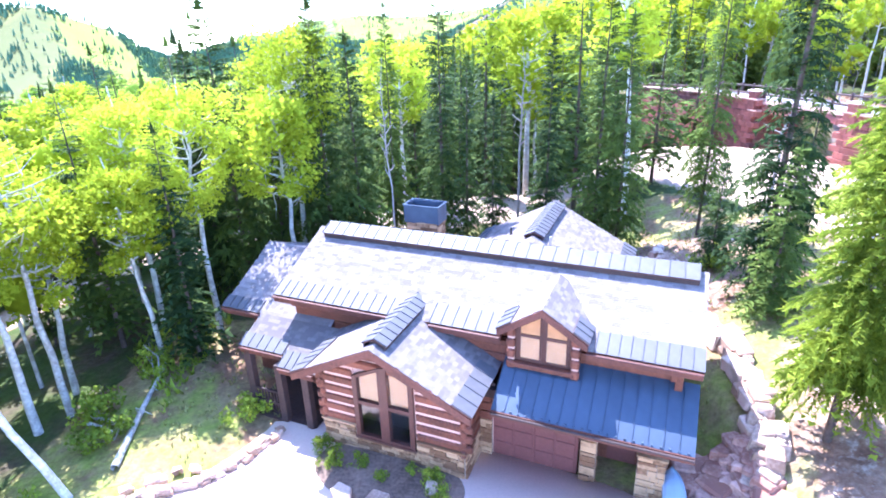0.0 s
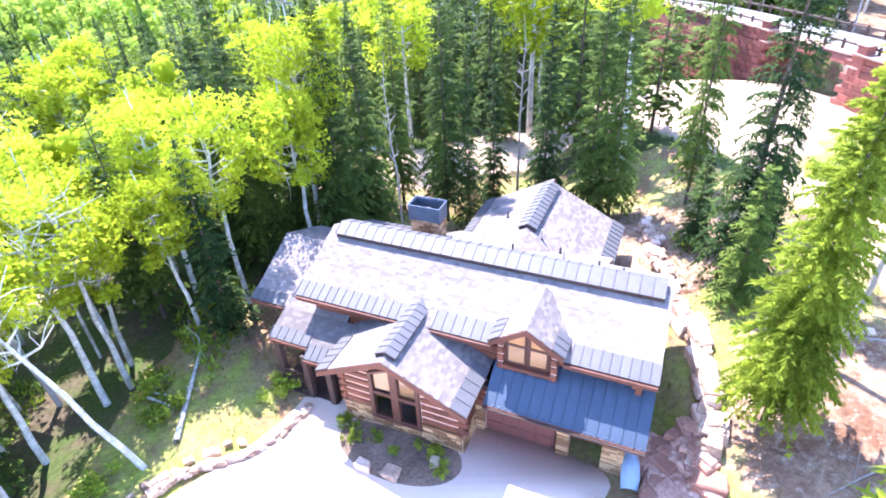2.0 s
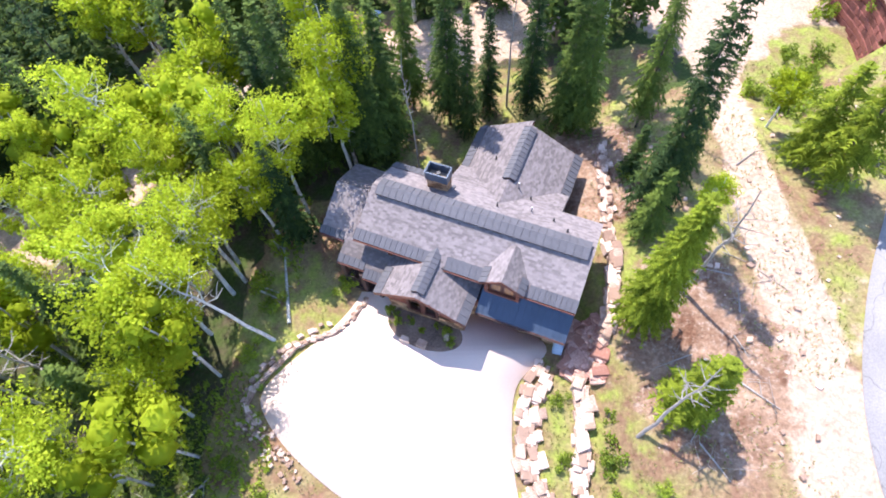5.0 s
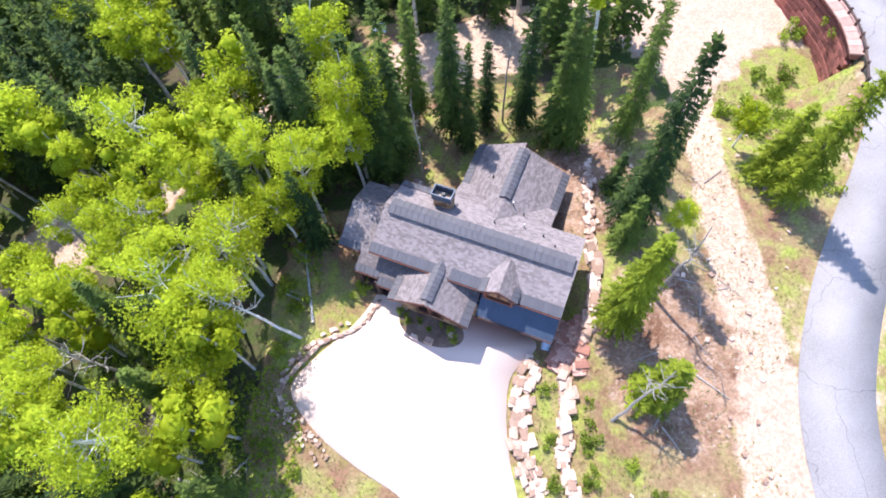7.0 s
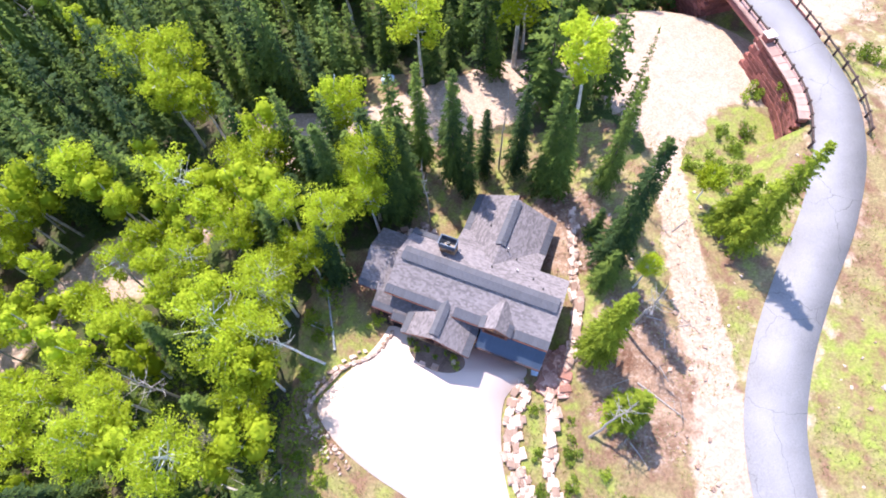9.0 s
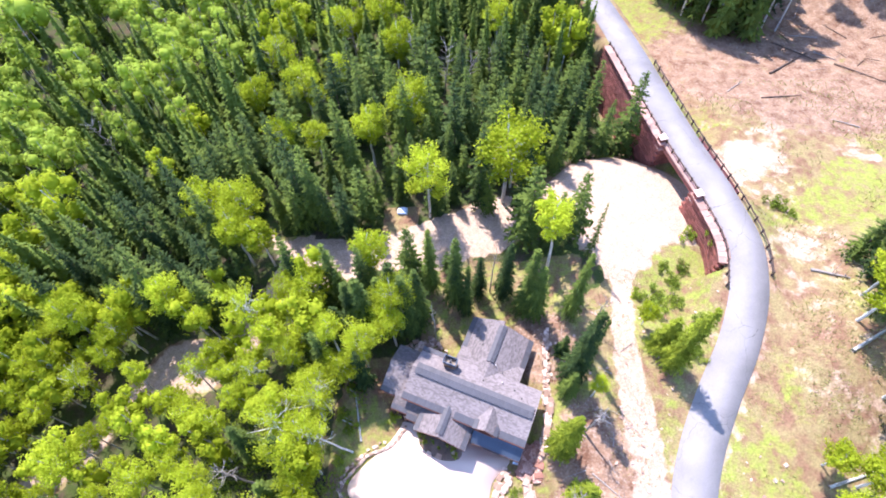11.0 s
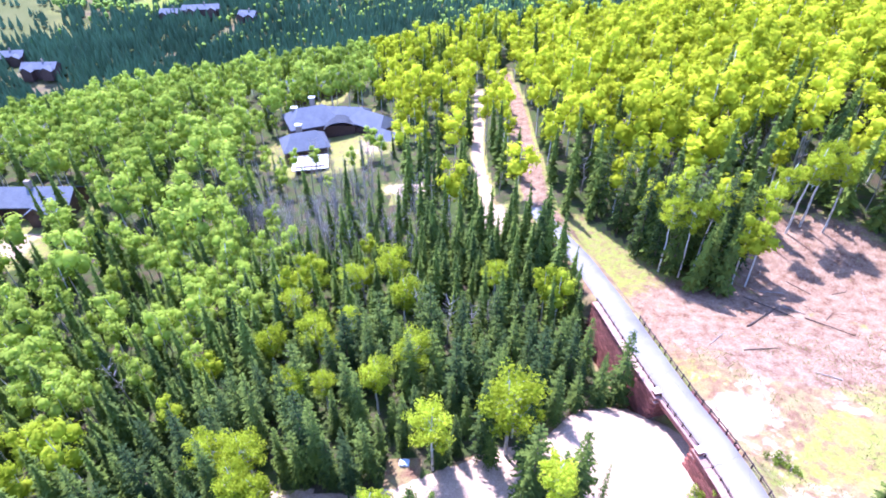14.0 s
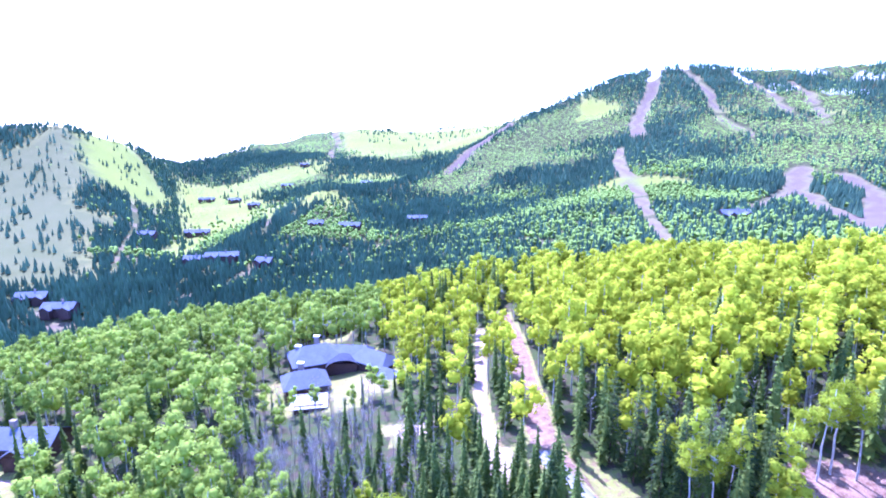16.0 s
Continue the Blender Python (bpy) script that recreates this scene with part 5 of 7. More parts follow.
def aspen(rng, h, r, low=0.45, clumps=22, per=80, size=0.13, bend=0.05, bare=0.0, heart=0.0):
    """An aspen: pale bent trunk with limbs, and a loose crown of leaf clumps."""
    ts = np.linspace(0, 1, 9)
    a0, lean = rng.rand() * 6.28, bend * h * (0.4 + rng.rand())
    wob = rng.normal(0, 0.012 * h, (9, 2)) * ts[:, None]
    line = np.column_stack([np.cos(a0) * lean * ts**1.6 + wob[:, 0], np.sin(a0) * lean * ts**1.6 + wob[:, 1], h * 0.96 * ts])
    pieces = [tube(line, 0.0125 * h * (1 - ts * 0.88) + 0.01, 8)]
    centres, spreads = [], []
    for k in range(clumps):
        t = low + (0.97 - low) * (k + rng.rand()) / clumps
        f = (t - low) / (1 - low)
        base = np.array([np.interp(t * 0.94, ts, line[:, c]) for c in range(3)])
        reach = r * (0.35 + 0.9 * np.sin(np.pi * min(1, 0.18 + 0.82 * f)) ** 0.8) * (0.5 + 0.6 * rng.rand())
        if f > 0.85:
            reach *= 0.5
        a = k * 2.4 + rng.rand()
        end = base + np.array([np.cos(a) * reach, np.sin(a) * reach, reach * (0.25 + 0.55 * rng.rand())])
        midp = (base + end) / 2 + np.array([0, 0, -0.06 * reach]) + rng.normal(0, 0.05 * reach, 3)
        th = 0.0042 * h * (1 - 0.6 * f) + 0.008
        pieces.append(tube([base, midp, end], [th, th * 0.7, th * 0.25], 4))
        for _ in range(2):
            e2 = midp + rng.normal(0, 0.32 * reach, 3) + [0, 0, 0.15 * reach]
            pieces.append(tube([midp, (midp + e2) / 2 + rng.normal(0, .04 * reach, 3), e2], [th * 0.5, th * 0.35, th * 0.15], 3))
        if rng.rand() < bare:
            continue
        g = r * (0.30 + 0.22 * rng.rand())
        centres.append(end + [0, 0, 0.1 * g])
        spreads.append([g, g, g * (0.65 + 0.3 * rng.rand())])
        centres.append((end + midp) / 2)
        spreads.append([g * 0.8, g * 0.8, g * 0.6])
    if not centres:
        return join(pieces), None
    crown = leaves(rng, centres, np.array(spreads) * 1.2, per // 2, size, 0.5, 0.42, simple=True)
    if heart:
        crown = join([crown] + [clump(rng, c, np.array(w) * heart, 1) for c, w in zip(centres, spreads)])
    return join(pieces), crown


def round_aspen(rng, h, r, low, count, size, n=7):
    """An aspen crown for the stands: leaf sprays lying like ragged skins over merging lobes."""
    lobes, wide = [], []
    for k in range(n):
        f = (k + 0.5 * rng.rand()) / n
        a = k * 2.4 + rng.rand()
        off = r * 0.58 * np.sin(np.pi * (0.15 + 0.75 * f))
        g = r * (0.66 - 0.28 * f) * (0.8 + 0.4 * rng.rand())
        lobes.append([np.cos(a) * off, np.sin(a) * off, h * (low + (0.94 - low) * f)])
        wide.append([g, g, g * 1.05])
    core = [(np.array(CORE[0]) * np.array(w) * (0.62 + 0.2 * rng.rand(len(CORE[0]), 1)) + c, CORE[1]) for c, w in zip(lobes, wide)]
    return join([leaves(rng, lobes, np.array(wide) * 1.05, count // n, size, 1.3, 0.16, simple=True)] + core)


FIRS, FINE_FIRS = [], []
for i, (h, r) in enumerate([(13, 1.75), (16, 1.9), (11, 1.6), (14, 1.45), (9, 1.5), (17, 2.1)]):
    t, c = fir(np.random.RandomState(20 + i), h, r, whorls=int(h * 1.7), arms=10, leaflets=5)
    FIRS.append((h, mesh_of("trunk", *t, FIRBARK), mesh_of("crown", *c, NEEDLE)))
    t, c = fir(np.random.RandomState(30 + i), h, r, whorls=int(h * 2.8), arms=11, leaflets=11, slim=1.0)
    FINE_FIRS.append((h, mesh_of("trunk", *t, FIRBARK), mesh_of("crown", *c, NEEDLE)))
t, c = fir(np.random.RandomState(37), 12.5, 1.6, whorls=58, arms=16, leaflets=24, slim=0.5, thin=0.09)
FINE_FIRS.append((12.5, mesh_of("trunk", *t, FIRBARK), mesh_of("crown", *c, NEEDLE)))
ASPENS, FINE_ASPENS = [], []
for i, (h, r, low, bare) in enumerate([(14, 1.8, 0.56, 0), (16, 2.0, 0.6, 0), (12, 1.9, 0.5, 0), (15, 1.5, 0.64, 0.15), (11, 1.6, 0.52, 0.05), (13, 2.1, 0.56, 0.3)]):
    t, c = aspen(np.random.RandomState(50 + i), h, r, low, bare=bare, per=190, size=0.125)
    ASPENS.append((h, mesh_of("trunk", *t, BARK), mesh_of("crown", *c, LEAF)))
    t, c = aspen(np.random.RandomState(60 + i), h, r, low, bare=bare, clumps=26, per=270, size=0.092)
    FINE_ASPENS.append((h, mesh_of("trunk", *t, BARK), mesh_of("crown", *c, LEAF)))
FIR_LABELS = ["tall dark green fir with drooping boughs on the slope", "slender spire-topped green fir among others", "full bushy fir with lower boughs near the ground"]
ASPEN_LABELS = ["pale-trunked aspen with fresh yellow-green leaves", "slim white-barked aspen with a rounded lime crown"]
COUNT = [0]


def plant(kind, x, y, h, which=None, turn=None, sx=1.0, lean=(0, 0), fine=False, mat=None):
    """One tree as a thing of its own: trunk and crown."""
    COUNT[0] += 1
    rng = random.Random(COUNT[0] * 31)
    stock = (FINE_FIRS if fine else FIRS) if kind == "fir" else (FINE_ASPENS if fine else ASPENS)
    h0, trunk, crown = stock[rng.randrange(len(stock)) if which is None else which]
    k = h / h0
    turn = rng.uniform(0, 360) if turn is None else turn
    m = pose(x, y, gz(x, y) - 0.12, lean[1], lean[0], 0) @ pose(0, 0, 0, 0, 0, turn)
    label = rng.choice(FIR_LABELS if kind == "fir" else ASPEN_LABELS)
    tree = thing(f"{kind}_tree", m, label, "tree", "firs on the hillside" if kind == "fir" else "aspens on the hillside")
    for name, me in (("trunk", trunk), ("crown", crown)):
        ob = part(name, me, None, tree)
        ob.scale = (k * sx, k * sx, k)
        if mat and name == "crown":
            ob.data = me.copy()
            ob.data.materials[0] = mat
    return tree


def scatter(n, x0, x1, y0, y1, gap, seed):
    """Random places at least a gap apart."""
    rng = np.random.RandomState(seed)
    p = np.column_stack([rng.uniform(x0, x1, n), rng.uniform(y0, y1, n)])
    p = p[~blocked(p[:, 0], p[:, 1])]
    cell = {}
    keep = []
    for q in p:
        c = (int(q[0] // gap), int(q[1] // gap))
        if any(np.hypot(*(o - q)) < gap for i in (-1, 0, 1) for j in (-1, 0, 1) for o in cell.get((c[0] + i, c[1] + j), ())):
            continue
        cell.setdefault(c, []).append(q)
        keep.append(q)
    return np.array(keep)


def aspen_share(x, y):
    """Share of aspens among the trees of a place."""
    s = 0.17 + 0.12 * rough(x, y, 12)
    s = s - 0.25 * step(-18, -12, x) * (y > 34) * (y < 80)
    s = s + 0.45 * step(-33, -50, x) + 0.75 * (x < -12) * step(34, 28, y) * step(6, 10, y) - 0.15 * (x < 0) * step(8, 4, y) + 0.35 * step(-20, -26, x) * step(12, 8, y)
    s = s + 0.12 * step(95, 130, y) + 0.45 * step(140, 185, y + 0.1 * x) + 0.5 * step(28, 38, x) * step(84, 96, y)
    s = s - 0.45 * (np.hypot((x - 46) / 12, (y - 97) / 9) < 1) - 0.18 * step(8, 16, x) * step(165, 120, y) * (y > 92)
    s = s + 0.16 * rough(x + 30, y, 24) - 0.42 * step(-12, -20, x) * step(-62, -50, x) * step(30, 36, y) * step(68, 56, y)
    s = s - 0.3 * step(-34, -26, x) * step(22, 12, x) * step(76, 84, y) * step(152, 138, y)
    s = np.where((x < -13) & (x > -62) & (y > 27) & (y < 60), s * 0.35, s)
    return np.clip(s, 0.03, 0.97)


def forest(name, templates, places, heights, seed, mat, label, tilt=0.03):
    """A joined stand of trees of kind stuff."""
    rng = np.random.RandomState(seed)
    V, F, T, n = [], [], [], 0
    z = ground(places[:, 0], places[:, 1]) - 0.2
    pick = rng.randint(len(templates), size=len(places))
    for t, (h0, v, f) in enumerate(templates):
        idx = np.where(pick == t)[0]
        if not len(idx):
            continue
        k = heights[idx] / h0
        a = rng.rand(len(idx)) * 6.283
        wide = k * (0.85 + 0.35 * rng.rand(len(idx)))
        c, s = np.cos(a) * wide, np.sin(a) * wide
        vx = v[None, :, 0] * c[:, None] - v[None, :, 1] * s[:, None] + places[idx, 0][:, None]
        vy = v[None, :, 0] * s[:, None] + v[None, :, 1] * c[:, None] + places[idx, 1][:, None]
        vz = v[None, :, 2] * k[:, None]
        vx = vx + vz * rng.normal(0, tilt, len(idx))[:, None]
        vy = vy + vz * rng.normal(0, tilt, len(idx))[:, None]
        vz = vz + z[idx][:, None]
        V.append(np.stack([vx, vy, vz], -1).reshape(-1, 3))
        F.append((f[None] + (np.arange(len(idx)) * len(v))[:, None, None]).reshape(-1, 3) + n)
        T.append(np.repeat(rng.rand(len(idx)) - 0.5, len(v)))
        n += len(idx) * len(v)
    if not V:
        return None
    me = mesh_of(name, np.concatenate(V), np.concatenate(F), mat)
    me.polygons.foreach_set("use_smooth", np.full(len(me.polygons), mat not in (NEEDLE, FARFIR)))
    me.attributes.new("tone", "FLOAT", "POINT").data.foreach_set("value", np.concatenate(T).astype(np.float32))
    return tagged(new(name, me), label, "trees", kind="stuff")


# ---- trees that stand alone or close to the house ----
BARE = []
for i, h in enumerate([12, 11, 14]):
    t, c = aspen(np.random.RandomState(150 + i), h, 1.15, 0.58, clumps=15, bare=1.1, bend=0.05)
    BARE.append((h, mesh_of("trunk", *t, DEADWOOD)))


def bare_tree(x, y, h, which=0, lean=(0, 0), label="bare grey tree with bleached spreading branches"):
    h0, me = BARE[which]
    tree = thing("bare_tree", pose(x, y, gz(x, y) - 0.1, lean[1], lean[0], 0) @ pose(0, 0, 0, 0, 0, x * 70), label, "tree", "bare trees on the slope")
    part("trunk", me, None, tree).scale = (h / h0,) * 3
    return tree


# x, y, height, variant, width
EAST_FIRS = [(11.0, 12.9, 13.3, 6, 0.85), (12.9, 20.9, 18.0, 3, 0.78), (14.9, 22.6, 12.0, 3, 0.5), (12.2, 23.9, 5.0, 4, 1.0), (24.0, 22.4, 14.3, 0, 0.85), (12.7, 8.0, 7.0, 4, 1.3), (12.4, 19.2, 6.5, 4, 1.0), (23.2, 24.3, 8.0, 4, 1.1)]
BACK_FIRS = [(-0.3, 31.2, 16.0, 1, 0.72), (2.7, 32.7, 9.8, 2, 0.72), (5.9, 32.6, 12.9, 0, 0.72), (8.3, 30.2, 15.2, 3, 0.81), (9.4, 29.3, 12.6, 0, 0.81), (13.4, 28.4, 15.5, 1, 0.58), (1.1, 30.2, 12, 3, 0.69), (-3.3, 33.0, 15, 1, 0.66)]
WEST_FIRS = [(-6.0, 27.3, 14.7, 1, 0.95), (-4.7, 28.8, 13.2, 0, 0.9), (-12.3, 27.5, 13.1, 3, 1.0), (-10.6, 26.9, 15.0, 0, 0.9), (-1.4, 36.4, 5.0, 4, 0.9), (-9.0, 28.4, 12, 3, 1), (-7.6, 29.6, 13.5, 2, 0.9), (-13.8, 26.0, 10, 2, 1.0)]
NORTH_FIRS = [(-15.1, 42.4, 11.2, 2, 1.05), (3.0, 47.5, 17.0, 3, 0.95), (-19.3, 44.6, 17.0, 1, 1.0), (16.8, 37.0, 12.5, 3, 0.5), (-3.0, 46.6, 12, 0, 1), (9.0, 46.5, 13, 0, 1.0), (4.3, 46.3, 9, 2, 1.0),
              (45.5, 95.5, 29, 5, 0.75), (52.1, 94.3, 27, 1, 0.8), (56.7, 95.2, 23, 3, 0.85), (40.3, 103, 27, 5, 0.75), (37.5, 110.8, 25, 1, 0.8), (34, 117.4, 23, 0, 0.85), (48.2, 97, 25, 3, 0.8), (54.3, 97.8, 26, 5, 0.75), (42.8, 99, 26, 1, 0.75), (59.5, 97.5, 22, 0, 0.85)]
for x, y, h, v, w in EAST_FIRS + BACK_FIRS + WEST_FIRS + NORTH_FIRS:
    plant("fir", x, y, h, v, sx=w, fine=y < 34, mat=YOUNGFIR if (x, y) in ((11.0, 12.9), (24.0, 22.4), (23.2, 24.3), (12.7, 8.0)) else None)
DRIVE_FIRS = [(-18.0, 11.8, 11.0, 2, 1.1), (-19.0, 8.0, 10.0, 0, 1.1), (-22.0, 12.5, 12.0, 5, 1.0)]
for x, y, h, v, w in DRIVE_FIRS:
    plant("fir", x, y, h, v, sx=w, fine=True)
NEAR_ASPENS = [(-10.7, 22.7, 12.1, 0, 1.0), (-7.4, 25.5, 11.5, 4, 1.05), (-14.3, 24.3, 12.1, 3, 1.0), (-7.5, 27.1, 14.6, 1, 0.9), (-12.6, 20.9, 9.5, 4, 1.0), (-10.6, 34.0, 13.4, 0, 1.0), (11.6, 35.8, 17.5, 3, 1.0), (-14.5, 17.3, 11.5, 5, 1.0), (-18.0, 21.3, 11.0, 3, 1.0)]
WEST_ASPENS = [(-15.2, 16.4, 11.5, 5, 1.1), (-15.3, 18.8, 9.5, 4, 1.1), (-19.4, 4.3, 14.0, 1, 1.1), (-26.6, 5.1, 13.0, 0, 1.1), (-25.1, 6.8, 11.1, 3, 1.1), (-16.6, 11.5, 12.0, 2, 1.15), (-18.5, 14.0, 12.5, 5, 1.1), (-16.0, 8.0, 9.0, 4, 1.1), (-20.5, 30.6, 9.1, 2, 1.0)]
FAR_ASPENS = [(6.6, 48.3, 17.0, 2, 1.25), (-3.9, 45.4, 14.5, 2, 1.05), (-32.5, 66.6, 13, 0, 1.2), (-30.2, 76.2, 14, 1, 1.2), (-24.7, 68.4, 13, 2, 1.2), (-12.9, 56.1, 13, 0, 1.2), (-20.6, 83.3, 14, 1, 1.2), (-13.8, 88.2, 14, 2, 1.2), (-10.3, 77, 14, 0, 1.2), (-7.4, 61.1, 14, 2, 1.1), (6.8, 83.2, 14, 1, 1.2), (7.8, 51.5, 13, 0, 1.1), (-33, 43.4, 13, 2, 1.2), (-28.4, 38.2, 13, 0, 1.2), (-28, 42.5, 14, 1, 1.2), (-17.5, 30, 11, 2, 1.0), (-25, 55, 13, 0, 1.1), (84.2, 108.8, 22, 3, 0.9), (76, 109, 23, 3, 0.85), (80, 111, 24, 1, 0.9), (62, 99, 23, 3, 0.85), (50.5, 96, 24, 3, 0.8), (47.0, 94.5, 22, 3, 0.8), (43.6, 97.0, 21, 1, 0.85), (70, 106, 22, 3, 0.85), (44.8, 26.5, 11.0, 2, 1.4), (48.0, 24.5, 12.0, 0, 1.4), (44.9, 18.0, 9.0, 4, 1.5), (46.5, 16.0, 9.0, 2, 1.4), (37.5, 11.5, 6.0, 4, 1.5), (40.5, 9.5, 8.0, 4, 1.5), (44.0, 11.5, 9.0, 4, 1.5), (36.5, 6.5, 7.0, 2, 1.4), (50, 29, 13, 1, 1.2), (47, 30, 11, 4, 1.3), (22.0, 27.3, 5.5, 4, 1.2), (15.0, 18.6, 6.5, 3, 1.2)]
for x, y, h, v, w in NEAR_ASPENS + WEST_ASPENS + FAR_ASPENS:
    plant("aspen", x, y, h, v, sx=w, fine=y < 28 and x < 20)
plant("aspen", -11.5, 12.8, 12.0, 5, turn=200, sx=0.85, lean=(-20, 0), fine=True)
bare_tree(13.8, 14.7, 10.8, 0, (4, 0))
bare_tree(10.4, 6.6, 9.5, 1, (10, -8))
bare_tree(4.3, 33.2, 12.8, 2).scale = (0.6, 0.6, 1.0)
bare_tree(16.2, 27.2, 8.2, 0)
bare_tree(-2.5, 25.9, 12.5, 2, label="thin grey half-dead tree behind the chimney").scale = (0.4, 0.4, 1.0)
bare_tree(-21.9, 9.4, 11.0, 1, (-8, 0))
bare_tree(-17.5, 16.5, 10.0, 2, (-5, 0))
bare_tree(-17.8, 6.0, 6.0, 0, (-12, 0))
HEROES = np.array([(o.matrix_basis.translation.x, o.matrix_basis.translation.y) for o in scene.objects if o.get("category") == "tree"])


# ---- the forest: nearest trees singly, the rest as stands ----
near = scatter(9000, -75, 80, -12, 105, 2.85, 3)
near = near[(np.hypot(near[:, None, 0] - HEROES[None, :, 0], near[:, None, 1] - HEROES[None, :, 1]) > 2.0).all(1)]
order = np.argsort(np.hypot(near[:, 0] - 2, near[:, 1] - 22))
near = near[order]
rng = np.random.RandomState(5)
is_aspen = rng.rand(len(near)) < aspen_share(near[:, 0], near[:, 1])
SINGLE = 240
under = scatter(900, -20, -9.5, 20.5, 33, 1.9, 17)
under = under[(np.hypot(under[:, None, 0] - HEROES[None, :, 0], under[:, None, 1] - HEROES[None, :, 1]) > 1.1).all(1)][:8]
for x, y in under:
    plant("fir", x, y, rng.uniform(6, 10.5))
for (x, y), asp in zip(near[:SINGLE], is_aspen[:SINGLE]):
    plant("aspen" if asp else "fir", x, y, (rng.uniform(10, 14.5) if asp else rng.uniform(8, 17)) * (0.8 if y < 26 else 1))


def mid_fir(seed, h, r, sprays=420, size=0.6):
    return h, *join([tube([(0, 0, 0), (0, 0, h * 0.5)], [0.16, 0.06], 4), sprayed_fir(np.random.RandomState(seed), h, r, sprays, size)])


def mid_aspen(seed, h, r, count, size, low=0.45, n=7):
    return h, *round_aspen(np.random.RandomState(seed), h, r, low, count, size, n)


def mid_trunk(seed, h):
    r_ = np.random.RandomState(seed)
    p = [(0, 0, 0), (*r_.normal(0, 0.12, 2), h * 0.4), (*r_.normal(0, 0.3, 2), h * 0.9)]
    return h, *tube(p, [0.15, 0.12, 0.05], 4)


rest, rest_aspen = near[SINGLE:], is_aspen[SINGLE:]
MIDFIR = [mid_fir(70 + i, 13, 1.35 + 0.13 * i) for i in range(7)]
MIDASPEN = [mid_aspen(80 + i, 13, 2.0 + 0.15 * i, 460, 0.20, low=0.5, n=6) for i in range(6)]
TRUNKS = [mid_trunk(90 + i, 13) for i in range(4)]
hf = 13.5 + 2.2 * rough(rest[:, 0], rest[:, 1], 9) + np.random.RandomState(8).normal(0, 2.0, len(rest))
hf = np.clip(hf, 6, 20) + 7 * step(72, 96, rest[:, 1]) * step(0, 25, rest[:, 0])
forest("conifer_stand", MIDFIR, rest[~rest_aspen], hf[~rest_aspen], 11, NEEDLE, "dense stand of dark green firs on the hillside")
for west, mat, label in ((0, LEAF, "aspen crowns in fresh yellow-green leaf"), (1, DULLLEAF, "aspen crowns with duller olive green leaves")):
    w = rest_aspen & (((rest[:, 0] < -38 + 8 * rough(rest[:, 0], rest[:, 1], 14)) & (rest[:, 1] > 52)) == bool(west))
    forest("aspen_stand", MIDASPEN, rest[w], hf[w] * 0.85 + 1.5, 12, mat, label)
young = scatter(1500, -62, -13.5, -10, 33, 2.5, 77)
taken = np.concatenate([HEROES, near])
young = young[(np.hypot(young[:, None, 0] - taken[None, :, 0], young[:, None, 1] - taken[None, :, 1]) > 1.7).all(1)]
hy = 8.5 + 4 * np.random.RandomState(78).rand(len(young))
forest("aspen_stand", MIDASPEN, young, hy, 79, LEAF, "young aspens in fresh leaf below the track")
forest("aspen_trunks", TRUNKS, young, hy, 79, BARK, "slim pale trunks of young aspens")
forest("aspen_trunks", TRUNKS, rest[rest_aspen], hf[rest_aspen] * 0.85 + 1.5, 12, BARK, "slim pale aspen trunks")

far = np.concatenate([scatter(16000, -240, 240, 105, 205, 5.1, 4), scatter(12000, -260, 260, 208, 330, 5.2, 24)])
side = scatter(5000, -210, -75, -5, 105, 4.0, 5)
east = scatter(5000, 80, 210, 0, 105, 4.0, 6)
far = np.concatenate([far, side, east])
far = far[~((np.hypot((far[:, 0] + 36) / 22, (far[:, 1] - 130) / 26) < 1) & (np.random.RandomState(19).rand(len(far)) < 0.62))]
far = far[(np.abs(far[:, 0]) < 0.98 * far[:, 1] + 60) & (np.hypot(far[:, 0], far[:, 1]) < 318)]
r_ = np.random.RandomState(9)
fa = r_.rand(len(far)) < aspen_share(far[:, 0], far[:, 1])
h = np.clip(17.0 + 2.2 * rough(far[:, 0], far[:, 1], 11) + r_.normal(0, 2.6, len(far)), 8, 24) + 5.5 * step(15, 40, far[:, 0]) * step(230, 190, far[:, 1])
h = h * np.where((far[:, 1] < 164) & (np.hypot((far[:, 0] + 44) / 26, (far[:, 1] - 156) / 22) < 1), 0.6, 1.0)
LOWFIR = [mid_fir(100 + i, 13, 1.15 + 0.12 * i, 190, 0.95) for i in range(5)]
LOWASPEN = [mid_aspen(110 + i, 13, 1.9 + 0.16 * i, 200, 0.34, low=0.52, n=5) for i in range(7)]
LOWTRUNK = [(13, *tube([(0, 0, 0), (0.2, 0.1, 11)], [0.16, 0.06], 3))]
forest("conifer_stand", LOWFIR, far[~fa], h[~fa], 13, NEEDLE, "firs standing among aspens on the far slope")
for west, mat, label in ((0, FRESHLEAF, "wide bright yellow-green aspen wood on the far slope"), (1, DULLLEAF, "olive green aspen wood in the hollow")):
    w = fa & ((far[:, 0] < -0.10 * far[:, 1] - 8 + 16 * rough(far[:, 0], far[:, 1], 22)) == bool(west))
    forest("aspen_stand", LOWASPEN, far[w], h[w], 14, mat, label)
forest("aspen_trunks", LOWTRUNK, far[fa], h[fa], 14, BARK, "pale trunks of the aspen wood")

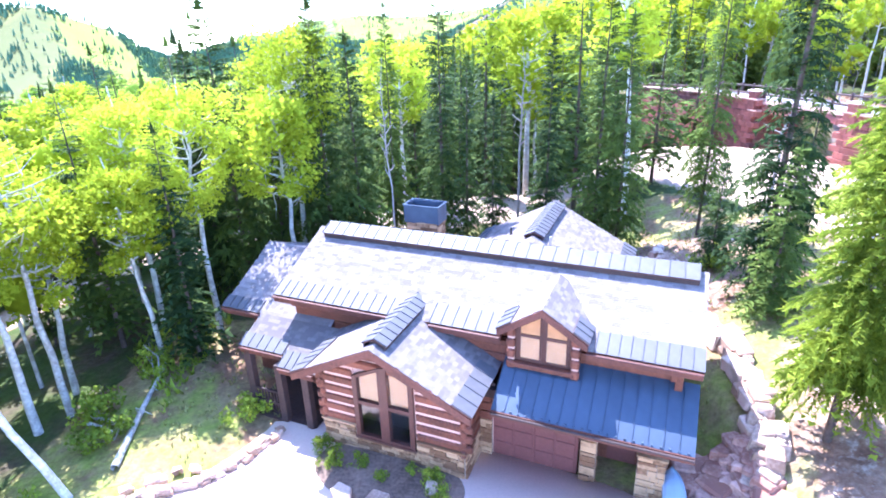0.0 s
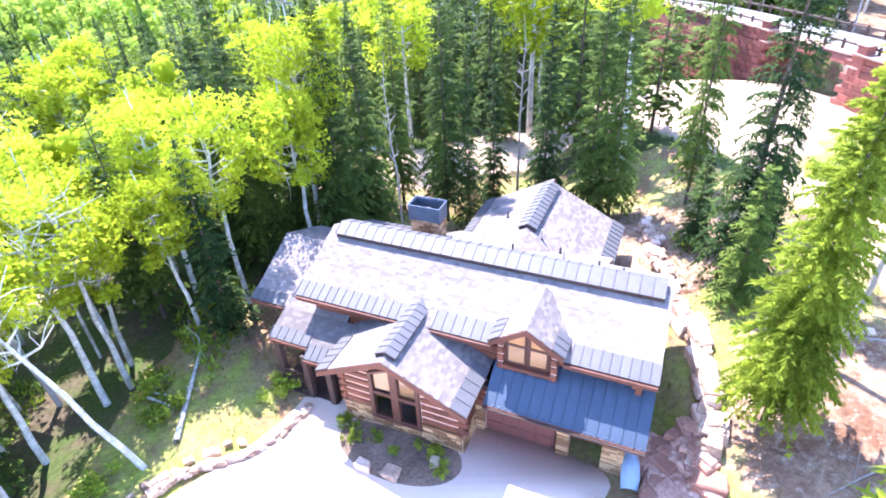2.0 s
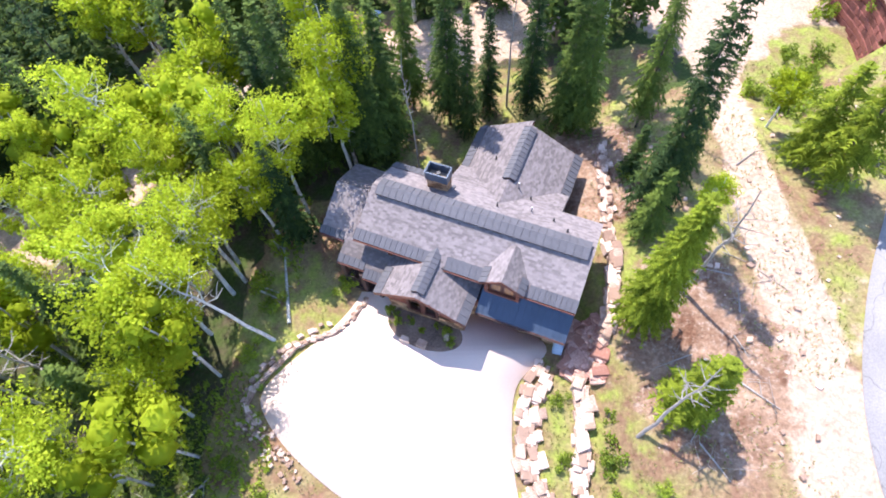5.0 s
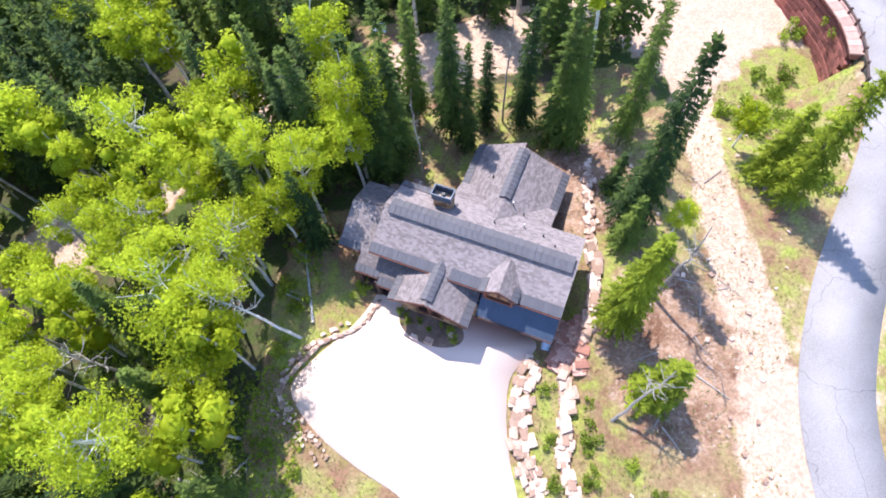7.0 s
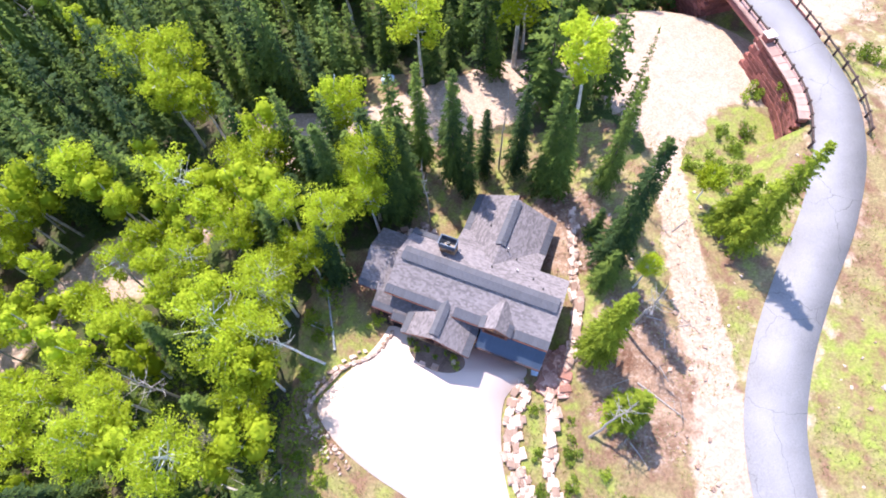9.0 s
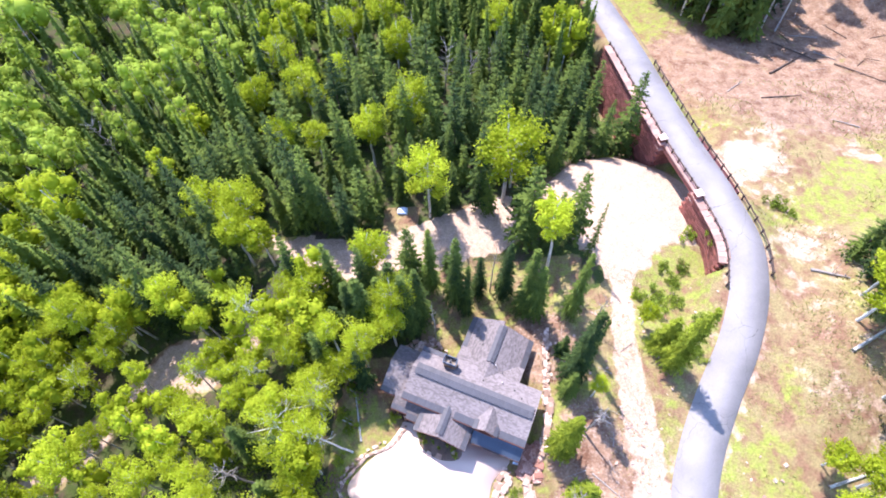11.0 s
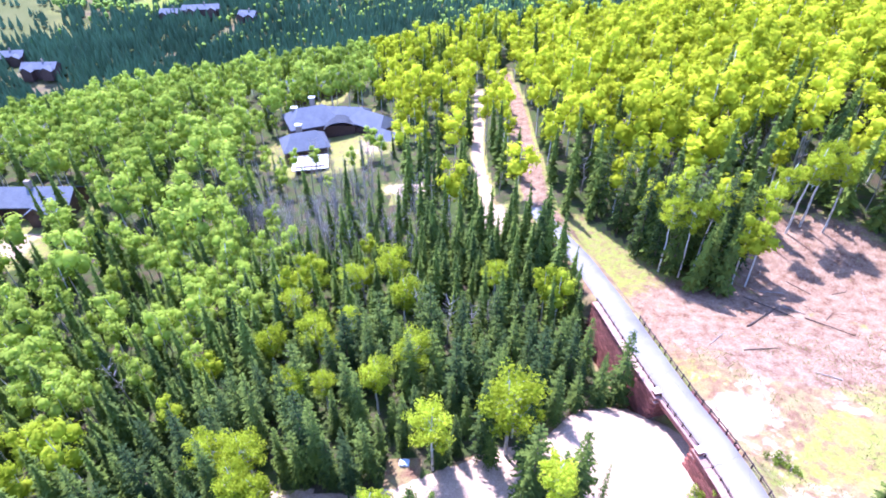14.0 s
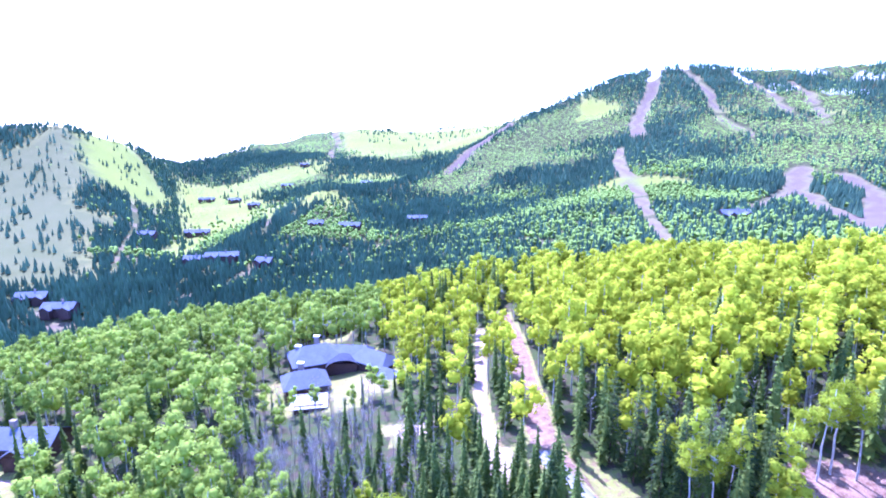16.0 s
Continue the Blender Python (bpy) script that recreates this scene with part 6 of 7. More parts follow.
# grey leafless aspens in the hollow
r_ = np.random.RandomState(33)
TWIGGY = []
for i in range(5):
    q = np.random.RandomState(170 + i)
    lines = [tube([(0, 0, 0), (*q.normal(0, 0.2, 2), 6), (*q.normal(0, 0.5, 2), 12)], [0.15, 0.11, 0.03], 4)]
    for _ in range(26):
        z0, a = q.uniform(4, 11.2), q.rand() * 6.283
        l_ = q.uniform(0.8, 2.0)
        lines.append(tube([(0, 0, z0), (l_ * np.cos(a), l_ * np.sin(a), z0 + l_ * q.uniform(0.5, 1.1))], [0.05, 0.015], 3))
    TWIGGY.append((12, *join(lines)))
grey = np.column_stack([r_.normal(-40, 17, 230), r_.normal(118, 18, 230)])
grey = np.concatenate([grey, np.column_stack([r_.uniform(-60, 60, 70), r_.uniform(60, 130, 70)]), np.column_stack([r_.normal(75, 18, 90), r_.normal(118, 10, 90)])])
grey = grey[~blocked(grey[:, 0], grey[:, 1])]
forest("leafless_aspens", TWIGGY, grey, r_.uniform(7, 14, len(grey)), 34, GREYTWIG, "grey leafless aspens among the green", 0.06)

# woods of the far mountain, thinned on meadows, scrub and runs
r_ = np.random.RandomState(15)
n = 120000
b, rr = np.radians(r_.uniform(-46, 44, n)), 450 + 2250 * r_.rand(n) ** 0.9
x, y = rr * np.sin(b), rr * np.cos(b)
ok = (r_.rand(n) > 0.95 * on_meadow(x, y)) & (on_run(x, y) < 0.3) & (r_.rand(n) > 0.93 * on_sage(x, y)) & (rr < np.interp(np.degrees(b), *BACK_R) + 40)
ok &= ~((np.degrees(b) > 8) & (rr > np.interp(np.degrees(b), *FLANK_R) + 25))
x, y, rr, b = x[ok], y[ok], rr[ok], np.degrees(b[ok])
v = rough(x, y, 120) + 0.6 * rough(x, y, 45) + r_.normal(0, 0.24, len(x))
decid = (v > -0.04) & ~((rr < 820) & (r_.rand(len(x)) < np.interp(b, [-4, 12], [0.82, 0.35]))) & ~((b < -26) & (rr > 850) & (r_.rand(len(x)) < 0.9))
decid &= ~((np.abs(rr - np.interp(b, *FLANK_R)) < 70) & (b < 15))
size = r_.uniform(8, 15, len(x)) * (1 + (rr - 480) / 4500)


def cone(sides):
    k = np.arange(sides)
    a = k * 6.283 / sides
    ring = np.column_stack([1.75 * np.cos(a) * (1 + 0.35 * (k % 2)), 1.75 * np.sin(a), 0.8 + 0.5 * (k % 2)])
    return [(10, np.concatenate([ring, [(0, 0, 10.0)]]), np.column_stack([k, (k + 1) % sides, np.full(sides, sides)]))]


blob_v = np.array([(0.2, 0.1, 9.5), (2.0, 0, 7.6), (0.6, 2.1, 7.9), (-1.9, 0.9, 7.4), (-1.1, -1.9, 8.0), (1.2, -1.7, 7.3), (2.3, 0.4, 4.2), (-0.4, 2.2, 4.5), (-2.1, -0.6, 4.0), (0.3, -2.3, 4.4)])
blob = [(10, blob_v, np.array([(0, i, i % 5 + 1) for i in range(1, 6)] + [(5, 9, 1), (4, 9, 5), (9, 6, 1), (4, 8, 9), (3, 8, 4)]))]
leafy = [(10, blob_v[:6], blob[0][2][:5])]
P = np.column_stack([x, y])
for near_, low_, high_ in ((True, 0, 1150), (False, 1150, 9999)):
    w = (rr >= low_) & (rr < high_)
    forest("mountain_conifers", cone(5 if near_ else 4), P[w & ~decid], size[w & ~decid], 16, FARFIR, "dark conifer woods on the far mountain")
    forest("mountain_aspens", blob if near_ else leafy, P[w & decid], size[w & decid] * 0.75, 17, FARLEAF, "green aspen woods on the far mountain")


# ---- drive, beds, boulders ----
PAD = lambda y: -0.045 * float(soft(9 - y, 2))
LEFT_X = ([-60, -25, -8, 0, 2.0, 3.5, 5.1, 6.3, 7.7, 8.9, 9.6, 10.6, 11.8, 13.1, 14.6, 16.2], [-3.5, -3.0, -1.4, -2.0, -3.5, -6.3, -8.6, -10.0, -11.2, -11.9, -11.7, -10.9, -9.7, -8.2, -6.9, -6.0])
RIGHT_X = ([-60, -25, -8, 0, 2.1, 4.4, 6.7, 9.0, 10.4, 11.2, 12.5, 14.8, 16.2], [2.0, 3.0, 4.6, 4.5, 4.1, 3.65, 3.55, 3.7, 4.2, 5.4, 6.4, 1.5, -4.0])


def build_drive():
    ys = np.concatenate([np.arange(-60, 0, 3.0), np.arange(0, 16.21, 0.3)])
    lo, hi = np.interp(ys, *LEFT_X), np.interp(ys, *RIGHT_X)
    for v in (lo, hi):
        v[20:] = np.convolve(np.pad(v[20:], 2, "edge"), np.ones(5) / 5, "valid")
    z = np.array([PAD(y) for y in ys]) + 0.02
    far_z = ground(np.zeros(len(ys)), ys) + 0.05
    z = np.where(ys < 0, far_z, z)
    cols = [(lo, z - 0.15), (lo, z), (lo * 0.5 + hi * 0.5, z), (hi, z), (hi, z - 0.15)]
    V = np.stack([np.column_stack([x, ys, zz]) for x, zz in cols], 1)
    i = np.arange(V.shape[0] * 5).reshape(-1, 5)
    f = np.concatenate([np.stack([i[:-1, a], i[:-1, a + 1], i[1:, a + 1], i[1:, a]], -1) for a in range(4)])
    tagged(new("driveway", mesh_of("driveway", V.reshape(-1, 3), f, CONCRETE)), "broad pale concrete driveway before the garage", "driveway", kind="structure")


build_drive()


def build_bed():
    """Half-round planting bed in front of the gable."""
    bm = bmesh.new()
    mid = bm.verts.new((-1.9, 13.3, 0.16))
    rings = []
    for r, z in ((0.5, 0.14), (0.85, 0.10), (1.0, 0.035), (1.02, -0.05)):
        ring = []
        for k in range(40):
            a = 2 * math.pi * k / 40
            u, v = 2.55 * math.cos(a), 1.35 * math.sin(a)
            p = Vector((-1.75, 13.55)) + Vector((u * 0.932 + v * 0.363, -u * 0.363 + v * 0.932)) * r
            ring.append(bm.verts.new((p.x, p.y, z + (0.03 * noise.noise(Vector((p.x * 2, p.y * 2, 0))) if r < 1 else 0))))
        rings.append(ring)
    for k in range(40):
        j = (k + 1) % 40
        bm.faces.new((mid, rings[0][k], rings[0][j]))
        for a, b in zip(rings, rings[1:]):
            bm.faces.new((a[k], b[k], b[j], a[j]))
    tagged(part("planting_bed", bm, BEDSOIL), "half-round bed of dark soil before the gable", "flower bed", kind="structure")


build_bed()
ROCKS = []
for s in range(10):
    me = bpy.data.meshes.new("boulder")
    bm = block_stone(200 + s, (1.12, 0.9, 0.72))
    bm.to_mesh(me)
    bm.free()
    me.materials.append(BOULDER)
    ROCKS.append(me)
RED_ROCKS = []
for me in ROCKS:
    me = me.copy()
    me.materials[0] = REDBOULDER
    RED_ROCKS.append(me)
BRNG = np.random.RandomState(31)


def rock(x, y, size, parent=None, lift=0.0, name="boulder", stock=None, heading=None):
    z = gz(x, y) + lift + size * 0.12
    m = pose(x, y, z, BRNG.uniform(-9, 9), BRNG.uniform(-9, 9), BRNG.uniform(0, 360) if heading is None else heading + BRNG.uniform(-16, 16)) @ Matrix.Diagonal((size, size * BRNG.uniform(0.75, 1.1), size * BRNG.uniform(0.8, 1.25), 1))
    return part(name, (stock or ROCKS)[BRNG.randint(len(ROCKS))], None, parent, "", m)


def boulder_row(label, points, step_, size, across=0.25, layers=1):
    """Boulders set close along a line, as a dry wall or edging."""
    wall_ = thing("boulder_wall", Matrix(), label, "stone wall", kind="structure")
    line = dense([(x, y, 0) for x, y in points], 400)
    d = np.concatenate([[0], np.cumsum(np.linalg.norm(np.diff(line[:, :2], axis=0), axis=1))])
    for layer in range(layers):
        s = 0.0
        while s < d[-1]:
            k = size * BRNG.uniform(0.7, 1.35)
            x, y = np.interp(s, d, line[:, 0]), np.interp(s, d, line[:, 1])
            x2, y2 = np.interp(s + 0.3, d, line[:, 0]), np.interp(s + 0.3, d, line[:, 1])
            k *= 0.62 if y > 19 and x > 8 else 1.0
            rock(x + BRNG.normal(0, across), y + BRNG.normal(0, across), k, wall_, lift=layer * size * 0.35, heading=math.degrees(math.atan2(y2 - y, x2 - x)))
            s += step_ * k / size
    return wall_


boulder_row("sandstone boulder wall holding the bank beside the house", [(10.8, 27), (10.5, 23), (10.4, 20.3), (10.3, 16.9), (9.9, 14.5), (9.2, 12.5), (8.0, 10.5), (7.7, 8.4), (7.5, 6.0), (7.3, 4.0), (7.6, 2.1), (7.9, -3)], 0.22, 0.58, 0.18, 2)
boulder_row("pale sandstone boulders edging the driveway", [(5.4, 11.0), (4.5, 9.2), (4.2, 7.5), (4.25, 5.5), (4.6, 3.6), (5.0, 2.1), (5.5, -3)], 0.14, 0.48, 0.26, 1)
boulder_row("pale sandstone boulders edging the driveway", [(5.9, 10.4), (5.1, 8.8), (4.9, 7.0), (5.0, 5.0), (5.4, 3.2), (6.0, -3)], 0.15, 0.48, 0.26, 1)
boulder_row("low stone edging along the driveway", [(-5.7, 15.6), (-6.7, 14.2), (-7.5, 13.4), (-8.8, 12.9), (-9.8, 12.4), (-11.1, 11.0), (-12.2, 9.6), (-12.5, 8.7), (-12.1, 7.6)], 0.24, 0.27, 0.05, 2)
boulder_row("low stone edging along the driveway", [(-7.9, 13.9), (-9.2, 13.3), (-10.3, 12.5), (-11.6, 11.2), (-12.7, 9.7), (-12.9, 8.4)], 0.36, 0.3, 0.12, 1)
slope = thing("boulder_wall", Matrix(), "large reddish boulders stacked on the bank", "stone wall", kind="structure")
for _ in range(120):
    t = BRNG.rand()
    rock(6.9 + 2.2 * BRNG.rand() + 0.4 * t, 10.3 + 3.4 * t, BRNG.uniform(0.55, 0.95), slope, lift=0.05, stock=RED_ROCKS)
rubble = thing("rubble", Matrix(), "scattered broken stones beside the driveway", "stones", kind="structure")
for _ in range(110):
    t = BRNG.rand() ** 1.3
    x, y = -12.6 + 3.6 * t, 7.9 - 3.4 * t
    rock(x + BRNG.normal(0, 0.35), y + BRNG.normal(0, 0.35), BRNG.uniform(0.10, 0.26), rubble, 0, "stone")
for x, y, s in ((-3.0, 12.75, 0.55), (-1.9, 12.5, 0.6), (-0.3, 12.9, 0.4)):
    tagged(rock(x, y, s, None, 0.06), "pale flat boulder lying in the planting bed", "boulder")
field = thing("stones", Matrix(), "loose stones lying on the dry slope", "stones", kind="structure")
for _ in range(150):
    x, y = BRNG.uniform(11, 34), BRNG.uniform(-2, 34)
    if abs(float(along(x, y, ROADLINE)[0])) > 3.2:
        rock(x, y, BRNG.uniform(0.1, 0.35), field, 0, "stone")
pile = thing("stone_pile", Matrix(), "heap of pale cut stones behind the house", "stones")
for _ in range(40):
    rock(-3.9 + BRNG.normal(0, 0.9), 25.3 + BRNG.normal(0, 0.5), BRNG.uniform(0.3, 0.65), pile, BRNG.rand() * 0.25, "stone")

# white cover leaning by the porch, with a rounded back
bm = bmesh.new()
rows_ = []
for i in range(9):
    t = i / 8
    row = []
    for j in range(9):
        a = math.pi * j / 8
        w = 0.33 * math.sin(math.pi * min(1, 0.25 + 0.75 * t)) ** 0.4
        row.append(bm.verts.new((w * math.cos(a), -0.75 + 1.5 * t, 0.22 * math.sin(a) + 0.25 * math.sin(math.pi * t))))
    rows_.append(row)
for a, b in zip(rows_, rows_[1:]):
    for j in range(8):
        bm.faces.new((a[j], a[j + 1], b[j + 1], b[j]))
bmesh.ops.solidify(bm, geom=bm.faces[:], thickness=0.03)
tagged(part("boat_hull", bm, BOAT, None, "", HOUSE @ pose(5.75, 1.05, 0.35, 18, 0, 8)), "small white upturned hull beside the porch pier", "boat")
# white tarpaulin in the woods
bm = lump(77, (2.0, 1.5, 0.8), 3, 0.2)
tagged(part("tarpaulin", bm, BOAT, None, "", pose(-8.0, 46.7, gz(-8, 46.7) + 0.25)), "white tarpaulin heaped over something at the track", "tarpaulin")

# ---- road wall, passage and railings ----
WAY = np.gradient(ROADLINE[:, :2], axis=0)
WAY /= np.linalg.norm(WAY, axis=1)[:, None]


def beside(y, off):
    """A place beside the road at a given y: x, y, road height and heading."""
    k = int(np.abs(ROADLINE[:, 1] - y).argmin())
    f = np.interp(y, ROADLINE[:, 1], np.arange(len(ROADLINE)))
    x, z = np.interp(f, np.arange(len(ROADLINE)), ROADLINE[:, 0]), np.interp(f, np.arange(len(ROADLINE)), ROADLINE[:, 2])
    w = WAY[k]
    return x + w[1] * off, y - w[0] * off, z, math.degrees(math.atan2(w[1], w[0]))


BLOCK = box(-0.49, 0.49, -0.30, 0.30, 0.012, 0.488, 0.03)
BLOCK_ME = bpy.data.meshes.new("block")
BLOCK.to_mesh(BLOCK_ME)
BLOCK.free()
BLOCK_ME.materials.append(REDSTONE)
CAP_ME = bpy.data.meshes.new("cap_stone")
bm = box(-0.50, 0.50, -0.55, 0.55, 0, 0.16, 0.03)
bm.to_mesh(CAP_ME)
bm.free()
CAP_ME.materials.append(CAPSTONE)


def block_wall(label, stations, top):
    """Courses of rough red blocks under a row of caps; stations: x, y, heading, foot height."""
    w = thing("retaining_wall", Matrix(), label, "retaining wall", kind="structure")
    for n_, (x, y, heading, foot) in enumerate(stations):
        zt = top(x, y)
        part("cap_stone", CAP_ME, None, w, "", pose(x, y, zt - 0.02, 0, 0, heading))
        z, c = zt - 0.5, 0
        while z > foot - 0.5:
            sh = 0.5 * (c % 2)
            a = math.radians(heading)
            batter = 0.03 * c
            part("block", BLOCK_ME, None, w, "", pose(x + sh * math.cos(a) - batter * math.sin(a) * -1 * -1, y + sh * math.sin(a) + batter * math.cos(a), z, BRNG.uniform(-1.5, 1.5), 0, heading + BRNG.uniform(-2, 2)))
            z -= 0.5
            c += 1
    return w


def west_run(y0, y1):
    got, y = [], y0
    while y <= y1:
        x, yy, z, hd = beside(y, -3.15)
        got.append((x, yy, hd, gz(x - 1.2, yy)))
        y += abs(math.sin(math.radians(hd))) * 1.0
    return got


TOP = lambda x, y: float(np.interp(y, ROADLINE[:, 1], ROADLINE[:, 2])) + 0.15
block_wall("dark red stone block wall holding up the road", west_run(WALL_A, GAP_A), TOP)
block_wall("dark red stone block wall holding up the road", west_run(GAP_B, WALL_B), TOP)
for yg, turn in ((GAP_A, 1), (GAP_B, -1)):
    got = []
    for k in range(7):
        x, y, z, hd = beside(yg, -3.1 + k)
        got.append((x, y, hd - 90, 0.8))
    block_wall("red stone abutment of the passage under the road", got, lambda x, y: 4.75)
deck = [beside(y, 0) for y in np.linspace(GAP_A - 0.8, GAP_B + 0.8, 14)]
line = np.array([(x, y, z - 0.20) for x, y, z, _ in deck])
ribbon("bridge_deck", line, 2.9, 0.0, REDSTONE, "thick bridge deck over the passage", "bridge", thick=0.75)
for off in (-3.1,):
    for y in (GAP_A - 0.3, GAP_B + 0.3):
        x, yy, z, hd = beside(y, off)
        p = thing("stone_pillar", pose(x, yy, z, 0, 0, hd), "stone pillar with a pale cap at the bridge end", "pillar", "pillars of the bridge")
        part("shaft", box(-0.45, 0.45, -0.45, 0.45, -1.5, 0.9, 0.04), REDSTONE, p)
        part("cap", box(-0.55, 0.55, -0.55, 0.55, 0.9, 1.05, 0.04), CONCRETE, p, "pale concrete cap")
shoulder = dense([beside(y, -2.55)[:3] for y in np.linspace(35, 75, 30)], 60)
ribbon("shoulder", shoulder, 0.42, 0.10, CAPSTONE, "pinkish gravel strip between road and wall", "pavement", thick=0.3)


def railing(off, y0, y1, label):
    """Timber posts with one rail."""
    r = thing("guard_rail", Matrix(), label, "guard rail")
    post = bpy.data.meshes.new("post")
    bm = rod((0, 0, -0.5), (0, 0, 0.85), 0.13, 0.12, 7)
    bm.to_mesh(post)
    bm.free()
    post.materials.append(RAILWOOD)
    last, y = None, y0
    while y < y1:
        x, yy, z, hd = beside(y, off)
        z = max(z, gz(x, yy)) if off > 0 else z
        part("post", post, None, r, "", pose(x, yy, z))
        if last:
            part("rail", rod((last[0], last[1], last[2] + 0.62), (x, yy, z + 0.62), 0.10, 0.10, 6), RAILWOOD, r)
        last = (x, yy, z)
        y += 1.7 * abs(math.sin(math.radians(hd)))
    return r


railing(-2.65, 31.0, 76.5, "dark timber guard rail along the road wall")
railing(2.55, 33.5, 70, "dark timber guard rail on the road's open side")


# ---- fallen trunks ----
def fallen(a, b, r, mat=DEADWOOD, label="bleached fallen tree trunk on the ground", twigs=5):
    za, zb = gz(*a) + r * 0.8, gz(*b) + r * 0.8
    A, B = np.array([*a, za]), np.array([*b, zb])
    rng_ = np.random.RandomState(int(abs(a[0] * 31 + b[1] * 17)))
    mid = (A + B) / 2 + [0, 0, 0.05]
    pieces = [tube([A, mid, B], [r, r * 0.75, r * 0.35], 7)]
    for k in range(twigs):
        t = rng_.uniform(0.4, 0.95)
        p = A + (B - A) * t
        pieces.append(tube([p, p + rng_.normal(0, 0.35, 3) + [0, 0, 0.25], p + rng_.normal(0, 0.7, 3) + [0, 0, 0.3]], [r * 0.35, r * 0.2, 0.01], 4))
    return tagged(new("fallen_trunk", mesh_of("fallen_trunk", *join(pieces), mat)), label, "log", "fallen trunks")


# ---- logs on the ground ----
fallen((-10.7, 13.9), (-12.1, 20.3), 0.13, BARK)
fallen((-13.4, 16.8), (-11.8, 16.2), 0.08, BARK, twigs=1)
fallen((-13.2, 16.4), (-11.9, 15.8), 0.08, BARK, twigs=1)
fallen((53.8, 77.0), (62.7, 83.6), 0.2, FIRBARK)
fallen((49.3, 69.1), (56.4, 70.2), 0.12, FIRBARK)
fallen((42.8, 22.8), (50.4, 26.9), 0.22, BARK)
fallen((43, 34), (47, 32.6), 0.2)
fallen((37.6, 9.4), (44.9, 11.6), 0.18, BARK)
fallen((39.4, 7.6), (47.0, 9.4), 0.16, BARK)
fallen((-19, 3.0), (-13.5, 1.5), 0.12)
fallen((-17, 1.0), (-14.0, 4.5), 0.10)
fallen((14.2, 10.5), (17.4, 7.6), 0.09)
fallen((66, 80), (72, 74), 0.12, FIRBARK)
fallen((58, 88), (64, 80), 0.12, FIRBARK)

r_ = np.random.RandomState(61)
for k in range(16):
    x, y, a, l_ = r_.normal(68, 9), r_.normal(80, 9), r_.uniform(0, 6.28), r_.uniform(2, 6)
    fallen((x, y), (x + l_ * math.cos(a), y + l_ * math.sin(a)), r_.uniform(0.05, 0.12), FIRBARK if k % 2 else DEADWOOD, twigs=3)
for k in range(14):
    x, y, a, l_ = r_.uniform(11.5, 19), r_.uniform(3, 26), r_.uniform(0, 6.28), r_.uniform(0.8, 2.4)
    fallen((x, y), (x + l_ * math.cos(a), y + l_ * math.sin(a)), r_.uniform(0.025, 0.06), DEADWOOD, "dry broken branch lying on the slope", twigs=4)


# ---- other houses on the slopes ----
SLATE = material("blue_slate", (0.12, 0.135, 0.175), 0.85, grain=2, spread=0.2, big=0.3, random_=0.2, spec=0.2)
DARKLOG = material("dark_siding", (0.08, 0.045, 0.04), 0.7, grain=2, spread=0.3)
PALE = material("pale_roof", (0.62, 0.62, 0.66), 0.5, grain=2, spread=0.1)


def gabled(parent, x, y, turn, w, d, h, rise, roof=SLATE, hip=0.0, base=-3.0):
    """One wing: walls with windows under a two-sided roof, hipped at the ends if asked."""
    at = pose(x, y, 0, 0, 0, turn)
    body = part("wall", box(-w / 2, w / 2, -d / 2, d / 2, base, h), DARKLOG, parent, "", at)
    o = 0.9
    for s in (-1, 1):
        p = [(-w / 2 - o, s * (d / 2 + o), h - 0.3), (w / 2 + o, s * (d / 2 + o), h - 0.3), (w / 2 + o - hip, 0, h + rise), (-w / 2 - o + hip, 0, h + rise)]
        part("roof", prism(p if s < 0 else p[::-1], (0, 0, -0.3)), roof, parent, "", at)
    for s in (-1, 1):
        e = s * (w / 2 + (o if hip else -0.1))
        q = [(e, -d / 2 - (o if hip else 0), h - 0.3), (e, d / 2 + (o if hip else 0), h - 0.3), (e - s * hip, 0, h + rise - 0.05)]
        part("roof" if hip else "gable", prism(q, (0, 0, -0.25) if hip else (-s * 0.2, 0, 0)), roof if hip else DARKLOG, parent, "", at)
    n_ = max(2, int(w / 3.2))
    for i in range(n_):
        u = -w / 2 + w * (i + 0.5) / n_
        win = part("window", box(u - 0.75, u + 0.75, -d / 2 - 0.08, -d / 2 + 0.05, h - 2.5, h - 0.9), FRAME, body)
        # opaque pane; the darkness of the room behind is its colour
        part("pane", box(u - 0.62, u + 0.62, -d / 2 - 0.11, -d / 2 - 0.085, h - 2.37, h - 1.03), ROOMDARK, win)
    return body


def stack(parent, x, y, top):
    c = part("chimney", box(x - 0.9, x + 0.9, y - 0.7, y + 0.7, 0, top), MORTAR, parent, "tan stone chimney")
    part("cap", box(x - 1.2, x + 1.2, y - 1.0, y + 1.0, top, top + 0.35, 0.05), PALE, c)


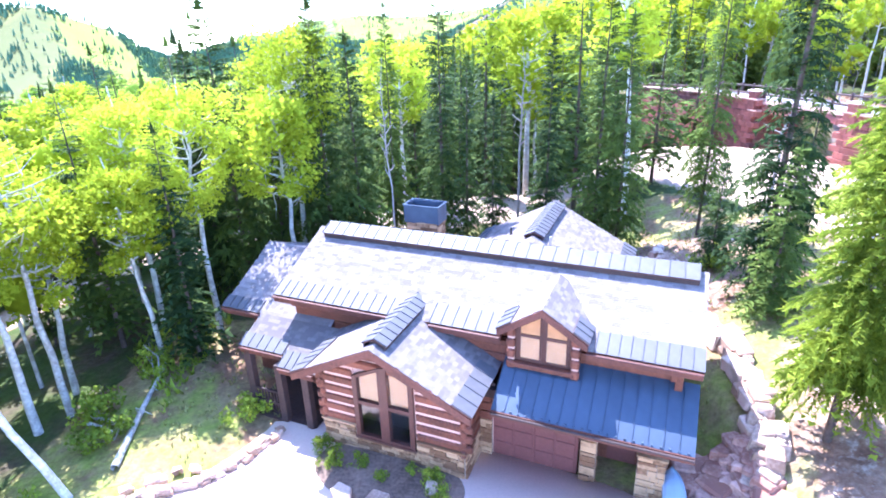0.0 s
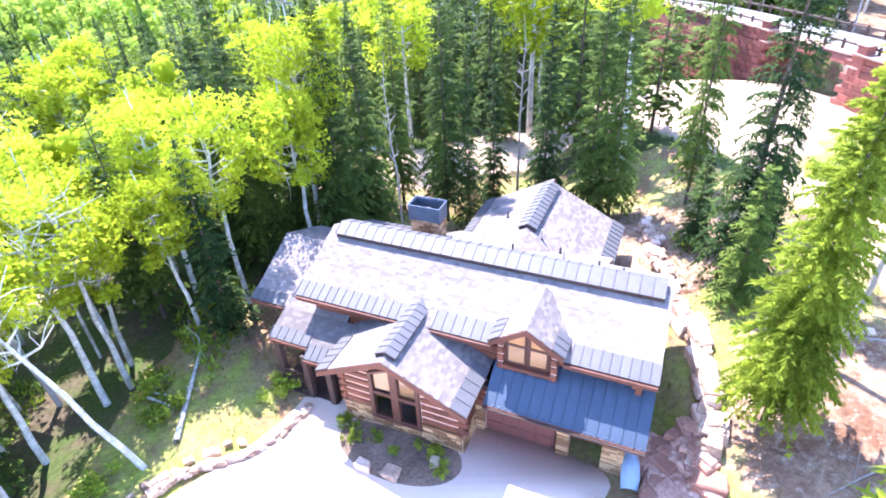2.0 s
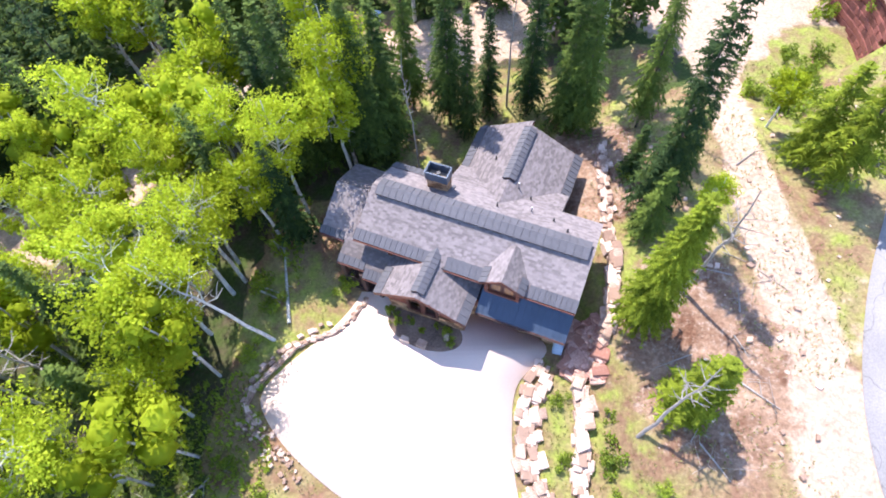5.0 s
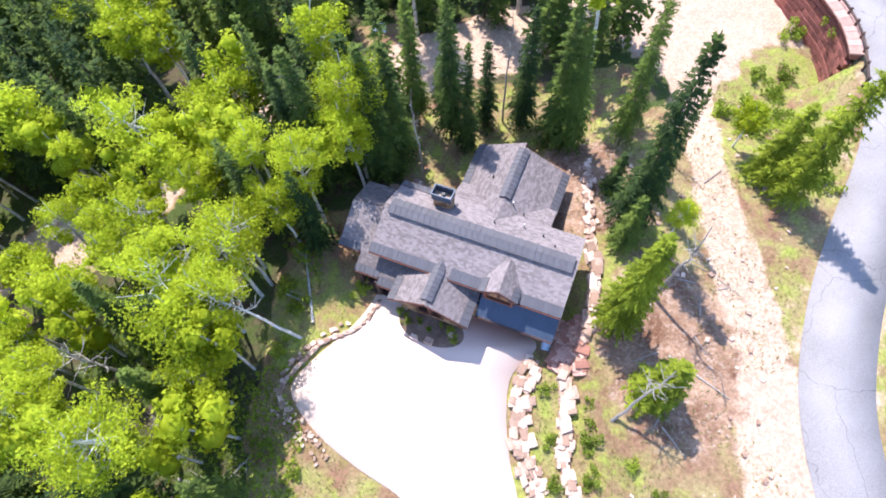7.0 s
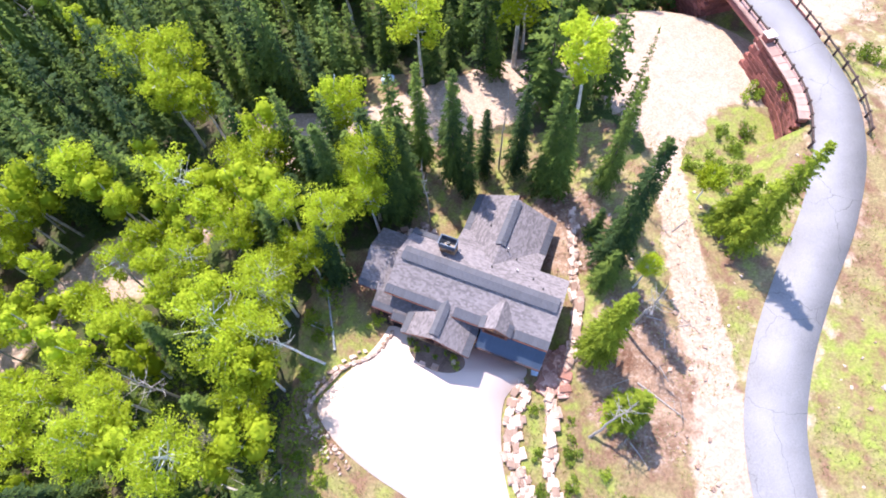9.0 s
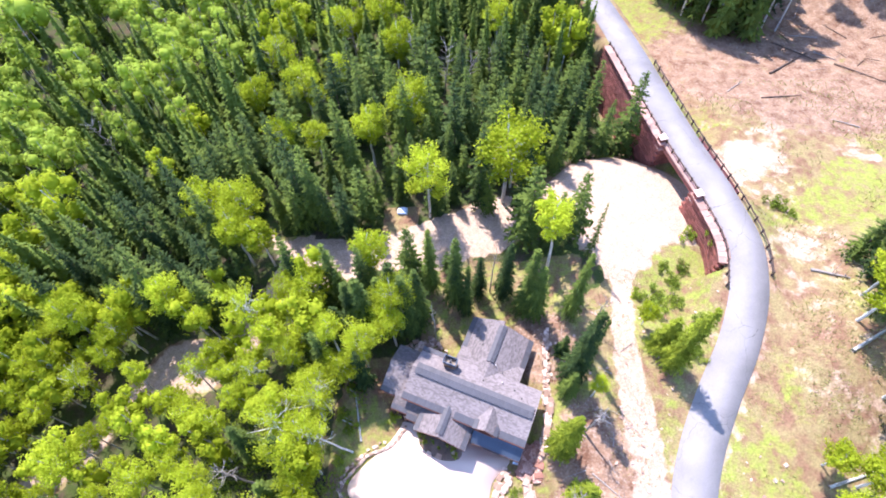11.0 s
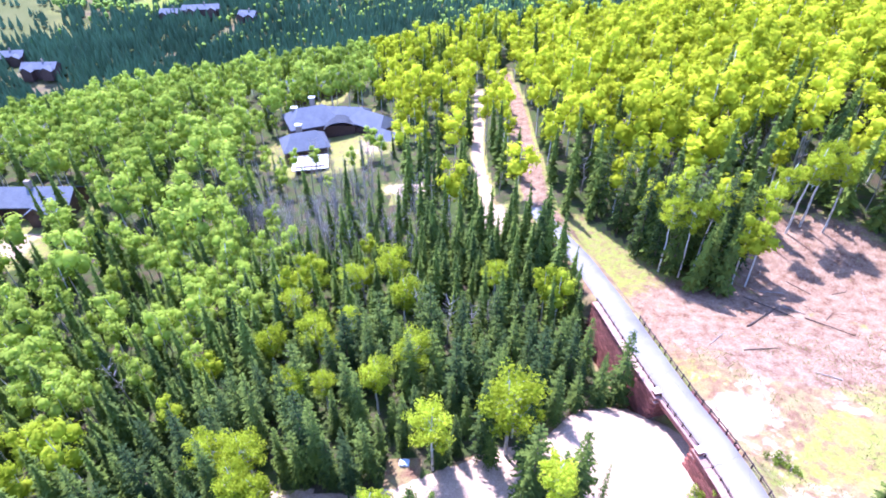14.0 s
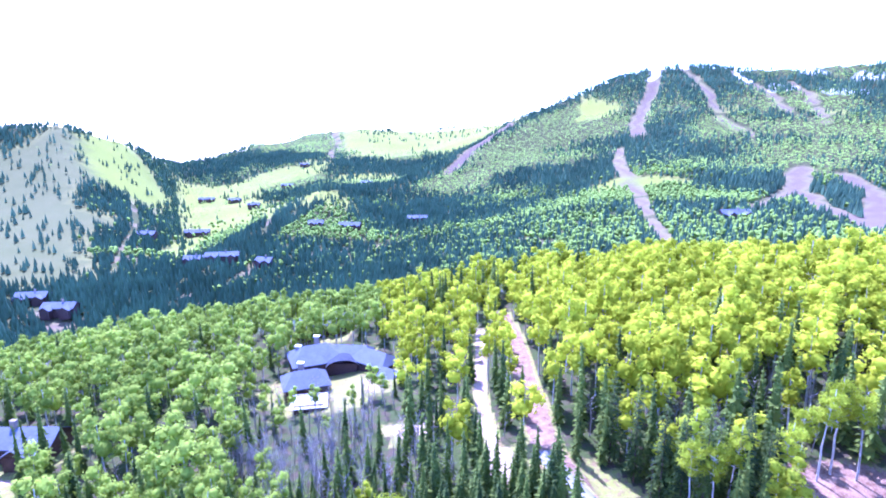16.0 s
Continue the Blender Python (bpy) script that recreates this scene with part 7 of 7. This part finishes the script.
def lodge(x, y, lift=0.0):
    z = gz(x, y) + lift
    h_ = thing("lodge", pose(x, y, z), "large slate-roofed lodge with three chimneys in the aspens", "house")
    gabled(h_, -8, 13, 25, 17, 14, 4.4, 4.4, hip=5)
    gabled(h_, 4, 16, -3, 16, 9, 5.0, 2.6, hip=2)
    gabled(h_, 15, 10, -35, 15, 10, 5.0, 3.0, hip=3)
    gabled(h_, 22, -1, -35, 6, 6, 3.8, 2.0)
    gabled(h_, -7, -4.5, 22, 14, 11, 3.2, 3.6, hip=4)
    gabled(h_, -2, -18.5, 12, 9.5, 8, 3.0, 0.5, PALE)
    # barrel-vaulted entry
    bm = bmesh.new()
    pr = []
    for k in range(17):
        a = math.pi * (0.08 + 0.84 * k / 16)
        pr.append([bm.verts.new((6.4 * math.cos(a), v, 2.2 + 3.6 * math.sin(a))) for v in (-6.5, 3)])
    for a, b in zip(pr, pr[1:]):
        bm.faces.new((a[0], a[1], b[1], b[0]))
    bmesh.ops.solidify(bm, geom=bm.faces[:], thickness=0.5)
    part("vaulted_roof", bm, SLATE, h_, "curved slate-blue entry roof", pose(3, 12, 0, 0, 0, 8))
    part("porch", box(-2, 8.5, 7.5, 13, -3, 3.6), DARKLOG, h_)
    stack(h_, -8.6, 19, 9.6)
    stack(h_, -14, 13, 8.0)
    stack(h_, -9, -2, 8.0)
    court = part("forecourt", box(9, 25, -12, 3, -0.6, 0.9), CONCRETE, h_, "pale paved forecourt")
    return h_


def far_house(x, y, turn, w, label, scale=1.0, roof=SLATE, lift=0.0):
    h_ = thing("house", pose(x, y, gz(x, y) + lift, 0, 0, turn), label, "house", "houses on the slopes")
    gabled(h_, 0, 0, 0, w, 9 * scale, 4.5 * scale, 2.8 * scale, roof)
    gabled(h_, -w * 0.28, -5 * scale, 90, 7 * scale, 6 * scale, 4.0 * scale, 2.4 * scale, roof)
    gabled(h_, w * 0.30, -4.5 * scale, 90, 7 * scale, 6 * scale, 4.0 * scale, 2.2 * scale, roof)
    part("chimney", box(w * 0.1 - 0.8, w * 0.1 + 0.8, -0.6, 0.6, 0, 9.0 * scale), MORTAR, h_)
    return h_


lodge(-46, 180, 0.4)
far_house(-127, 138, 2, 30, "long dark timber house with a slate roof on the slope", 1.15)
far_house(-64, 241, 22, 22, "slate-roofed house among aspens", 1.1, lift=1)
far_house(113.2, 233.4, 20, 12, "small dark house in the aspen wood", 0.9, lift=4)
# bearing, distance, turn, length of the roofs across the valley
for b, r, turn, w, label in ((-26.1, 767, 5, 24, "brown chalet in the valley"), (-23.6, 745, 12, 40, "long brown lodge beside a pale court in the valley"), (-39, 666, 10, 28, "brown chalet in the valley"), (-37.2, 600, 5, 28, "low brown chalet in the valley"),
                             (-11.1, 894, -5, 34, "dark lodge at a bend of the valley road"), (-14.5, 886, 10, 22, "dark chalet at the valley road"), (-25.6, 1044, 12, 40, "wide grey-roofed lodge in the valley"), (-29.9, 943, 0, 28, "grey-roofed house in the valley"),
                             (-4.1, 951, 0, 34, "grey-roofed house in the valley"), (-19.7, 725, -10, 20, "brown chalet in the valley"), (26.3, 690, 10, 34, "dark lodge at the foot of the mountain"), (-22, 1500, 0, 30, "grey-roofed house in the upper valley"),
                             (-17, 1600, 0, 30, "grey-roofed house in the upper valley"), (-9.2, 1350, 0, 28, "grey-roofed house on the spur"), (-24.5, 1600, 6, 40, "wide lodge in the upper valley"), (-15.2, 1840, 0, 30, "grey-roofed house in the upper valley"), (-20.3, 1330, 8, 26, "grey-roofed house in the upper valley")):
    far_house(r * math.sin(math.radians(b)), r * math.cos(math.radians(b)), turn, w, label, 1.4, lift=3)


# ---- bushes and tufts ----
def bush_mesh(seed, r, n):
    rng_ = np.random.RandomState(seed)
    c = rng_.normal(0, 0.45 * r, (9, 3)) * (1, 1, 0.4) + (0, 0, 0.45 * r)
    stems = [tube([(0, 0, 0), p * 0.6, p], [0.02, 0.014, 0.006], 3) for p in c]
    return mesh_of("branchwork", *join(stems), DEADWOOD), mesh_of("foliage", *leaves(rng_, c, np.full((9, 3), 0.42 * r), n // 9, 0.07, 0.6, 0.35), BUSH)


BUSHES = [bush_mesh(300 + i, 0.8, 700) for i in range(4)]


def bush(x, y, size, which=0, label="small fresh green bush on dry ground"):
    b = thing("bush", pose(x, y, gz(x, y), 0, 0, (x * 91) % 360), label, "bush", "bushes round the drive")
    for name, me in zip(("branchwork", "foliage"), BUSHES[which % 4]):
        part(name, me, None, b).scale = (size, size, size)
    return b


for i, (x, y, s) in enumerate([(9.2, 5.9, 1.2), (6.4, 8.9, 0.7), (6.3, 5.3, 0.8), (6.6, 2.6, 0.9), (9.0, 3.2, 0.9), (-7.2, 16.6, 0.9), (9.3, 8.1, 0.6), (11.3, 3.8, 0.7), (24.5, 29.5, 1.8), (27.0, 31.0, 1.4), (25.5, 26.0, 1.5), (22.5, 31.5, 1.3), (30.4, 40.5, 1.5), (32.6, 39.1, 1.4),
                               (12.5, 24.2, 1.0), (11.8, 15.6, 0.7), (-12.5, 24.6, 0.9), (43.5, 46.0, 1.6), (44.8, 44.6, 1.2), (18.5, 57.5, 1.5), (22.0, 57.0, 1.2), (28.5, 27.5, 1.2), (-13.2, 4.8, 0.8), (-10.8, 3.4, 0.6), (27.5, 23.0, 1.2), (12.4, 1.8, 0.8), (-11.6, 15.4, 1.1), (-12.9, 16.8, 1.2), (-12.2, 19.6, 1.0), (-12.9, 11.9, 0.9), (24.8, 32.2, 1.5), (27.5, 34.0, 1.4), (29.0, 36.0, 1.2), (23.6, 30.4, 1.3), (26.2, 35.6, 1.1)]):
    bush(x, y, s, i)
for i, (u, v, s) in enumerate([(-4.9, -0.75, 0.55), (-4.4, -1.25, 0.45), (-3.6, -0.8, 0.4), (-2.6, -1.3, 0.35), (-0.9, -0.9, 0.55), (-0.6, -1.4, 0.4), (-1.8, -0.7, 0.3)]):
    p = HOUSE @ Vector((u, v, 0))
    b = bush(p.x, p.y, s, i, "low leafy plant in the planting bed")
    b.location.z = 0.08


def tufts(name, n, x0, x1, y0, y1, seed, mat, label, size=0.11, keep=None):
    """Sparse tufts of grass and weeds: a few bent blades each."""
    rng_ = np.random.RandomState(seed)
    p = np.column_stack([rng_.uniform(x0, x1, n), rng_.uniform(y0, y1, n)])
    sd = along(p[:, 0], p[:, 1], ROADLINE)[0]
    ok = (np.abs(sd) > 2.8) & ~inside(p[:, 0], p[:, 1], [(-12.3, 8.9), (-6, 16.5), (-8, 25), (2, 29), (9.5, 25.5), (7.5, 12), (4, 9), (4, -5), (-3, -5), (-3.5, 2), (-9, 5)])
    ok &= rough(p[:, 0], p[:, 1], 2.3) + 0.6 * rough(p[:, 0], p[:, 1], 9) > -0.15
    c = np.hypot((p[:, 0] - 24.5) / 9.5, (p[:, 1] - 45) / 9.5) > 1.05
    p = p[ok & c]
    z = ground(p[:, 0], p[:, 1])
    base = np.column_stack([p, z])
    V, F = [], []
    for k in range(4):
        a = rng_.rand(len(p)) * 6.283
        l = size * (0.6 + 0.9 * rng_.rand(len(p)))
        out = np.column_stack([np.cos(a), np.sin(a), np.zeros(len(p))])
        side = np.column_stack([-np.sin(a), np.cos(a), np.zeros(len(p))])
        b0 = base + out * 0.03
        tip = base + out * l[:, None] * 0.7 + np.column_stack([np.zeros((len(p), 2)), l])
        V.append(np.stack([b0 - side * l[:, None] * 0.22, b0 + side * l[:, None] * 0.22, tip], 1).reshape(-1, 3))
    V = np.concatenate(V)
    ob = new(name, mesh_of(name, V, np.arange(len(V)).reshape(-1, 3), mat))
    return tagged(ob, label, "grass", kind="stuff")


DRYGRASS = material("dry_grass", (0.30, 0.32, 0.10), 0.85, grain=1.0, spread=0.35, big=0.2, islands=0.6, bump=0, leaf=0.35, tint=(0.46, 0.44, 0.16), coords="World", spec=0.1)
tufts("grass", 34000, -34, 45, -4, 40, 41, DRYGRASS, "sparse tufts of dry and fresh grass")
tufts("grass", 9000, 38, 85, 15, 75, 42, DRYGRASS, "sparse tufts of grass beyond the road", 0.18)
tufts("undergrowth", 9000, -34, -10.5, -4, 31, 43, BUSH, "low green undergrowth beneath the trees", 0.26)
